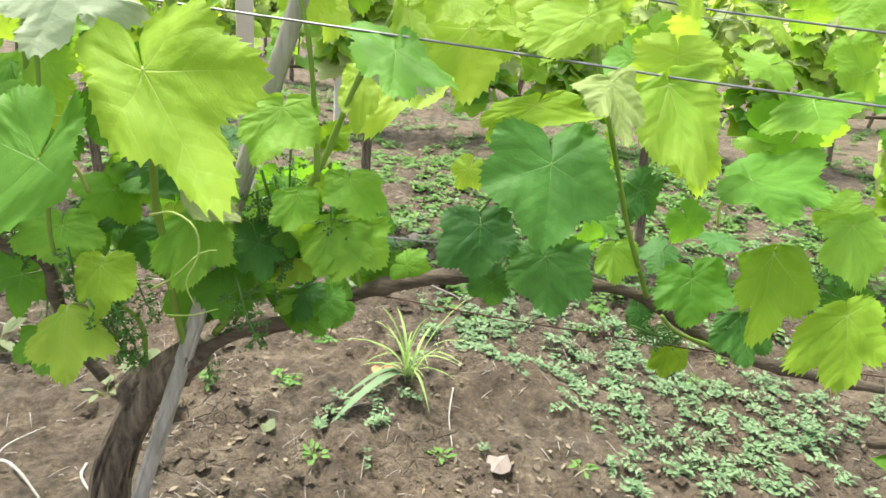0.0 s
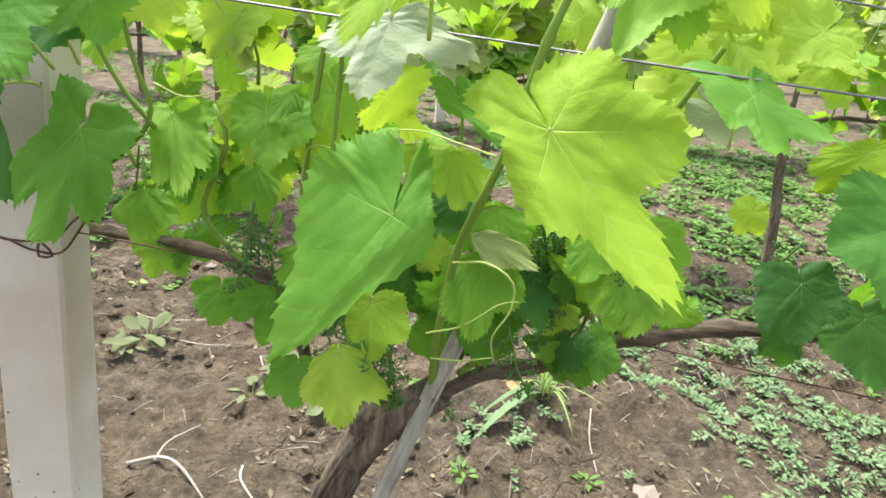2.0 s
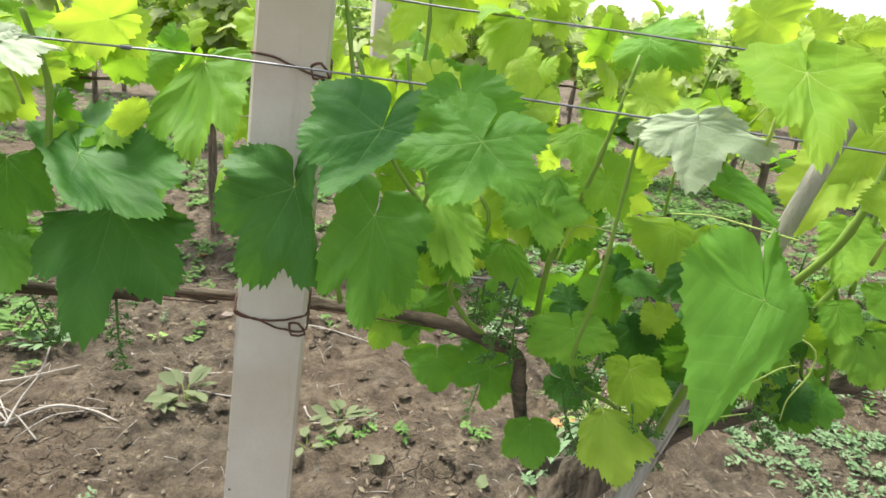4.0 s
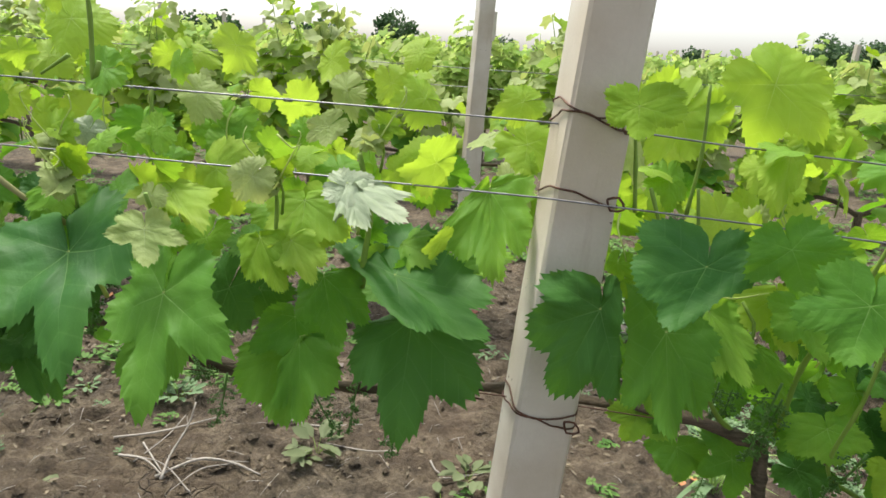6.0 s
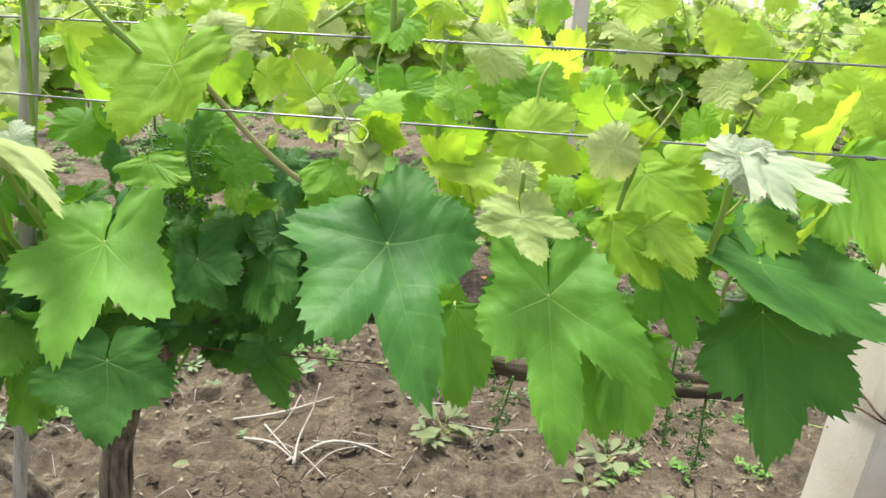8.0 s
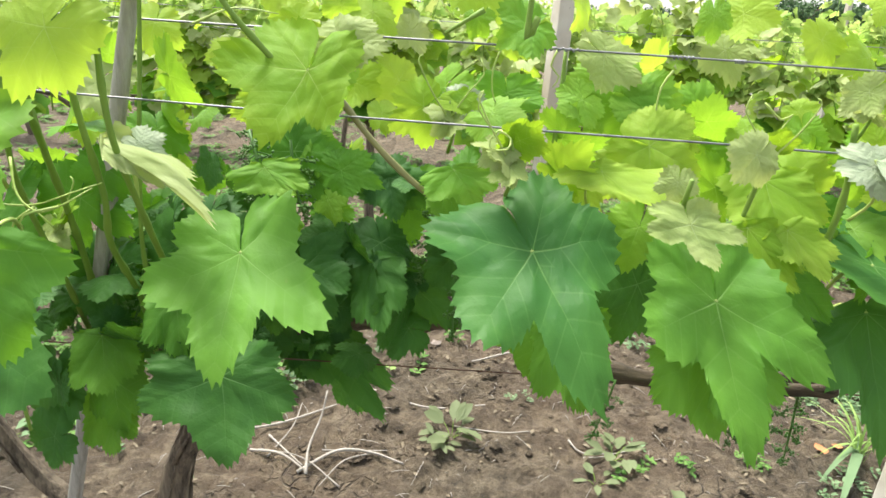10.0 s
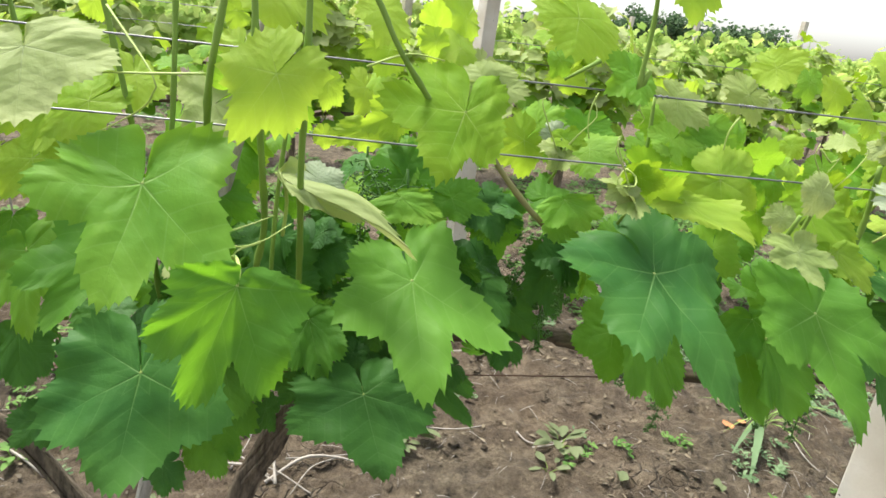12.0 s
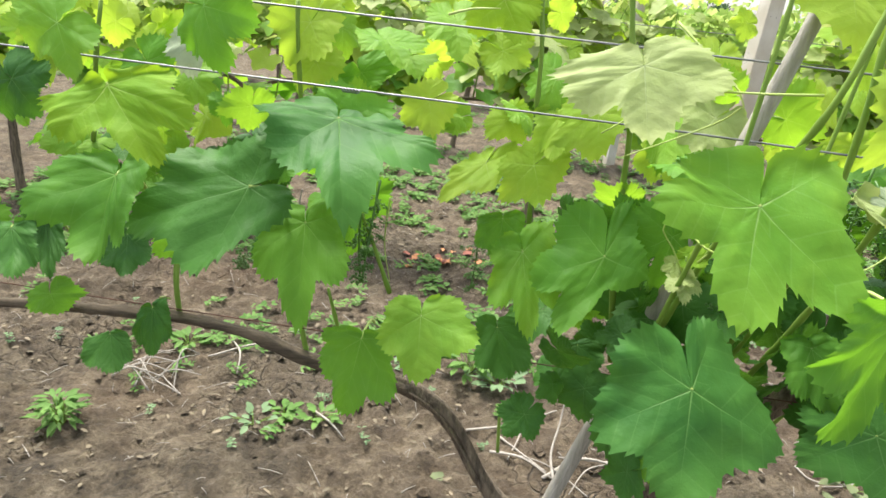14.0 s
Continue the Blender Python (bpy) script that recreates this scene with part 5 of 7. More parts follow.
vein_leaf(vine_b, (-2.617, 0.700, 0.822), (0.00, -0.74, 0.67), ((-24, 0.054), (24, 0.048), (71, 0.035), (-106, 0.023), (-61, 0.047)), 0, .08, .06)
vein_leaf(vine_b, (-2.555, 0.700, 0.871), (0.00, -0.95, 0.30), ((-3, 0.065), (29, 0.053), (82, 0.017), (-134, 0.021), (-42, 0.042)), 0, .08, .06)
vein_leaf(vine_b, (-1.155, 0.700, 1.131), (0.00, -0.74, 0.67), ((-7, 0.074), (33, 0.065), (93, 0.049), (-109, 0.042), (-58, 0.074)), 3, .12, .1)
vein_leaf(vine_b, (-1.189, 0.640, 1.096), (0.00, -0.74, 0.67), ((-33, 0.076), (6, 0.052), (83, 0.027), (-114, 0.028), (-56, 0.062)), 6, .12, .1)
vein_leaf(vine_b, (-1.870, 0.660, 0.911), (0.00, -0.74, 0.67), ((-18, 0.068), (22, 0.063), (90, 0.033), (-108, 0.038), (-57, 0.063)), 1, .1, .08)
vein_leaf(vine_b, (-1.896, 0.700, 0.804), (0.00, -0.74, 0.67), ((-21, 0.073), (18, 0.059), (89, 0.032), (-102, 0.035), (-48, 0.063)), 1, .1, .08)
vein_leaf(vine_b, (-1.775, 0.650, 0.973), (0.00, -0.74, 0.67), ((-16, 0.068), (24, 0.058), (99, 0.033), (-120, 0.033), (-51, 0.057)), 1, .1, .08)
vein_leaf(vine_b, (-1.569, 0.720, 1.001), (0.00, -0.74, 0.67), ((-13, 0.084), (16, 0.068), (118, 0.029), (-108, 0.036), (-41, 0.062)), 0, .1, .08)
vein_leaf(vine_b, (-1.343, 0.700, 0.961), (0.00, -0.74, 0.67), ((-10, 0.108), (24, 0.097), (80, 0.039), (-98, 0.046), (-30, 0.088)), 1, .1, .08)
vein_leaf(vine_b, (-1.174, 0.720, 0.966), (0.00, -0.74, 0.67), ((-14, 0.057), (44, 0.074), (96, 0.046), (-113, 0.049), (-50, 0.062)), 1, .1, .08)
vein_leaf(vine_b, (-1.811, 0.598, 1.151), (0.00, -0.45, 0.89), ((-56, 0.159), (-57, 0.072), (-30, 0.033), (-148, 0.022), (-80, 0.086)), 4, .1, .08)
vein_leaf(vine_b, (-1.326, 0.700, 1.130), (0.00, -0.45, 0.89), ((-44, 0.097), (-11, 0.034), (69, 0.064), (-170, 0.019), (-94, 0.065)), 3, .1, .08)
vein_leaf(vine_b, (-2.739, 0.700, 0.956), (0.00, -0.74, 0.67), ((-28, 0.074), (16, 0.057), (84, 0.039), (-112, 0.030), (-56, 0.063)), 0, .1, .08)
vein_leaf(vine_b, (-2.607, 0.740, 0.952), (0.00, -0.74, 0.67), ((-16, 0.061), (25, 0.049), (94, 0.026), (-110, 0.027), (-55, 0.049)), 0, .1, .08)
vein_leaf(vine_b, (-2.730, 0.750, 0.953), (0.00, -0.74, 0.67), ((-26, 0.089), (4, 0.054), (89, 0.026), (-118, 0.023), (-44, 0.065)), 0, .1, .08)
vein_leaf(vine_b, (-2.152, 0.780, 1.098), (0.00, -0.45, 0.89), ((32, 0.089), (65, 0.044), (160, 0.030), (-138, 0.055), (-16, 0.048)), 3, .12, .1)
vein_leaf(vine_b, (-2.067, 0.780, 1.173), (0.00, -0.74, 0.67), ((8, 0.070), (33, 0.057), (87, 0.035), (-116, 0.023), (-41, 0.041)), 3, .1, .1)
vein_leaf(vine_b, (-2.122, 0.760, 1.036), (0.00, -0.74, 0.67), ((0, 0.057), (36, 0.048), (88, 0.030), (-113, 0.027), (-48, 0.044)), 1, .1, .08)
vein_leaf(vine_b, (-2.005, 0.740, 0.887), (0.00, -0.74, 0.67), ((-7, 0.054), (34, 0.044), (85, 0.024), (-111, 0.030), (-63, 0.038)), 0, .08, .08)
leaf(vine_b, (-1.284, 0.578, 1.151), (-1.287, 0.571, 1.132), 0.038, 4)
leaf(vine_b, (-1.087, 0.638, 1.165), (-1.010, 0.605, 1.150), 0.051, 5)
leaf(vine_b, (-1.109, 0.638, 1.232), (-1.134, 0.628, 1.214), 0.043, 4)
leaf(vine_b, (-1.196, 0.638, 1.169), (-1.220, 0.625, 1.143), 0.060, 4)
leaf(vine_b, (-1.601, 0.678, 1.248), (-1.528, 0.656, 1.242), 0.064, 4)
leaf(vine_b, (-1.612, 0.738, 1.103), (-1.523, 0.709, 1.080), 0.059, 1)
leaf(vine_b, (-1.276, 0.768, 1.190), (-1.227, 0.747, 1.158), 0.075, 2)
leaf(vine_b, (-1.325, 0.778, 1.244), (-1.274, 0.755, 1.204), 0.060, 4)
leaf(vine_b, (-1.428, 0.818, 1.193), (-1.424, 0.803, 1.153), 0.096, 1)
leaf(vine_b, (-0.886, 0.868, 1.201), (-0.810, 0.831, 1.165), 0.086, 3)
leaf(vine_b, (-0.987, 0.818, 1.160), (-0.970, 0.807, 1.183), 0.068, 1)
leaf(vine_b, (-1.353, 0.718, 1.201), (-1.375, 0.708, 1.186), 0.061, 2)
leaf(vine_b, (-1.523, 0.768, 1.177), (-1.558, 0.750, 1.151), 0.081, 3)
leaf(vine_b, (-1.477, 0.768, 1.187), (-1.487, 0.758, 1.162), 0.059, 5)
leaf(vine_b, (-1.264, 0.718, 0.998), (-1.294, 0.687, 0.909), 0.088, 0)
leaf(vine_b, (-1.415, 0.718, 1.270), (-1.447, 0.704, 1.255), 0.078, 2)
leaf(vine_b, (-1.266, 0.618, 1.289), (-1.264, 0.611, 1.268), 0.033, 2)
leaf(vine_b, (-0.898, 0.818, 1.262), (-0.937, 0.805, 1.251), 0.064, 3)
leaf(vine_b, (-1.074, 0.818, 1.274), (-1.058, 0.804, 1.239), 0.058, 3)
leaf(vine_b, (-1.873, 0.678, 0.843), (-1.866, 0.643, 0.770), 0.083, 1)
leaf(vine_b, (-1.945, 0.678, 0.832), (-1.940, 0.650, 0.754), 0.083, 0)
leaf(vine_b, (-1.718, 0.818, 1.166), (-1.709, 0.807, 1.137), 0.095, 3)
leaf(vine_b, (-1.671, 0.758, 1.118), (-1.634, 0.735, 1.072), 0.113, 1)
leaf(vine_b, (-1.886, 0.738, 1.087), (-1.896, 0.723, 1.051), 0.087, 1)
leaf(vine_b, (-1.772, 0.598, 1.150), (-1.689, 0.550, 1.110), 0.038, 5)
leaf(vine_b, (-1.471, 0.738, 1.017), (-1.453, 0.716, 0.952), 0.094, 0)
leaf(vine_b, (-1.539, 0.798, 1.053), (-1.497, 0.781, 1.046), 0.115, 1)
leaf(vine_b, (-1.298, 0.778, 1.197), (-1.245, 0.751, 1.165), 0.101, 2)
leaf(vine_b, (-1.315, 0.818, 1.212), (-1.327, 0.805, 1.177), 0.081, 2)
leaf(vine_b, (-1.618, 0.818, 0.778), (-1.595, 0.802, 0.737), 0.055, 0)
leaf(vine_b, (-1.812, 0.738, 0.996), (-1.808, 0.715, 0.925), 0.099, 0)
leaf(vine_b, (-1.808, 0.538, 1.250), (-1.845, 0.516, 1.204), 0.091, 3)
leaf(vine_b, (-1.687, 0.758, 1.197), (-1.764, 0.727, 1.156), 0.060, 3)
leaf(vine_b, (-1.482, 0.758, 1.328), (-1.422, 0.726, 1.279), 0.093, 3)
leaf(vine_b, (-1.413, 0.638, 1.376), (-1.406, 0.599, 1.273), 0.062, 3)
leaf(vine_b, (-1.831, 0.678, 1.330), (-1.751, 0.644, 1.283), 0.093, 3)
leaf(vine_b, (-2.094, 0.758, 1.108), (-2.143, 0.728, 1.057), 0.075, 3)
leaf(vine_b, (-2.154, 0.768, 1.288), (-2.186, 0.748, 1.248), 0.118, 6)
leaf(vine_b, (-1.898, 0.768, 1.187), (-1.936, 0.750, 1.159), 0.111, 4)
leaf(vine_b, (-1.276, 0.718, 1.157), (-1.217, 0.687, 1.141), 0.105, 3)
leaf(vine_b, (-1.708, 0.758, 0.926), (-1.718, 0.733, 0.852), 0.132, 0)
leaf(vine_b, (-1.522, 0.758, 0.956), (-1.459, 0.733, 0.921), 0.097, 0)
leaf(vine_b, (-2.309, 0.688, 1.147), (-2.195, 0.632, 1.127), 0.091, 1)
leaf(vine_b, (-2.693, 0.678, 1.149), (-2.661, 0.665, 1.113), 0.101, 0)
leaf(vine_b, (-2.030, 0.758, 1.179), (-2.094, 0.728, 1.124), 0.081, 3)
leaf(vine_b, (-2.623, 0.668, 1.217), (-2.657, 0.647, 1.186), 0.130, 2)
leaf(vine_b, (-2.458, 0.668, 1.251), (-2.403, 0.651, 1.246), 0.132, 1)
leaf(vine_b, (-2.713, 0.768, 1.192), (-2.668, 0.754, 1.178), 0.111, 3)
leaf(vine_b, (-2.376, 0.768, 1.241), (-2.401, 0.745, 1.189), 0.090, 3)
leaf(vine_b, (-2.377, 0.798, 1.194), (-2.399, 0.782, 1.158), 0.079, 3)
leaf(vine_b, (-2.508, 0.768, 1.214), (-2.473, 0.754, 1.186), 0.115, 5)
leaf(vine_b, (-2.710, 0.718, 0.859), (-2.696, 0.706, 0.833), 0.078, 1)
leaf(vine_b, (-2.324, 0.818, 1.184), (-2.305, 0.807, 1.159), 0.105, 1)
leaf(vine_b, (-1.888, 0.778, 0.963), (-1.866, 0.767, 0.948), 0.098, 1)
leaf(vine_b, (-2.149, 0.778, 1.233), (-2.114, 0.765, 1.219), 0.067, 3)
leaf(vine_b, (-2.132, 0.818, 1.150), (-2.114, 0.807, 1.126), 0.080, 3)
leaf(vine_b, (-1.127, 0.708, 1.131), (-1.102, 0.687, 1.085), 0.118, 3)
leaf(vine_b, (-1.337, 0.758, 1.115), (-1.371, 0.738, 1.086), 0.097, 3)
leaf(vine_b, (-1.252, 0.798, 0.968), (-1.222, 0.781, 0.919), 0.098, 0)
leaf(vine_b, (-1.375, 0.718, 0.941), (-1.382, 0.690, 0.879), 0.113, 1)
leaf(vine_b, (-1.922, 0.738, 1.049), (-1.925, 0.710, 0.980), 0.113, 1)
leaf(vine_b, (-1.935, 0.778, 0.947), (-1.940, 0.759, 0.890), 0.099, 0)
leaf(vine_b, (-2.232, 0.798, 1.162), (-2.269, 0.780, 1.136), 0.071, 3)
leaf(vine_b, (-2.736, 0.778, 1.189), (-2.757, 0.760, 1.154), 0.096, 2)
leaf(vine_b, (-2.599, 0.798, 1.169), (-2.562, 0.783, 1.139), 0.090, 1)

# ---- rows of vines behind ----
def small_leaf(rng):
    """A plain lobed leaf of a few faces, one unit wide."""
    keys = ((0, 0.58), (16, 0.5), (32, 0.42), (47, 0.5), (62, 0.55), (78, 0.47), (96, 0.44), (118, 0.5), (140, 0.47), (165, 0.4), (180, 0.14))
    ring = [(0.0, 0.58)] + [(r * math.sin(radians(a)), r * math.cos(radians(a))) for a, r in keys[1:-1]] + [(0.0, -0.14)] + [(-r * math.sin(radians(a)), r * math.cos(radians(a))) for a, r in keys[-2:0:-1]]
    c = rng.uniform(0.05, 0.7)
    v = [(0, 0, 0)] + [(x * rng.uniform(0.9, 1.1), y * rng.uniform(0.9, 1.1), 0.25 * abs(x) - c * (x * x + y * y) + rng.uniform(-0.05, 0.05)) for x, y in ring]
    n = len(ring)
    f = [(0, (i + 1) % n + 1, i + 1) for i in range(n)]
    return v, f


def small_leaf_meshes(mat_list):
    rng = random.Random(5)
    out = []
    for m in mat_list:
        for _ in range(2):
            v, f = small_leaf(rng)
            out.append(mesh_of("leaf", v, f, m, True, [(x + 0.5, y + 0.5) for x, y, z in v]))
    return out


ROW_BLADES = small_leaf_meshes(LEAF)


def leaf_spot(rng, shoots):
    """A spot beside a shoot, with a size and a tone: older, darker leaves sit low."""
    pts = rng.choice(shoots)
    t = rng.random() ** 0.8
    k = t * (len(pts) - 1)
    i = min(int(k), len(pts) - 2)
    c = Vector(pts[i]).lerp(Vector(pts[i + 1]), k - i)
    a = rng.uniform(0, 2 * math.pi)
    c = c + Vector((math.cos(a) * 0.09, math.sin(a) * 0.11, rng.uniform(-0.03, 0.04)))
    size = rng.uniform(0.12, 0.19) * (1.15 - 0.5 * t)
    tone = min(4, max(0, int(t * 3.2 + rng.uniform(0.8, 2.8))))
    tone = rng.choice((tone, tone, tone, tone, tone, 6, 4))
    tip = c + Vector((math.cos(a) * 0.5, math.sin(a) * 0.5 - 0.15, -0.45 + 0.3 * rng.random())).normalized() * size * 0.55
    return c, tip, size, tone, a


def row_shoots(rng, x, y, z, n=13, reach=0.72, top=1.45):
    shoots = []
    for k in range(n):
        sx = x + rng.uniform(-reach, reach)
        h = rng.uniform(top - 0.35, top + 0.15)
        s0 = Vector((sx, y + rng.uniform(-0.03, 0.03), z + rng.uniform(0.66, 0.78)))
        lean = rng.uniform(-0.18, 0.18)
        shoots.append([s0, s0 + Vector((lean * 0.4, rng.uniform(-0.05, 0.05), (h - 0.7) * 0.5)), s0 + Vector((lean, rng.uniform(-0.08, 0.08), h - 0.7))])
    return shoots


def background_vine(x, y, seed, leaves, separate=True, top=1.45):
    rng = random.Random(seed)
    z = ground_z(x, y)
    v = thing("grapevine", x, y, z, "leafy grapevine in the row behind, on a thin brown trunk", "grapevine", "grapevines of the rows behind")
    bend = rng.uniform(-0.06, 0.1)
    rod("trunk", v, [(x, y, z - 0.05), (x + bend * 0.4, y, z + 0.25), (x + bend, y + 0.01, z + 0.5), (x + bend * 1.3, y, z + 0.72)], 0.03, 0.02, BARK, sides=7, rough=0.35, step=0.04, seed=seed)
    top_at = Vector((x + bend * 1.3, y, z + 0.7))
    for s in (-1, 1):
        rod("cane", v, [top_at, top_at + Vector((s * 0.2, 0, 0.08)), top_at + Vector((s * 0.68, 0, 0.06))], 0.013, 0.008, CANE, sides=6, step=0.05, rough=0.2, seed=seed + s)
    shoots = row_shoots(rng, x, y, z, top=top)
    for sh in shoots:
        rod("shoot", v, sh, 0.0045, 0.002, SHOOT, sides=5, step=0.08)
    if separate:
        for _ in range(leaves):
            c, tip, size, tone, a = leaf_spot(rng, shoots)
            put("leaf", ROW_BLADES[tone * 2 + rng.randrange(2)], v, blade_pose(c, tip, size * 0.9, rng.uniform(-30, 30), (0.3 * math.cos(a), -0.6 + 0.3 * math.sin(a), 0.8)))
    else:
        pieces = []
        base = Vector((x, y, z))
        for _ in range(leaves):
            c, tip, size, tone, a = leaf_spot(rng, shoots)
            m = Matrix.Translation(-base) @ blade_pose(c, tip, size * 0.8, rng.uniform(-30, 30), (0.3 * math.cos(a), -0.6 + 0.3 * math.sin(a), 0.8))
            lv, lf = small_leaf(rng)
            pieces.append(([m @ Vector(q) for q in lv], lf))
        vv, ff = joined(pieces)
        tagged(put("foliage", mesh_of("foliage", vv, ff, ROW_LEAF), v, Matrix.Translation(base)), kind="stuff")
    return v


ROW2 = 3.36
vine_w = background_vine(-3.44, ROW2, 31, 370, top=1.36)
vine_x = background_vine(-0.54, ROW2, 47, 370, top=1.34)
for x, src in ((-1.98, vine_x), (-4.9, vine_x), (0.93, vine_w), (2.4, vine_x), (3.9, vine_w), (-6.35, vine_w)):
    copy_thing(src, Matrix.Translation((x, ROW2 + random.uniform(-0.04, 0.04), ground_z(x, ROW2))))

far_a = background_vine(-1.2, 6.0, 61, 640, False, 1.4)
far_b = background_vine(0.3, 6.0, 62, 640, False, 1.35)
for row in range(3):
    y = 6.0 + row * 2.65
    n = 5 + row * 2
    for k in range(-n, n + 1):
        x = -1.2 + k * 1.47 + row * 0.3
        if row == 0 and k in (0, 1):
            continue
        copy_thing((far_a, far_b)[(k + row) % 2], Matrix.Translation((x, y + random.uniform(-0.05, 0.05), ground_z(x, y))) @ Matrix.Rotation((k % 3 == 0) * math.pi, 4, "Z"))


def far_row(y, seed):
    """A whole far row as clumps of leaves on thin stems."""
    rng = np.random.RandomState(seed)
    half = 0.95 * y + 5
    grow = 1 + (y - 14) / 45
    n = int(2 * half * 80 / grow)
    c = np.column_stack([rng.uniform(-half - 1, half - 1, n), y + rng.normal(0, 0.17, n), 0.68 + 0.8 * rng.beta(1.6, 1.3, n) + 0.12 * np.sin(rng.uniform(0, 6, n))])
    c[:, 2] += 0.12 * np.sin(c[:, 0] * 2.1 + seed)
    size = rng.uniform(0.07, 0.14, n) * grow
    verts, faces = [], []
    a = rng.uniform(0, 6.28, n)
    tilt = rng.uniform(-0.9, 0.9, n)
    for i in range(n):
        u = np.array((math.cos(a[i]), math.sin(a[i]) * 0.6, 0.3 * math.sin(tilt[i] * 2))) * size[i]
        w = np.array((-math.sin(a[i]) * math.sin(tilt[i]), math.cos(a[i]) * math.sin(tilt[i]) - 0.4, math.cos(tilt[i]) * 0.8)) * size[i]
        o = len(verts)
        p = c[i]
        verts += [p - u * 0.5, p - w * 0.5 + u * 0.1, p + u * 0.55, p + w * 0.45 + u * 0.2, p + w * 0.3 - u * 0.3]
        faces += [(o, o + 1, o + 2), (o, o + 2, o + 3, o + 4)]
    ob = new("vine_row", mesh_of("vine_row", verts, faces, ROW_YOUNG if seed % 2 else ROW_LEAF, False))
    tagged(ob, "distant row of leafy grapevines seen across the field", "vine row", "distant vine rows", "stuff")


for k in range(24):
    far_row(13.95 + k * 2.65 + max(0, k - 12) * 1.5, k + 1)

for row in range(12):
    y = ROW2 + row * 2.65
    for x in (-1.12 - row * 0.1, 4.6 - row * 0.1, -6.8 - row * 0.1):
        if row == 0 and x > 0:
            continue
        if row == 0:
            y = ROW2 - 0.17
        concrete_post(x, y, ground_z(x, y) - 0.4, 1.0, 0.6 * (-1) ** row, 20)
for x, y, h in ((0.1, ROW2, 1.17), (0.1, ROW2, 1.26)):
    wire("trellis_wire", [(-9, y - 0.06, h), (-1, y - 0.06, h - 0.01), (8, y - 0.06, h)], 0.0018, "thin wire of the row behind")


# ---- the field's edge: trees ----
def far_tree(x, y, height, spread, seed):
    rng = random.Random(seed)
    t = thing("tree", x, y, 0, "dark green broadleaf tree at the edge of the field", "tree", "distant trees")
    rod("trunk", t, [(x, y, -0.2), (x + 0.1, y, height * 0.3), (x, y, height * 0.55)], spread * 0.07, spread * 0.04, BARK, sides=8, step=0.4)
    for k in range(4):
        a = rng.uniform(0, 6.28)
        s = Vector((x, y, height * rng.uniform(0.3, 0.5)))
        rod("limb", t, [s, s + Vector((math.cos(a) * spread * 0.2, math.sin(a) * spread * 0.2, height * 0.15)), s + Vector((math.cos(a) * spread * 0.35, math.sin(a) * spread * 0.35, height * 0.32))], spread * 0.03, spread * 0.01, BARK, sides=6, step=0.4)
    verts, faces = [], []
    blobs = [(rng.uniform(-0.36, 0.36) * spread, rng.uniform(-0.36, 0.36) * spread, height * rng.uniform(0.35, 0.88), spread * rng.uniform(0.13, 0.24)) for _ in range(16)]
    for bx, by, bz, br in blobs:
        for _ in range(110):
            d = Vector((rng.gauss(0, 1), rng.gauss(0, 1), rng.gauss(0, 0.8))).normalized() * br * rng.uniform(0.55, 1.1)
            c = Vector((bx, by, bz)) + d
            u = Vector((rng.gauss(0, 1), rng.gauss(0, 1), rng.gauss(0, 1))).normalized()
            w = u.orthogonal().normalized()
            s = spread * rng.uniform(0.025, 0.05)
            o = len(verts)
            verts += [c - u * s, c + w * s * 0.7, c + u * s, c - w * s * 0.7]
            faces.append((o, o + 1, o + 2, o + 3))
    put("crown", mesh_of("crown", verts, faces, TREE_LEAF, False), t, Matrix.Translation((x, y, 0)))


for k, (x, y, h, s) in enumerate(((28, 66, 5.6, 5.0), (31.5, 66, 5.0, 4.6), (-15, 76, 5.0, 5.5), (34, 84, 4.6, 7), (42, 86, 5, 8), (50, 88, 4.6, 8), (58, 92, 5.4, 9), (22, 92, 3.6, 6), (12, 98, 3.2, 7), (4, 98, 3.0, 7), (-6, 100, 3.2, 8), (-30, 96, 3.6, 9), (-46, 96, 4, 9))):
    far_tree(x, y, h, s, 200 + k)


# the near row goes on past both vines
for x, src in ((1.3, vine_w), (2.75, vine_x), (-3.75, vine_x), (-5.2, vine_w)):
    copy_thing(src, Matrix.Translation((x, 0.8, ground_z(x, 0.8))))


# ---- fillers of the near vines: smaller leaves behind the large ones ----
def fill_leaves(vine, n, x0, x1, y0, y1, z0, z1, seed, bare=(), tone_drop=0.0):
    """Small leaves on the back side of the shoots; bare stretches of the row stay open."""
    rng = random.Random(seed)
    for _ in range(n):
        x, y, z = rng.uniform(x0, x1), rng.uniform(y0, y1), rng.uniform(z0, z1)
        if any(a < x < b and z < top for a, b, top in bare):
            continue
        size = rng.uniform(0.05, 0.1)
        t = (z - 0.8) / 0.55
        # lower leaves get darker tones; tone_drop above zero darkens, below zero pales
        tone = min(3 if rng.random() < 0.85 else 4, max(0, int(t * 3.2 + rng.uniform(-0.2, 1.5) - tone_drop)))
        a = rng.uniform(-3.4, 0.3)
        tip = (x + math.cos(a) * size * 0.4, y - rng.uniform(-0.1, 0.5) * size, z + math.sin(a) * size * 0.45)
        leaf(vine, (x, y, z), tip, size * rng.uniform(0.7, 1.05), tone, rng.uniform(-65, 65), stalk=False)


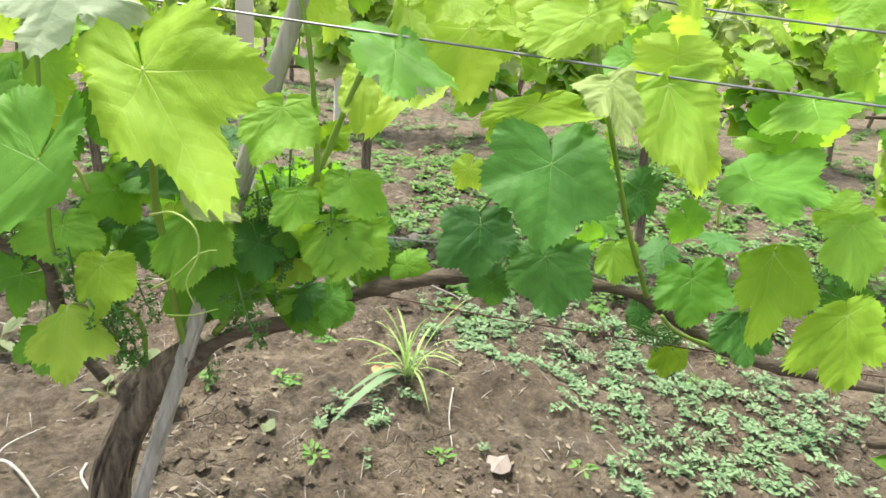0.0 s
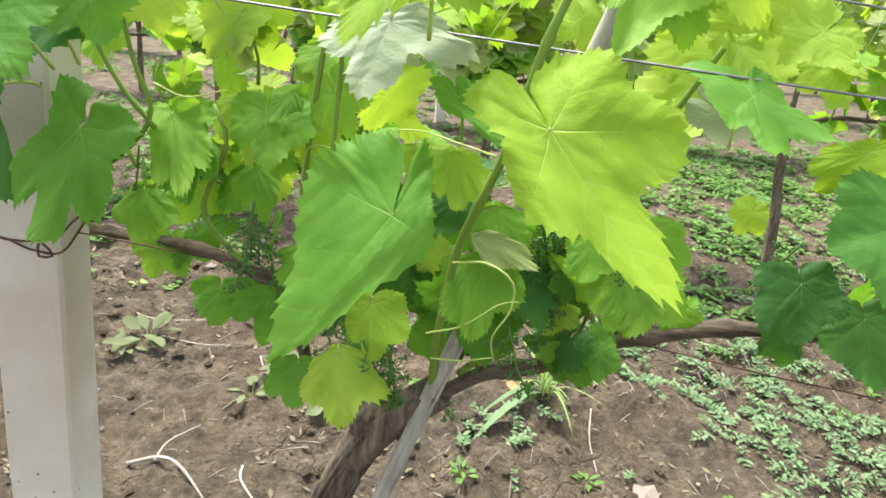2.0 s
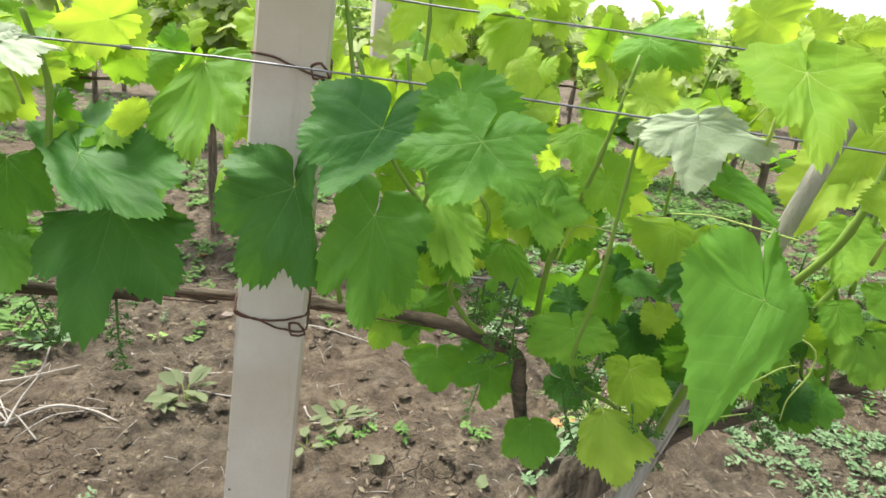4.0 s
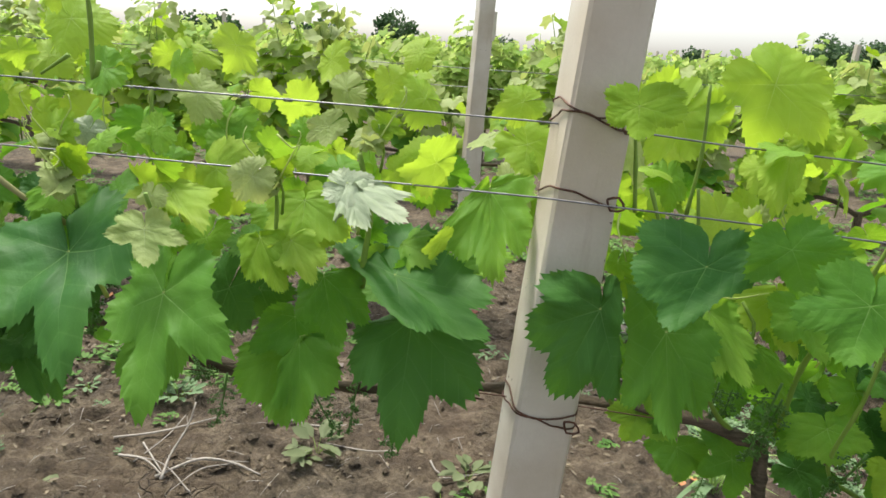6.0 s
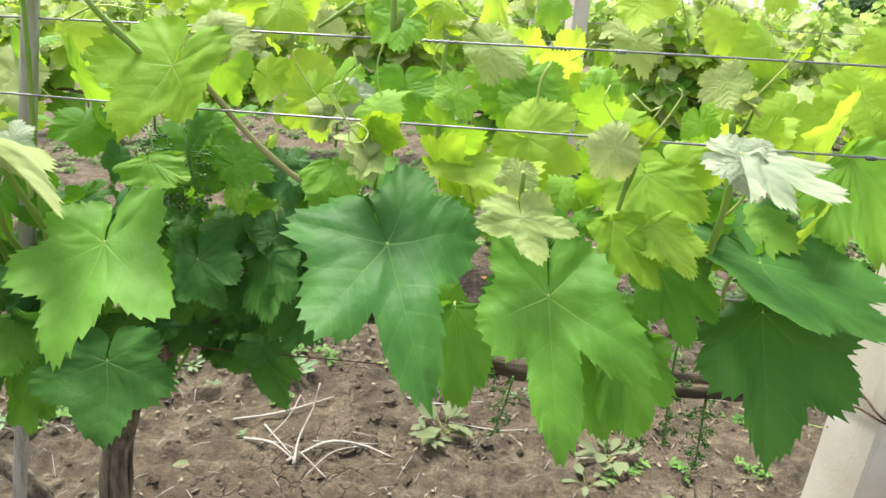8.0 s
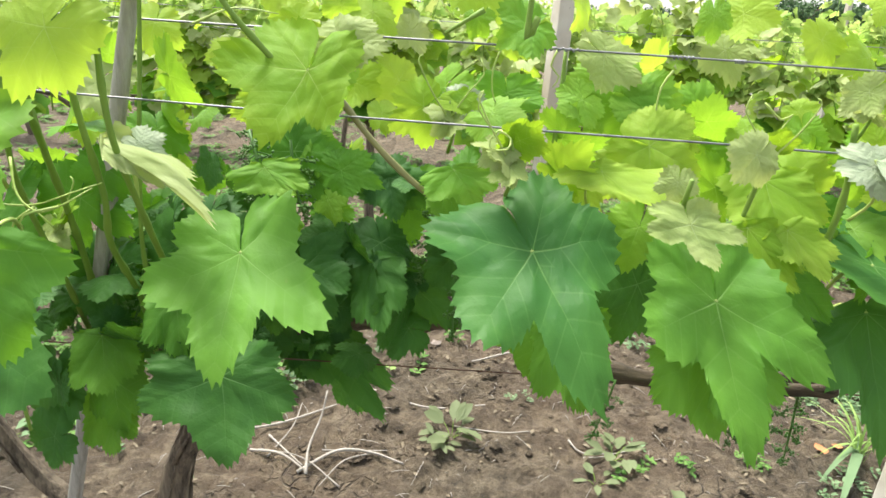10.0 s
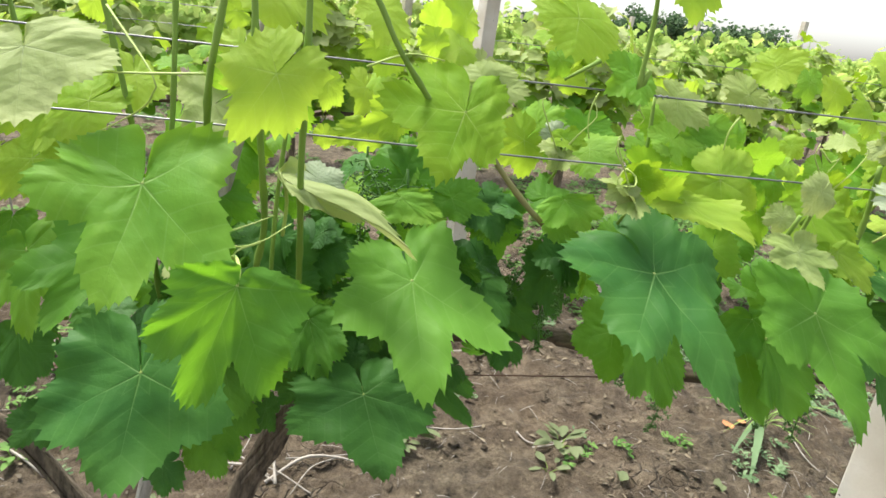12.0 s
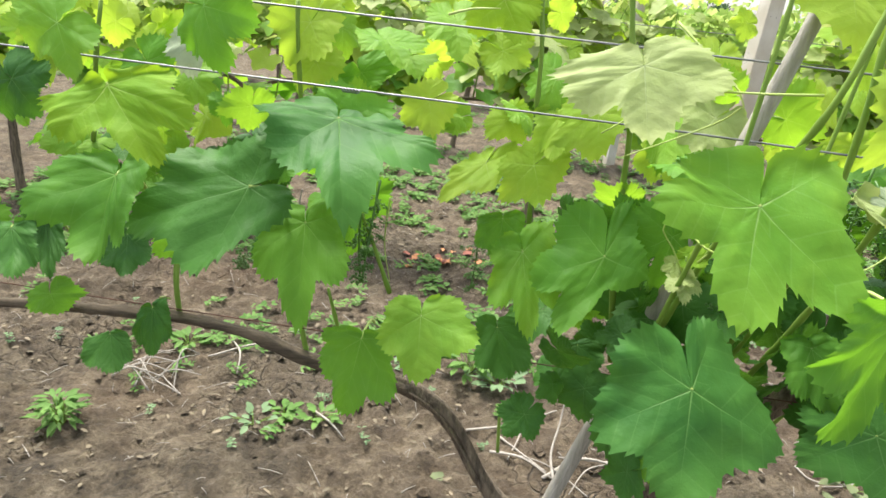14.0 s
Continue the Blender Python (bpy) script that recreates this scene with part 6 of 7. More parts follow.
fill_leaves(vine_a, 26, -0.75, -0.38, 0.8, 0.92, 0.86, 1.3, 1)
fill_leaves(vine_a, 34, 0.12, 0.75, 0.8, 0.95, 0.8, 1.28, 2)
fill_leaves(vine_a, 10, -0.7, 0.3, 0.76, 0.95, 1.16, 1.3, 3)
fill_leaves(vine_b, 46, -2.0, -1.62, 0.76, 0.92, 0.82, 1.22, 4)
fill_leaves(vine_b, 34, -1.6, -0.92, 0.74, 0.9, 0.95, 1.2, 5, ((-1.62, -1.45, 1.05),))
fill_leaves(vine_b, 34, -2.95, -2.05, 0.76, 0.94, 0.95, 1.3, 6, ((-2.3, -2.1, 1.1),))
fill_leaves(vine_b, 26, -1.5, -0.92, 0.68, 0.78, 1.03, 1.2, 8)
fill_leaves(vine_b, 10, -2.3, -1.0, 0.78, 0.95, 1.2, 1.34, 7)
# inner and lower stretches filled with the darkest leaf tones
fill_leaves(vine_b, 30, -1.78, -1.46, 0.7, 0.84, 0.86, 1.12, 9, tone_drop=2)
fill_leaves(vine_b, 24, -2.1, -1.7, 0.64, 0.76, 0.78, 1.0, 10, tone_drop=2)
fill_leaves(vine_a, 24, -0.5, -0.1, 0.76, 0.86, 0.76, 1.0, 11, tone_drop=1)
fill_leaves(vine_a, 26, -0.6, 0.5, 0.68, 0.82, 1.12, 1.27, 12, tone_drop=-0.6)
fill_leaves(vine_b, 44, -3.1, -2.25, 0.72, 0.9, 0.95, 1.34, 13)
fill_leaves(vine_a, 40, -0.95, -0.45, 0.78, 0.98, 1.0, 1.3, 14, tone_drop=-1.0)
fill_leaves(vine_a, 18, -0.3, 0.5, 0.85, 1.0, 1.1, 1.28, 15, tone_drop=-0.8)
fill_leaves(vine_b, 30, -3.1, -2.3, 0.85, 1.02, 1.1, 1.36, 16, tone_drop=-1.0)
fill_leaves(vine_b, 22, -2.3, -1.5, 0.85, 1.0, 1.12, 1.34, 17, tone_drop=-1.0)
fill_leaves(vine_b, 14, -1.5, -1.0, 0.85, 0.98, 1.12, 1.32, 18, tone_drop=-0.8)
fill_leaves(vine_a, 26, -0.36, -0.12, 0.7, 0.82, 0.8, 0.95, 19, tone_drop=-0.4)
fill_leaves(vine_b, 34, -2.05, -1.6, 0.72, 0.86, 0.78, 1.06, 20, tone_drop=3)
fill_leaves(vine_b, 22, -1.78, -1.5, 0.74, 0.88, 0.84, 1.1, 21, tone_drop=3)
fill_leaves(vine_a, 20, -0.68, -0.42, 0.74, 0.86, 0.92, 1.16, 22, tone_drop=-1.4)
fill_leaves(vine_b, 14, -2.75, -2.35, 0.74, 0.86, 0.94, 1.1, 23, tone_drop=3)


# ---- flower clusters and tendrils ----
def spike_mesh(seed, length=0.075, width=0.02):
    """A hanging grape flower spike: a stalk with short side branches, each ending in clumps of round buds."""
    rng = random.Random(seed)
    pieces = [tube([(0, 0, 0.012), (0.003, 0, -length * 0.5), (0, 0.003, -length)], 0.0015, 0.0008, 5, 0.012)]
    n = 15
    for k in range(n):
        t = (k + rng.uniform(-0.3, 0.3)) / n
        a = k * 2.4 + rng.uniform(-0.5, 0.5)
        r = width * (1.1 - 0.8 * t) * rng.uniform(0.7, 1.15)
        root = Vector((0.002 * t, 0, -length * max(0.02, t)))
        end = root + Vector((math.cos(a) * r, math.sin(a) * r, -0.003 - 0.1 * r))
        pieces.append(tube([root, root.lerp(end, 0.5) + Vector((0, 0, 0.001)), end], 0.0007, 0.0005, 4, 0.01))
        for clump, m in ((end, 9), (root.lerp(end, 0.6), 5)):
            for _ in range(m):
                c = clump + Vector((rng.gauss(0, 0.0022), rng.gauss(0, 0.0022), rng.gauss(0, 0.0018)))
                q = rng.uniform(0.0011, 0.0018)
                v = [c + Vector(d) * q for d in ((1, 0, 0), (-1, 0, 0), (0, 1, 0), (0, -1, 0), (0, 0, 1), (0, 0, -1))]
                pieces.append((v, [(0, 2, 4), (2, 1, 4), (1, 3, 4), (3, 0, 4), (2, 0, 5), (1, 2, 5), (3, 1, 5), (0, 3, 5)]))
    v, f = joined(pieces)
    return mesh_of("flower_spike", v, f, BUD)


SPIKES = [spike_mesh(s, 0.06 + 0.015 * (s % 3), 0.016 + 0.004 * (s % 2)) for s in range(5)]


def flower_spike(vine, x, y, z, k, lean=0, scale=1.0):
    put("flower_spike", SPIKES[k % 5], vine, pose(x, y, z, lean, lean * 0.7, k * 70) @ Matrix.Scale(scale, 4), "hanging green flower spike in bud")


flower_spike(vine_a, -0.229, 0.723, 0.944, 0, 5, 1.4)
flower_spike(vine_a, -0.246, 0.733, 0.957, 1, -10, 1.3)
flower_spike(vine_a, -0.216, 0.743, 0.954, 2, 15, 1.2)
flower_spike(vine_a, -0.263, 0.693, 0.848, 3, 20, 1.2)
flower_spike(vine_a, -0.406, 0.653, 0.826, 4, 20, 1.2)
flower_spike(vine_a, -0.382, 0.653, 0.823, 2, -20, 1.1)
flower_spike(vine_a, -0.447, 0.683, 0.870, 0, 20, 1.2)
flower_spike(vine_a, -0.552, 0.703, 0.938, 1, 10, 1.3)
flower_spike(vine_a, -0.541, 0.713, 0.916, 2, -15, 1.1)
flower_spike(vine_a, -0.164, 0.703, 0.937, 3, 10, .9)
flower_spike(vine_b, -1.842, 0.718, 0.984, 1, 10, 1.2)
flower_spike(vine_b, -1.460, 0.738, 1.080, 2, 20, 1.3)
flower_spike(vine_a, -0.584, 0.763, 0.905, 0, 10, 1.1)
flower_spike(vine_a, -0.235, 0.743, 0.949, 1, -8, 1.3)
flower_spike(vine_a, -0.230, 0.743, 0.890, 2, 12, 0.9)
flower_spike(vine_a, -0.411, 0.683, 0.810, 3, 25, 1.1)
flower_spike(vine_a, -0.308, 0.743, 0.814, 4, 10, 0.8)
flower_spike(vine_a, -0.705, 0.743, 0.977, 1, 10, 0.9)
flower_spike(vine_a, -0.219, 0.743, 0.992, 2, 0, 1.1)
flower_spike(vine_a, -0.258, 0.743, 0.930, 0, 0, 1.2)
flower_spike(vine_a, -0.469, 0.723, 0.785, 3, 20, 1.1)
flower_spike(vine_a, 0.193, 0.743, 0.820, 4, 60, 1.1)
flower_spike(vine_a, 0.235, 0.743, 0.813, 0, 60, 1.0)
flower_spike(vine_a, 0.005, 0.743, 0.962, 1, 30, .9)
flower_spike(vine_a, 0.407, 0.763, 0.913, 1, 30, 1.0)
flower_spike(vine_a, 0.291, 0.763, 0.887, 2, 20, 1.0)
flower_spike(vine_a, -0.588, 0.798, 0.888, 2, 0, 1.0)
flower_spike(vine_a, -0.645, 0.818, 0.947, 2, 0, 1.0)
flower_spike(vine_a, -0.447, 0.818, 0.786, 3, 30, 1.1)
flower_spike(vine_a, -0.354, 0.778, 0.725, 3, 30, 1.0)
flower_spike(vine_a, -0.575, 0.818, 0.736, 1, 10, .7)
flower_spike(vine_b, -1.308, 0.718, 0.874, 0, 50, 1.2)
flower_spike(vine_b, -1.273, 0.718, 0.859, 1, 10, 1.0)
flower_spike(vine_b, -1.083, 0.738, 0.913, 2, 20, 1.2)
flower_spike(vine_b, -1.040, 0.738, 0.855, 4, 0, 1.3)
flower_spike(vine_b, -1.667, 0.738, 1.119, 3, 10, 1.3)
flower_spike(vine_b, -1.483, 0.758, 1.054, 1, 20, 1.4)
flower_spike(vine_b, -1.450, 0.768, 1.060, 2, -20, 1.2)
flower_spike(vine_b, -1.697, 0.758, 1.110, 0, -20, 1.3)
flower_spike(vine_b, -1.155, 0.748, 0.843, 3, 40, 1.2)
flower_spike(vine_b, -2.305, 0.778, 1.026, 4, 0, 1.5)
flower_spike(vine_b, -2.286, 0.788, 1.041, 2, 15, 1.3)
flower_spike(vine_b, -2.152, 0.838, 0.972, 1, 0, 1.0)
flower_spike(vine_b, -2.465, 0.778, 0.926, 0, 50, 1.0)
flower_spike(vine_b, -1.718, 0.758, 1.140, 2, 0, 1.2)
flower_spike(vine_b, -1.715, 0.738, 1.131, 0, -30, 1.2)
flower_spike(vine_b, -1.467, 0.758, 1.044, 2, 10, 1.6)


rod("tendril", vine_a, [(-0.322, 0.623, 0.949), (-0.290, 0.603, 0.961), (-0.266, 0.593, 0.951), (-0.265, 0.593, 0.924), (-0.278, 0.593, 0.896), (-0.274, 0.603, 0.864)], 0.0013, 0.0006, TENDRIL, "thin curling pale green tendril", sides=6, step=0.008)
rod("tendril", vine_a, [(-0.348, 0.663, 0.850), (-0.309, 0.633, 0.881), (-0.276, 0.623, 0.914), (-0.259, 0.623, 0.919)], 0.0013, 0.0006, TENDRIL, "thin curling pale green tendril", sides=6, step=0.008)
rod("tendril", vine_a, [(-0.344, 0.683, 0.809), (-0.310, 0.673, 0.818), (-0.277, 0.663, 0.834)], 0.0013, 0.0006, TENDRIL, "thin curling pale green tendril", sides=6, step=0.008)
rod("tendril", vine_a, [(-0.293, 0.623, 1.050), (-0.332, 0.643, 1.054), (-0.365, 0.663, 1.056), (-0.399, 0.683, 1.050)], 0.0013, 0.0006, TENDRIL, "thin curling pale green tendril", sides=6, step=0.008)
rod("tendril", vine_a, [(-0.505, 0.723, 0.971), (-0.491, 0.713, 1.016), (-0.453, 0.703, 1.018), (-0.441, 0.703, 1.018)], 0.0013, 0.0006, TENDRIL, "thin curling pale green tendril", sides=6, step=0.008)
rod("tendril", vine_a, [(-0.776, 0.688, 1.152), (-0.780, 0.668, 1.140), (-0.772, 0.658, 1.119), (-0.767, 0.658, 1.104)], 0.0013, 0.0006, TENDRIL, "thin curling pale green tendril", sides=6, step=0.008)
rod("tendril", vine_a, [(-0.354, 0.818, 1.004), (-0.341, 0.798, 0.984), (-0.307, 0.798, 0.972), (-0.262, 0.798, 0.983)], 0.0013, 0.0006, TENDRIL, "thin curling pale green tendril", sides=6, step=0.008)
rod("tendril", vine_a, [(-0.662, 0.718, 1.063), (-0.627, 0.718, 1.052), (-0.581, 0.718, 1.064)], 0.0013, 0.0006, TENDRIL, "thin curling pale green tendril", sides=6, step=0.008)
rod("tendril", vine_b, [(-1.871, 0.578, 1.240), (-1.913, 0.578, 1.236), (-1.967, 0.588, 1.230), (-2.001, 0.598, 1.214), (-2.043, 0.608, 1.181)], 0.0013, 0.0006, TENDRIL, "thin curling pale green tendril", sides=6, step=0.008)
rod("tendril", vine_b, [(-1.883, 0.578, 1.133), (-1.868, 0.558, 1.105), (-1.845, 0.548, 1.093), (-1.818, 0.538, 1.102), (-1.792, 0.548, 1.118)], 0.0013, 0.0006, TENDRIL, "thin curling pale green tendril", sides=6, step=0.008)
rod("tendril", vine_b, [(-1.818, 0.538, 1.102), (-1.836, 0.518, 1.099), (-1.839, 0.518, 1.085), (-1.827, 0.518, 1.070)], 0.0013, 0.0006, TENDRIL, "thin curling pale green tendril", sides=6, step=0.008)
rod("tendril", vine_b, [(-1.731, 0.638, 1.256), (-1.691, 0.638, 1.272), (-1.653, 0.648, 1.269)], 0.0013, 0.0006, TENDRIL, "thin curling pale green tendril", sides=6, step=0.008)
rod("tendril", vine_b, [(-2.198, 0.618, 1.270), (-2.177, 0.618, 1.277), (-2.151, 0.618, 1.280)], 0.0013, 0.0006, TENDRIL, "thin curling pale green tendril", sides=6, step=0.008)
rod("tendril", vine_b, [(-1.441, 0.758, 1.245), (-1.448, 0.758, 1.221), (-1.444, 0.758, 1.191), (-1.424, 0.768, 1.169)], 0.0013, 0.0006, TENDRIL, "thin curling pale green tendril", sides=6, step=0.008)
rod("tendril", vine_b, [(-1.440, 0.638, 1.176), (-1.429, 0.638, 1.169), (-1.432, 0.628, 1.160), (-1.448, 0.638, 1.159), (-1.445, 0.638, 1.173), (-1.431, 0.648, 1.178)], 0.0013, 0.0006, TENDRIL, "thin curling pale green tendril", sides=6, step=0.008)
rod("tendril", vine_b, [(-1.379, 0.758, 1.249), (-1.385, 0.758, 1.231), (-1.375, 0.758, 1.220), (-1.381, 0.758, 1.208)], 0.0013, 0.0006, TENDRIL, "thin curling pale green tendril", sides=6, step=0.008)
rod("tendril", vine_b, [(-1.258, 0.738, 1.235), (-1.268, 0.738, 1.217), (-1.269, 0.738, 1.188), (-1.254, 0.748, 1.163)], 0.0013, 0.0006, TENDRIL, "thin curling pale green tendril", sides=6, step=0.008)
rod("tendril", vine_b, [(-1.182, 0.678, 1.213), (-1.163, 0.678, 1.198), (-1.153, 0.678, 1.204), (-1.166, 0.678, 1.181)], 0.0013, 0.0006, TENDRIL, "thin curling pale green tendril", sides=6, step=0.008)
rod("tendril", vine_b, [(-1.221, 0.658, 1.064), (-1.204, 0.648, 1.066), (-1.182, 0.648, 1.068)], 0.0013, 0.0006, TENDRIL, "thin curling pale green tendril", sides=6, step=0.008)
rod("tendril", vine_b, [(-1.942, 0.618, 1.095), (-1.919, 0.598, 1.083), (-1.874, 0.588, 1.086), (-1.837, 0.588, 1.100), (-1.812, 0.598, 1.109)], 0.0013, 0.0006, TENDRIL, "thin curling pale green tendril", sides=6, step=0.008)
rod("tendril", vine_b, [(-1.874, 0.588, 1.084), (-1.889, 0.578, 1.072), (-1.892, 0.578, 1.058), (-1.885, 0.578, 1.047)], 0.0013, 0.0006, TENDRIL, "thin curling pale green tendril", sides=6, step=0.008)
rod("tendril", vine_b, [(-1.981, 0.678, 1.285), (-1.926, 0.618, 1.231), (-1.926, 0.618, 1.213), (-1.947, 0.638, 1.191), (-2.012, 0.658, 1.151)], 0.0013, 0.0006, TENDRIL, "thin curling pale green tendril", sides=6, step=0.008)
rod("tendril", vine_b, [(-2.270, 0.788, 1.035), (-2.273, 0.788, 0.972), (-2.262, 0.788, 0.916)], 0.0013, 0.0006, TENDRIL, "thin curling pale green tendril", sides=6, step=0.008)


def shoot_tip(vine, x, y, z, seed, size=0.034):
    """The growing end of a shoot: a few small downy leaves round a bud, and curling tendrils."""
    rng = random.Random(seed)
    rod("shoot_tip", vine, [(x, y + 0.02, z - 0.06), (x + 0.006, y + 0.008, z - 0.03), (x, y, z)], 0.0022, 0.0012, SHOOT, "green growing tip of a shoot", sides=6, step=0.012)
    for k in range(6):
        a = k * 2.2 + rng.uniform(-0.4, 0.4)
        w = size * rng.uniform(0.6, 1.2)
        j = (x + 0.008 * math.cos(a), y + 0.006 * math.sin(a), z - 0.012 * (k % 3))
        leaf(vine, j, (j[0] + math.cos(a) * w, j[1] - 0.3 * w + 0.4 * math.sin(a) * w, j[2] + rng.uniform(-0.5, 0.7) * w), w, 4 if k % 3 else 6, rng.uniform(-50, 50), stalk=False)
    for k in range(2):
        q = rng.choice((-1, 1))
        rod("tendril", vine, [(x, y, z - 0.02), (x + 0.02 * q, y - 0.01, z + 0.012), (x + 0.034 * q, y - 0.012, z + 0.03 + 0.01 * k), (x + 0.03 * q, y - 0.01, z + 0.046)], 0.0011, 0.0006, TENDRIL, "thin curling pale green tendril", sides=5, step=0.008)


for k, (x, y, z) in enumerate(((-1.177, 0.66, 1.177), (-1.066, 0.70, 1.231), (-1.428, 0.64, 1.167), (-1.918, 0.68, 1.047), (-1.492, 0.72, 1.191))):
    shoot_tip(vine_b, x, y, z, 700 + k)
for k, (x, y, z) in enumerate(((-0.328, 0.75, 1.145), (-0.182, 0.74, 1.013), (-0.557, 0.72, 1.129))):
    shoot_tip(vine_a, x, y, z, 720 + k)


# ---- things on the ground ----
def on_ground(x, y, up=0.0):
    return Vector((x, y, ground_z(x, y) + up))


def blade_strip(base, heading, length, width, rise, droop, n=6, keel=0.15):
    """A narrow leaf blade that rises and bends over."""
    verts, faces = [], []
    h = Vector((math.cos(heading), math.sin(heading), 0))
    s = Vector((-h.y, h.x, 0))
    for i in range(n + 1):
        t = i / n
        c = base + h * length * t * (0.35 + 0.65 * t) + Vector((0, 0, rise * t - droop * t * t))
        w = width * math.sin(math.pi * min(1, 0.12 + 0.88 * t)) ** 0.8 * 0.5
        verts += [c - s * w, c + Vector((0, 0, -keel * w)), c + s * w]
    for i in range(n):
        o = i * 3
        faces += [(o, o + 1, o + 4, o + 3), (o + 1, o + 2, o + 5, o + 4)]
    return verts, faces


def oval_leaf(base, heading, length, width, lift, rng):
    """A small oval leaf of six faces."""
    h = Vector((math.cos(heading), math.sin(heading), lift))
    s = Vector((-math.sin(heading), math.cos(heading), rng.uniform(-0.4, 0.4)))
    up = Vector((0, 0, 1))
    c = base
    v = [c, c + h * length * 0.35 + s * width * 0.5 + up * width * 0.1, c + h * length * 0.75 + s * width * 0.38, c + h * length - up * length * 0.12, c + h * length * 0.75 - s * width * 0.38, c + h * length * 0.35 - s * width * 0.5 + up * width * 0.1, c + h * length * 0.5 - up * width * 0.08]
    return v, [(0, 6, 1), (1, 6, 2), (2, 6, 3), (3, 6, 4), (4, 6, 5), (5, 6, 0)]


def weed(x, y, n, size, mat, label, name="weed_plant", lift=0.5, seed=0, spread=1.0, slim=0.4):
    """A low rosette: leaves on short stems, each leaf a part."""
    rng = random.Random(seed + int(x * 100))
    b = on_ground(x, y)
    o = thing(name, *b, label, "weed", "weeds")
    for k in range(n):
        a = k * 2.4 + rng.uniform(-0.4, 0.4)
        r = rng.uniform(0.2, 1.0) * size * spread
        st = Vector((math.cos(a) * r * 0.6, math.sin(a) * r * 0.6, size * lift * rng.uniform(0.3, 1.0)))
        v, f = oval_leaf(Vector(), a + rng.uniform(-0.5, 0.5), size * rng.uniform(0.5, 0.9), size * slim * rng.uniform(0.7, 1.1), rng.uniform(-0.2, 0.6), rng)
        put("leaf", mesh_of("leaf", v, f, mat), o, Matrix.Translation(b + st))
        if k % 2 == 0:
            rod("stem", o, [b - Vector((0, 0, 0.01)), b + st * 0.6, b + st], 0.0016, 0.001, SHOOT, sides=4, step=0.05)
    return o


def weed_carpet(patches, label, mat, leaf_len, seed, per=900):
    """Creeping weeds: patches of small oval leaves lying on the soil."""
    rng = random.Random(seed)
    pieces = []
    for px, py, pr, dense in patches:
        stems = max(3, int(per * pr * pr * dense / 9))
        for _ in range(stems):
            r, a = pr * math.sqrt(rng.random()), rng.uniform(0, 6.28)
            x, y = px + math.cos(a) * r, py + math.sin(a) * r * 0.8
            if noise.noise(Vector((x * 5, y * 5, seed))) < -0.12:
                continue
            way = rng.uniform(0, 6.28)
            for j in range(9):
                x += math.cos(way) * leaf_len * 0.35
                y += math.sin(way) * leaf_len * 0.35
                way += rng.uniform(-0.5, 0.5)
                base = on_ground(x, y, 0.004 + 0.022 * rng.random())
                for sgn in (-1, 1):
                    pieces.append(oval_leaf(base, way + sgn * rng.uniform(0.7, 1.4), leaf_len * rng.uniform(0.6, 1.1), leaf_len * 0.42 * rng.uniform(0.7, 1.2), rng.uniform(-0.1, 0.5), rng))
    v, f = joined(pieces)
    return tagged(new("ground_weeds", mesh_of("ground_weeds", v, f, mat)), label, "weeds", kind="stuff")


weed_carpet([(0.42, 2.25, 0.4, 1.3), (0.05, 2.35, 0.25, 1.1), (0.85, 1.82, 0.3, 1.1), (1.2, 1.75, 0.4, 1.1), (0.62, 2.1, 0.28, 1.3), (0.4, 1.62, 0.16, 0.8), (1.3, 2.2, 0.5, 1.0), (0.95, 2.3, 0.4, 1.1), (-0.32, 1.6, 0.12, 0.9), (-0.24, 1.72, 0.1, 0.8), (0.3, 2.55, 0.35, 0.9)],
            "creeping greyish-green weeds spread over the soil", WEED_GREY, 0.025, 11, 3600)
weed_carpet([(-0.2, 4.5, 0.7, 0.9), (0.05, 3.6, 0.45, 0.9), (0.8, 4.9, 0.9, 1.0), (1.6, 3.9, 0.9, 0.9), (0.5, 2.95, 0.4, 0.9), (0.75, 3.6, 0.4, 1.0), (1.5, 5.4, 0.9, 0.9), (2.4, 3.2, 0.8, 0.9), (-3.2, 4.7, 0.6, 0.8), (-2.5, 3.9, 0.4, 0.8), (-3.2, 3.1, 0.4, 0.9), (-2.4, 2.4, 0.35, 0.5), (-4.4, 3.2, 0.8, 0.8), (-1.9, 4.4, 0.6, 0.7), (-2.46, 2.24, 0.16, 1.0)],
            "patchy low green weeds between the vine rows", WEED, 0.045, 12, 2600)
weed_carpet([(-4.2 + 0.45 * k + 0.2 * (k % 3), 3.0 + 0.5 * (k % 4), 0.5, 0.5) for k in range(15)] + [(-5 + 0.8 * k, 5.0 + 0.5 * (k % 3), 0.8, 0.45) for k in range(12)] + [(-7 + 1.4 * k, 7.6, 1.3, 0.3) for k in range(11)],
            "low green weeds covering the lanes between the rows", WEED, 0.05, 14, 1500)
weed_carpet([(-4.2 + 0.42 * k, 2.35 + 0.33 * (k % 3), 0.36, 0.35 + 0.2 * (k % 2)) for k in range(14)],
            "thin green weeds and sprouts behind the near row", WEED, 0.032, 16, 1500)
weed_carpet([(-0.6 + 0.36 * k, 2.75 + 0.4 * (k % 4), 0.4, 0.6) for k in range(8)],
            "rough low weeds in the lane between the rows", WEED_GREY, 0.036, 17, 1700)
weed_carpet([(-4.0 + 0.42 * k, 1.55 + 0.33 * (k % 3), 0.4, 0.1 + 0.05 * (k % 2)) for k in range(14)],
            "scattered tiny sprouts on the bare soil", WEED_GREY, 0.016, 15, 1500)
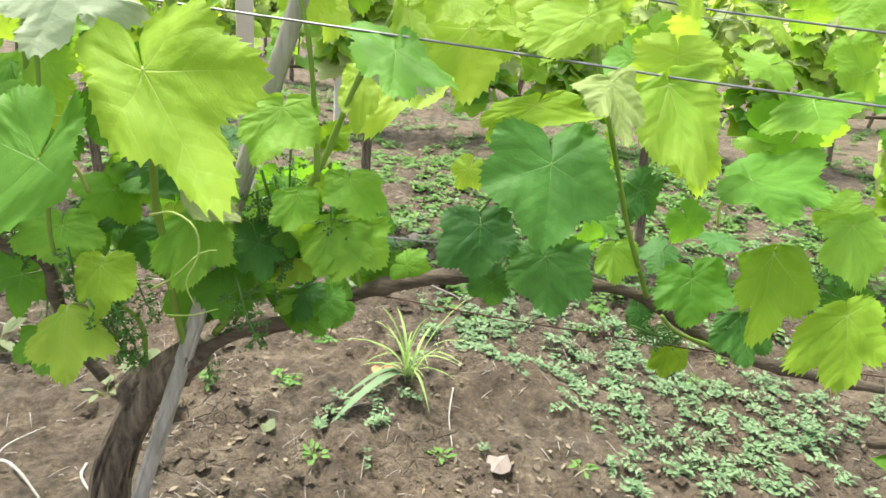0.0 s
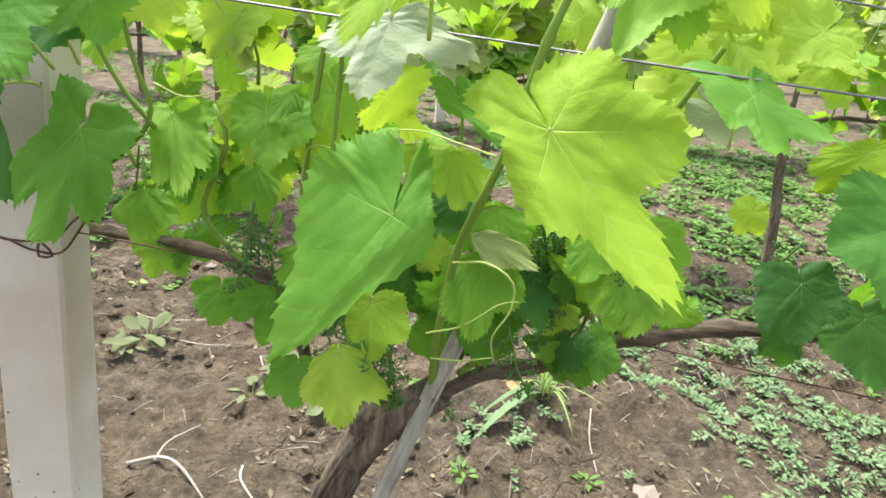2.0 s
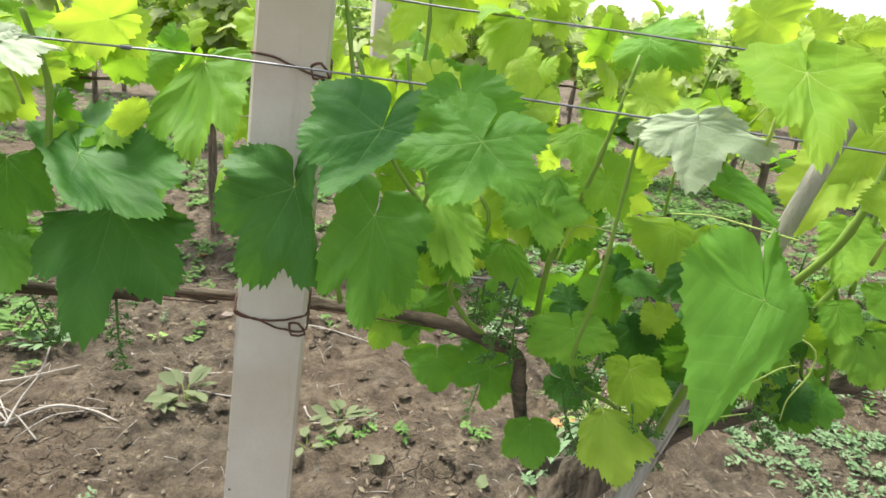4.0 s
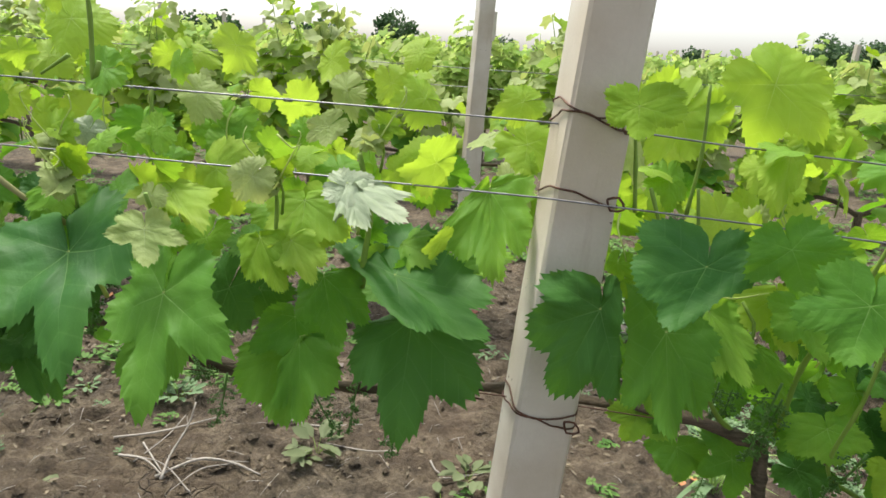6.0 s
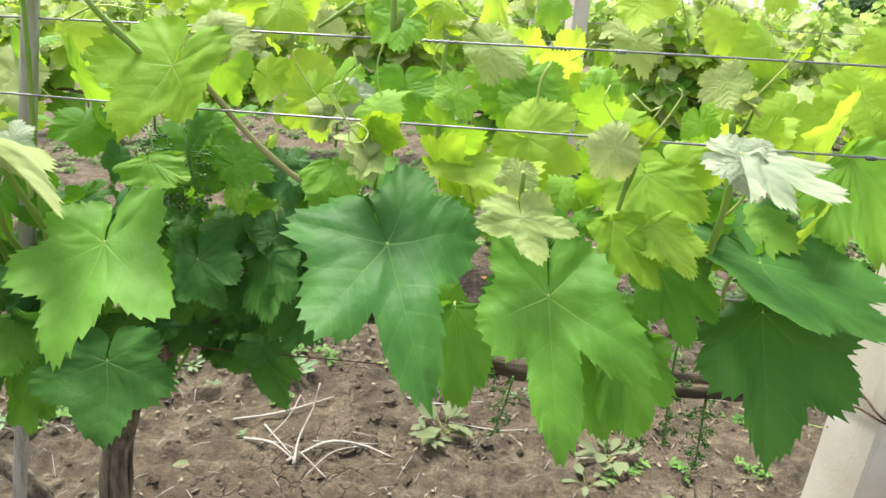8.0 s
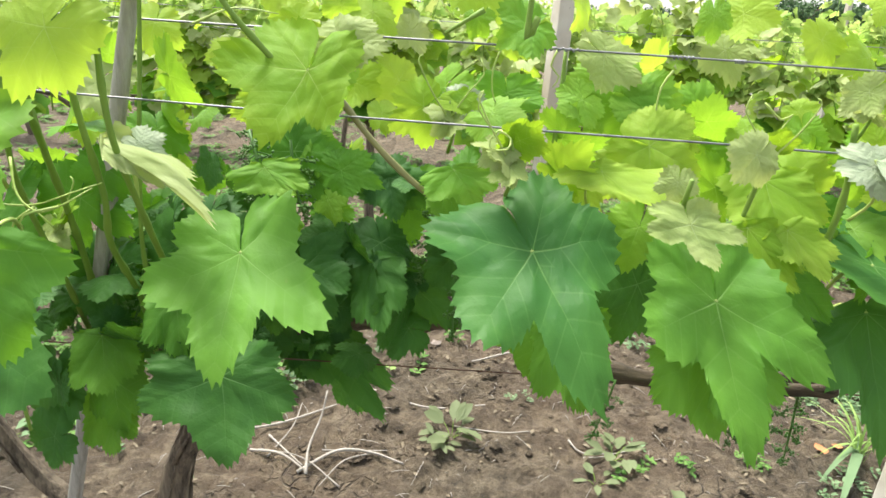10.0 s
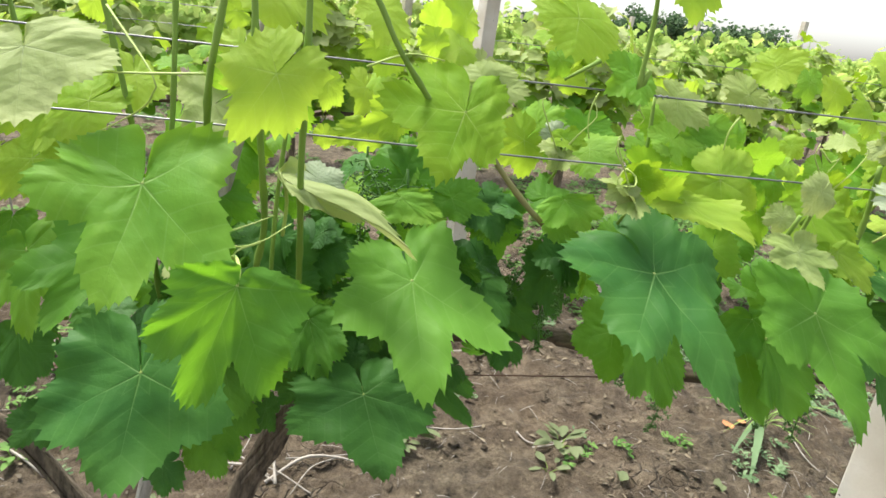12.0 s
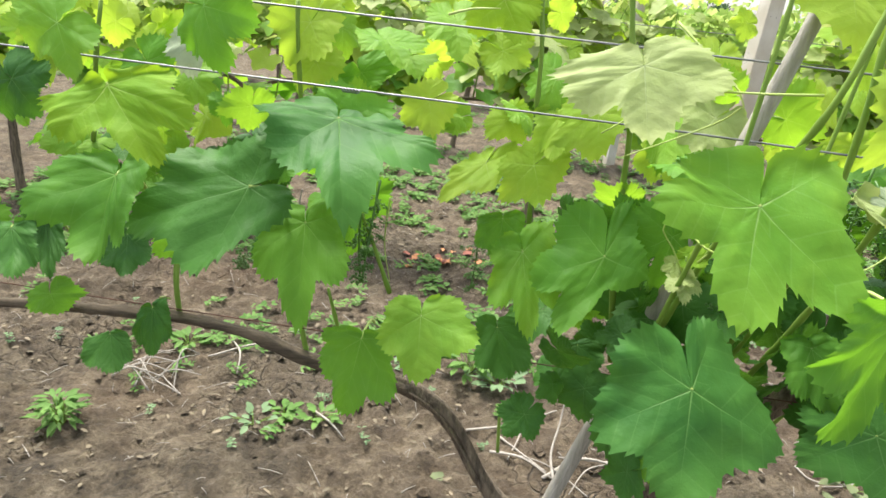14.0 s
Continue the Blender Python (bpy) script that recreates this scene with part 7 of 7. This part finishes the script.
weed_carpet([(-3.3, 1.95, 0.25, 1.3), (-2.75, 1.68, 0.1, 1.0), (-2.9, 2.1, 0.32, 1.2), (-2.0, 2.05, 0.2, 0.5), (-0.9, 1.95, 0.12, 0.5), (-2.15, 2.25, 0.16, 0.6), (-0.6, 1.78, 0.12, 0.5), (-0.85, 1.72, 0.1, 0.4)],
            "sparse small weeds on the bare soil", WEED, 0.028, 13, 1600)

for x, y, n, s, m, words in (
    (-1.46, 1.80, 15, 0.1, WILTED, "wilting broad-leaved weed lying on bare soil"),
    (-1.5, 1.74, 6, 0.06, WILTED, "drooping dull green weed on bare soil"),
    (-0.95, 1.76, 12, 0.09, WILTED, "wilted grey-green weed lying on bare soil"),
    (-3.33, 1.47, 64, 0.075, WEED, "bushy green weed tuft"),
    (-2.72, 1.68, 34, 0.06, WEED, "low green weed tuft on the soil"),
    (-1.72, 2.16, 8, 0.035, GRASS, "small yellow-green seedling on bare soil"),
    (-2.1, 2.2, 12, 0.05, WEED, "green weed growing by the vine"),
    (-0.02, 1.55, 12, 0.035, WEED, "small green weed on bare soil"),
    (-0.35, 1.43, 16, 0.035, WEED, "small green weed by the trunk"),
    (0.39, 1.61, 10, 0.04, WEED, "small green weed on bare soil"),
    (-1.02, 1.64, 7, 0.06, WILTED, "pale wilted weed lying on the soil"),
    (-2.45, 2.05, 12, 0.05, WEED_GREY, "greyish weed tuft by the post"),
):
    weed(x, y, n, s, m, words, slim=0.22 if n > 50 else 0.4, lift=1.2 if n > 50 else 0.5)
weed(-2.78, 1.58, 16, 0.05, WEED_GREY, "trailing grey-green weed on the soil", spread=2.2)
weed(-2.6, 1.66, 24, 0.055, WEED, "leafy green weed under the vine arm", spread=1.4)
weed(-2.17, 2.05, 46, 0.085, WEED, "bushy bright green weed behind the vine", spread=1.5, lift=0.9, slim=0.3)
weed(-2.05, 2.0, 26, 0.07, WEED_GREY, "greyish leafy weed behind the vine", spread=1.4)
weed(-2.5, 1.92, 28, 0.06, WEED, "low green weed under the leaves", spread=1.5)
weed(-3.2, 2.0, 30, 0.06, WEED, "low green weed clump on the soil", spread=1.6)


def grass_tuft(x, y):
    b = on_ground(x, y)
    o = thing("grass_tuft", *b, "tall pale green grass tuft with bent blades", "grass", "weeds")
    rng = random.Random(4)
    for k in range(30):
        a = rng.uniform(0, 6.28)
        L = rng.uniform(0.1, 0.24)
        v, f = blade_strip(Vector((rng.uniform(-0.015, 0.015), rng.uniform(-0.015, 0.015), -0.005)), a, L, rng.uniform(0.005, 0.01), rng.uniform(0.2, 0.46), rng.uniform(0.1, 0.3))
        put("blade", mesh_of("blade", v, f, GRASS), o, Matrix.Translation(b))
    for a, L, w in ((-2.2, 0.36, 0.03), (1.2, 0.22, 0.016), (-2.5, 0.26, 0.02)):
        v, f = blade_strip(Vector((0, 0, 0)), a, L, w, 0.26, 0.28)
        put("blade", mesh_of("blade", v, f, WEED_GREY), o, Matrix.Translation(b))


grass_tuft(-0.15, 1.85)


def twig(points, r, label="bare dry pale twig lying on the soil", lift=0.006):
    pts = [on_ground(x, y, lift + h) for x, y, h in points]
    o = thing("twig", *pts[0], label, "twig", "dry twigs")
    rod("stem", o, pts, r, r * 0.55, TWIG, sides=6, step=0.02, rough=0.25, knots=0.25, knot_every=0.05)
    return o


twig([(-1.87, 1.54, 0.01), (-1.88, 1.62, 0.03), (-1.86, 1.7, 0.09), (-1.85, 1.74, 0.16)], 0.0045)
twig([(-1.9, 1.56, 0), (-1.8, 1.64, 0.01), (-1.7, 1.67, 0.005), (-1.6, 1.65, 0)], 0.005)
twig([(-2.06, 1.63, 0), (-1.96, 1.61, 0.012), (-1.87, 1.56, 0.004)], 0.004)
twig([(-2.14, 1.73, 0), (-2.0, 1.78, 0.012), (-1.85, 1.88, 0.01)], 0.0042)
twig([(-2.03, 1.72, 0), (-1.95, 1.64, 0.01), (-1.89, 1.58, 0.008)], 0.0035)
twig([(-1.08, 1.84, 0), (-1.04, 1.79, 0.006), (-0.93, 1.77, 0)], 0.0035)
twig([(-1.04, 1.77, 0), (-0.98, 1.765, 0.006), (-0.9, 1.79, 0)], 0.003)
twig([(-1.18, 1.27, 0), (-1.1, 1.29, 0.01), (-1.02, 1.25, 0.008), (-0.93, 1.2, 0)], 0.005)
twig([(-1.11, 1.28, 0), (-1.12, 1.36, 0.02), (-1.08, 1.45, 0.01)], 0.0035)
twig([(-0.9, 1.33, 0), (-0.87, 1.26, 0.008), (-0.8, 1.2, 0)], 0.004)
twig([(0.0, 1.86, 0.0), (-0.005, 1.74, 0.008), (0.01, 1.6, 0)], 0.003)
twig([(-1.46, 1.88, 0), (-1.3, 1.84, 0.006), (-1.2, 1.86, 0)], 0.003)
twig([(-1.75, 2.02, 0), (-1.55, 1.97, 0.006), (-1.35, 1.99, 0)], 0.004)
twig([(-2.65, 1.72, 0), (-2.55, 1.62, 0.008), (-2.5, 1.6, 0)], 0.0045)
twig([(-3.1, 1.95, 0), (-2.95, 2.02, 0.02), (-2.85, 2.05, 0.01)], 0.0045)
twig([(-3.05, 2.05, 0), (-2.98, 1.95, 0.02), (-2.95, 1.85, 0.01)], 0.004)
twig([(-0.42, 2.6, 0), (-0.2, 2.62, 0.01), (0.1, 2.58, 0)], 0.005)
twig([(-1.4, 2.3, 0), (-1.2, 2.36, 0.01), (-0.95, 2.3, 0)], 0.004)
twig([(-0.7, 3.1, 0.02), (-0.3, 3.08, 0.03), (0.2, 3.12, 0.02)], 0.006)


for k in range(16):
    a = k * 0.9
    cx, cy = -3.22 + 0.07 * math.cos(k * 2.1), 1.8 + 0.07 * math.sin(k * 1.7)
    twig([(cx - 0.08 * math.cos(a), cy - 0.08 * math.sin(a), 0.0), (cx, cy, 0.025 + 0.002 * k), (cx + 0.09 * math.cos(a + 0.2), cy + 0.09 * math.sin(a + 0.2), 0.012)], 0.0028, "thin dry twig in a small heap on the soil")


for k in range(4):
    a = k * 1.3
    cx, cy = -1.88 + 0.13 * math.cos(k * 2.3), 1.66 + 0.1 * math.sin(k * 1.9)
    h = 0.1 + 0.05 * math.sin(k)
    twig([(cx - h * math.cos(a), cy - h * math.sin(a), 0.0), (cx, cy, 0.014 + 0.0015 * k), (cx + h * math.cos(a + 0.3), cy + h * math.sin(a + 0.3), 0.01)], 0.0024, "thin dry twig among others on the soil")


for k in range(9):
    cx, cy = -3.72 + 0.052 * k, 3.52 + 0.06 * math.sin(k * 2.4)
    twig([(cx, cy, -0.01), (cx + 0.015 * math.sin(k * 1.7), cy, 0.09 + 0.02 * (k % 3)), (cx + 0.03 * math.sin(k * 1.7), cy - 0.01, 0.16 + 0.05 * (k % 4))], 0.0055, "pale dry stalk standing by a vine trunk")


def dry_leaf(x, y, size, mat, label, seed):
    rng = random.Random(seed)
    b = on_ground(x, y, 0.006)
    ring = [(math.cos(k * 0.7) * size * rng.uniform(0.35, 0.6), math.sin(k * 0.7) * size * rng.uniform(0.3, 0.5), rng.uniform(0, 0.35) * size) for k in range(9)]
    v = [(0, 0, 0.002)] + ring
    o = new("dry_leaf", mesh_of("dry_leaf", v, [(0, k + 1, (k + 1) % 9 + 1) for k in range(9)], mat))
    o.matrix_basis = Matrix.Translation(b) @ Matrix.Rotation(rng.uniform(0, 6), 4, "Z")
    tagged(o, label, "dry leaf", "fallen leaves")


for k, (x, y, s) in enumerate(((-0.25, 1.88, 0.05), (-0.21, 1.87, 0.04), (-1.3, 3.1, 0.08), (-1.36, 3.16, 0.07), (-1.22, 3.2, 0.06), (-1.42, 3.05, 0.06), (0.11, 3.2, 0.07), (-0.02, 3.3, 0.06), (-2.45, 3.1, 0.07), (-2.38, 3.15, 0.07), (-2.55, 3.05, 0.06), (-3.48, 3.38, 0.08), (-3.38, 3.3, 0.07), (-3.58, 3.3, 0.07), (-2.9, 2.9, 0.06), (-0.98, 2.9, 0.06), (-1.9, 3.0, 0.06), (-2.2, 3.2, 0.06))):
    dry_leaf(x, y, s, DRY_ORANGE, "curled orange-brown fallen leaf on the soil", 300 + k)
heap = random.Random(77)
for cx, cy, n in ((-2.44, 3.2, 16), (-3.42, 3.36, 12), (-1.27, 3.13, 7), (-1.19, 3.34, 6)):
    for k in range(n):
        dry_leaf(cx + heap.gauss(0, 0.1), cy + heap.gauss(0, 0.07), heap.uniform(0.035, 0.07), DRY_RED if k % 3 else DRY_ORANGE, "red-brown withered leaf in the litter on the soil", 500 + k)
for k, (x, y, s) in enumerate(((-0.8, 1.58, 0.06), (-0.5, 1.52, 0.05), (-2.2, 1.5, 0.05))):
    dry_leaf(x, y, s, WILTED, "withered pale green fallen leaf", 340 + k)


def rock(rng, size):
    d = [(1, 0, 0), (-1, 0, 0), (0, 1, 0), (0, -1, 0), (0, 0, 0.7), (0, 0, -0.5), (0.7, 0.7, 0.3), (-0.7, 0.7, 0.35), (-0.7, -0.7, 0.3), (0.7, -0.7, 0.35)]
    v = [Vector(q) * size * rng.uniform(0.65, 1.2) for q in d]
    f = [(4, 0, 6), (4, 6, 2), (4, 2, 7), (4, 7, 1), (4, 1, 8), (4, 8, 3), (4, 3, 9), (4, 9, 0), (5, 6, 0), (5, 2, 6), (5, 7, 2), (5, 1, 7), (5, 8, 1), (5, 3, 8), (5, 9, 3), (5, 0, 9)]
    return v, f


def stone(x, y, size, seed):
    rng = random.Random(seed)
    v, f = rock(rng, size)
    o = new("stone", mesh_of("stone", [(p.x * 1.3, p.y, p.z * 0.6) for p in v], f, PALE_STONE, False))
    o.matrix_basis = Matrix.Translation(on_ground(x, y, size * 0.1)) @ Matrix.Rotation(rng.uniform(0, 6), 4, "Z")
    tagged(o, "flat pale stone lying on the soil", "stone", "stones")


for k, (x, y, s) in enumerate(((0.15, 1.58, 0.036), (-0.25, 3.18, 0.04), (-2.5, 3.12, 0.03), (-1.55, 2.4, 0.02), (-2.95, 1.8, 0.018), (0.14, 1.46, 0.016))):
    stone(x, y, s, 400 + k)


def clods():
    rng = random.Random(9)
    pieces = []
    for _ in range(9500):
        x, y = rng.uniform(-4, 1.6), 1.05 + 2.9 * rng.random() ** 1.5
        if noise.noise(Vector((x * 1.7, y * 1.7, 3))) < -0.05 and rng.random() < 0.75:
            continue
        s = 0.004 + 0.02 * rng.random() ** 5
        v, f = rock(rng, s)
        b = on_ground(x, y, 0)
        pieces.append(([b + q for q in v], f))
    v, f = joined(pieces)
    tagged(new("soil_clods", mesh_of("soil_clods", v, f, SOIL, False)), "loose brown soil clods scattered on the ground", "clods", kind="stuff")


def straw():
    rng = random.Random(19)
    pieces = []
    for _ in range(1300):
        x, y = rng.uniform(-4, 1.5), 1.1 + 3.0 * rng.random() ** 1.3
        a, L = rng.uniform(0, 6.28), 0.012 + 0.075 * rng.random() ** 2
        b, c = on_ground(x, y, 0.005), on_ground(x + math.cos(a) * L, y + math.sin(a) * L, 0.006)
        pieces.append(tube([b, (b + c) / 2 + Vector((0, 0, 0.003)), c], rng.uniform(0.0008, 0.0018), 0.0008, 4, 0.05))
    v, f = joined(pieces)
    tagged(new("straw_litter", mesh_of("straw_litter", v, f, TWIG)), "short dry straw and twig bits on the soil", "litter", kind="stuff")


clods()
straw()


def flakes():
    """Small broken bits of dead leaves and stalks on the soil."""
    rng = random.Random(29)
    pieces = []
    for _ in range(5200):
        x, y = rng.uniform(-4.4, 1.8), 1.1 + 4.2 * rng.random() ** 1.4
        if noise.noise(Vector((x * 2.3, y * 2.3, 8))) < -0.1:
            continue
        pieces.append(oval_leaf(on_ground(x, y, 0.006), rng.uniform(0, 6.28), rng.uniform(0.008, 0.034) * (0.7 + 0.2 * y), rng.uniform(0.005, 0.014) * (0.7 + 0.2 * y), rng.uniform(-0.1, 0.4), rng))
    v, f = joined(pieces)
    tagged(new("leaf_litter", mesh_of("leaf_litter", v, f, LITTER)), "brown and grey bits of dead leaves on the soil", "litter", kind="stuff")


flakes()
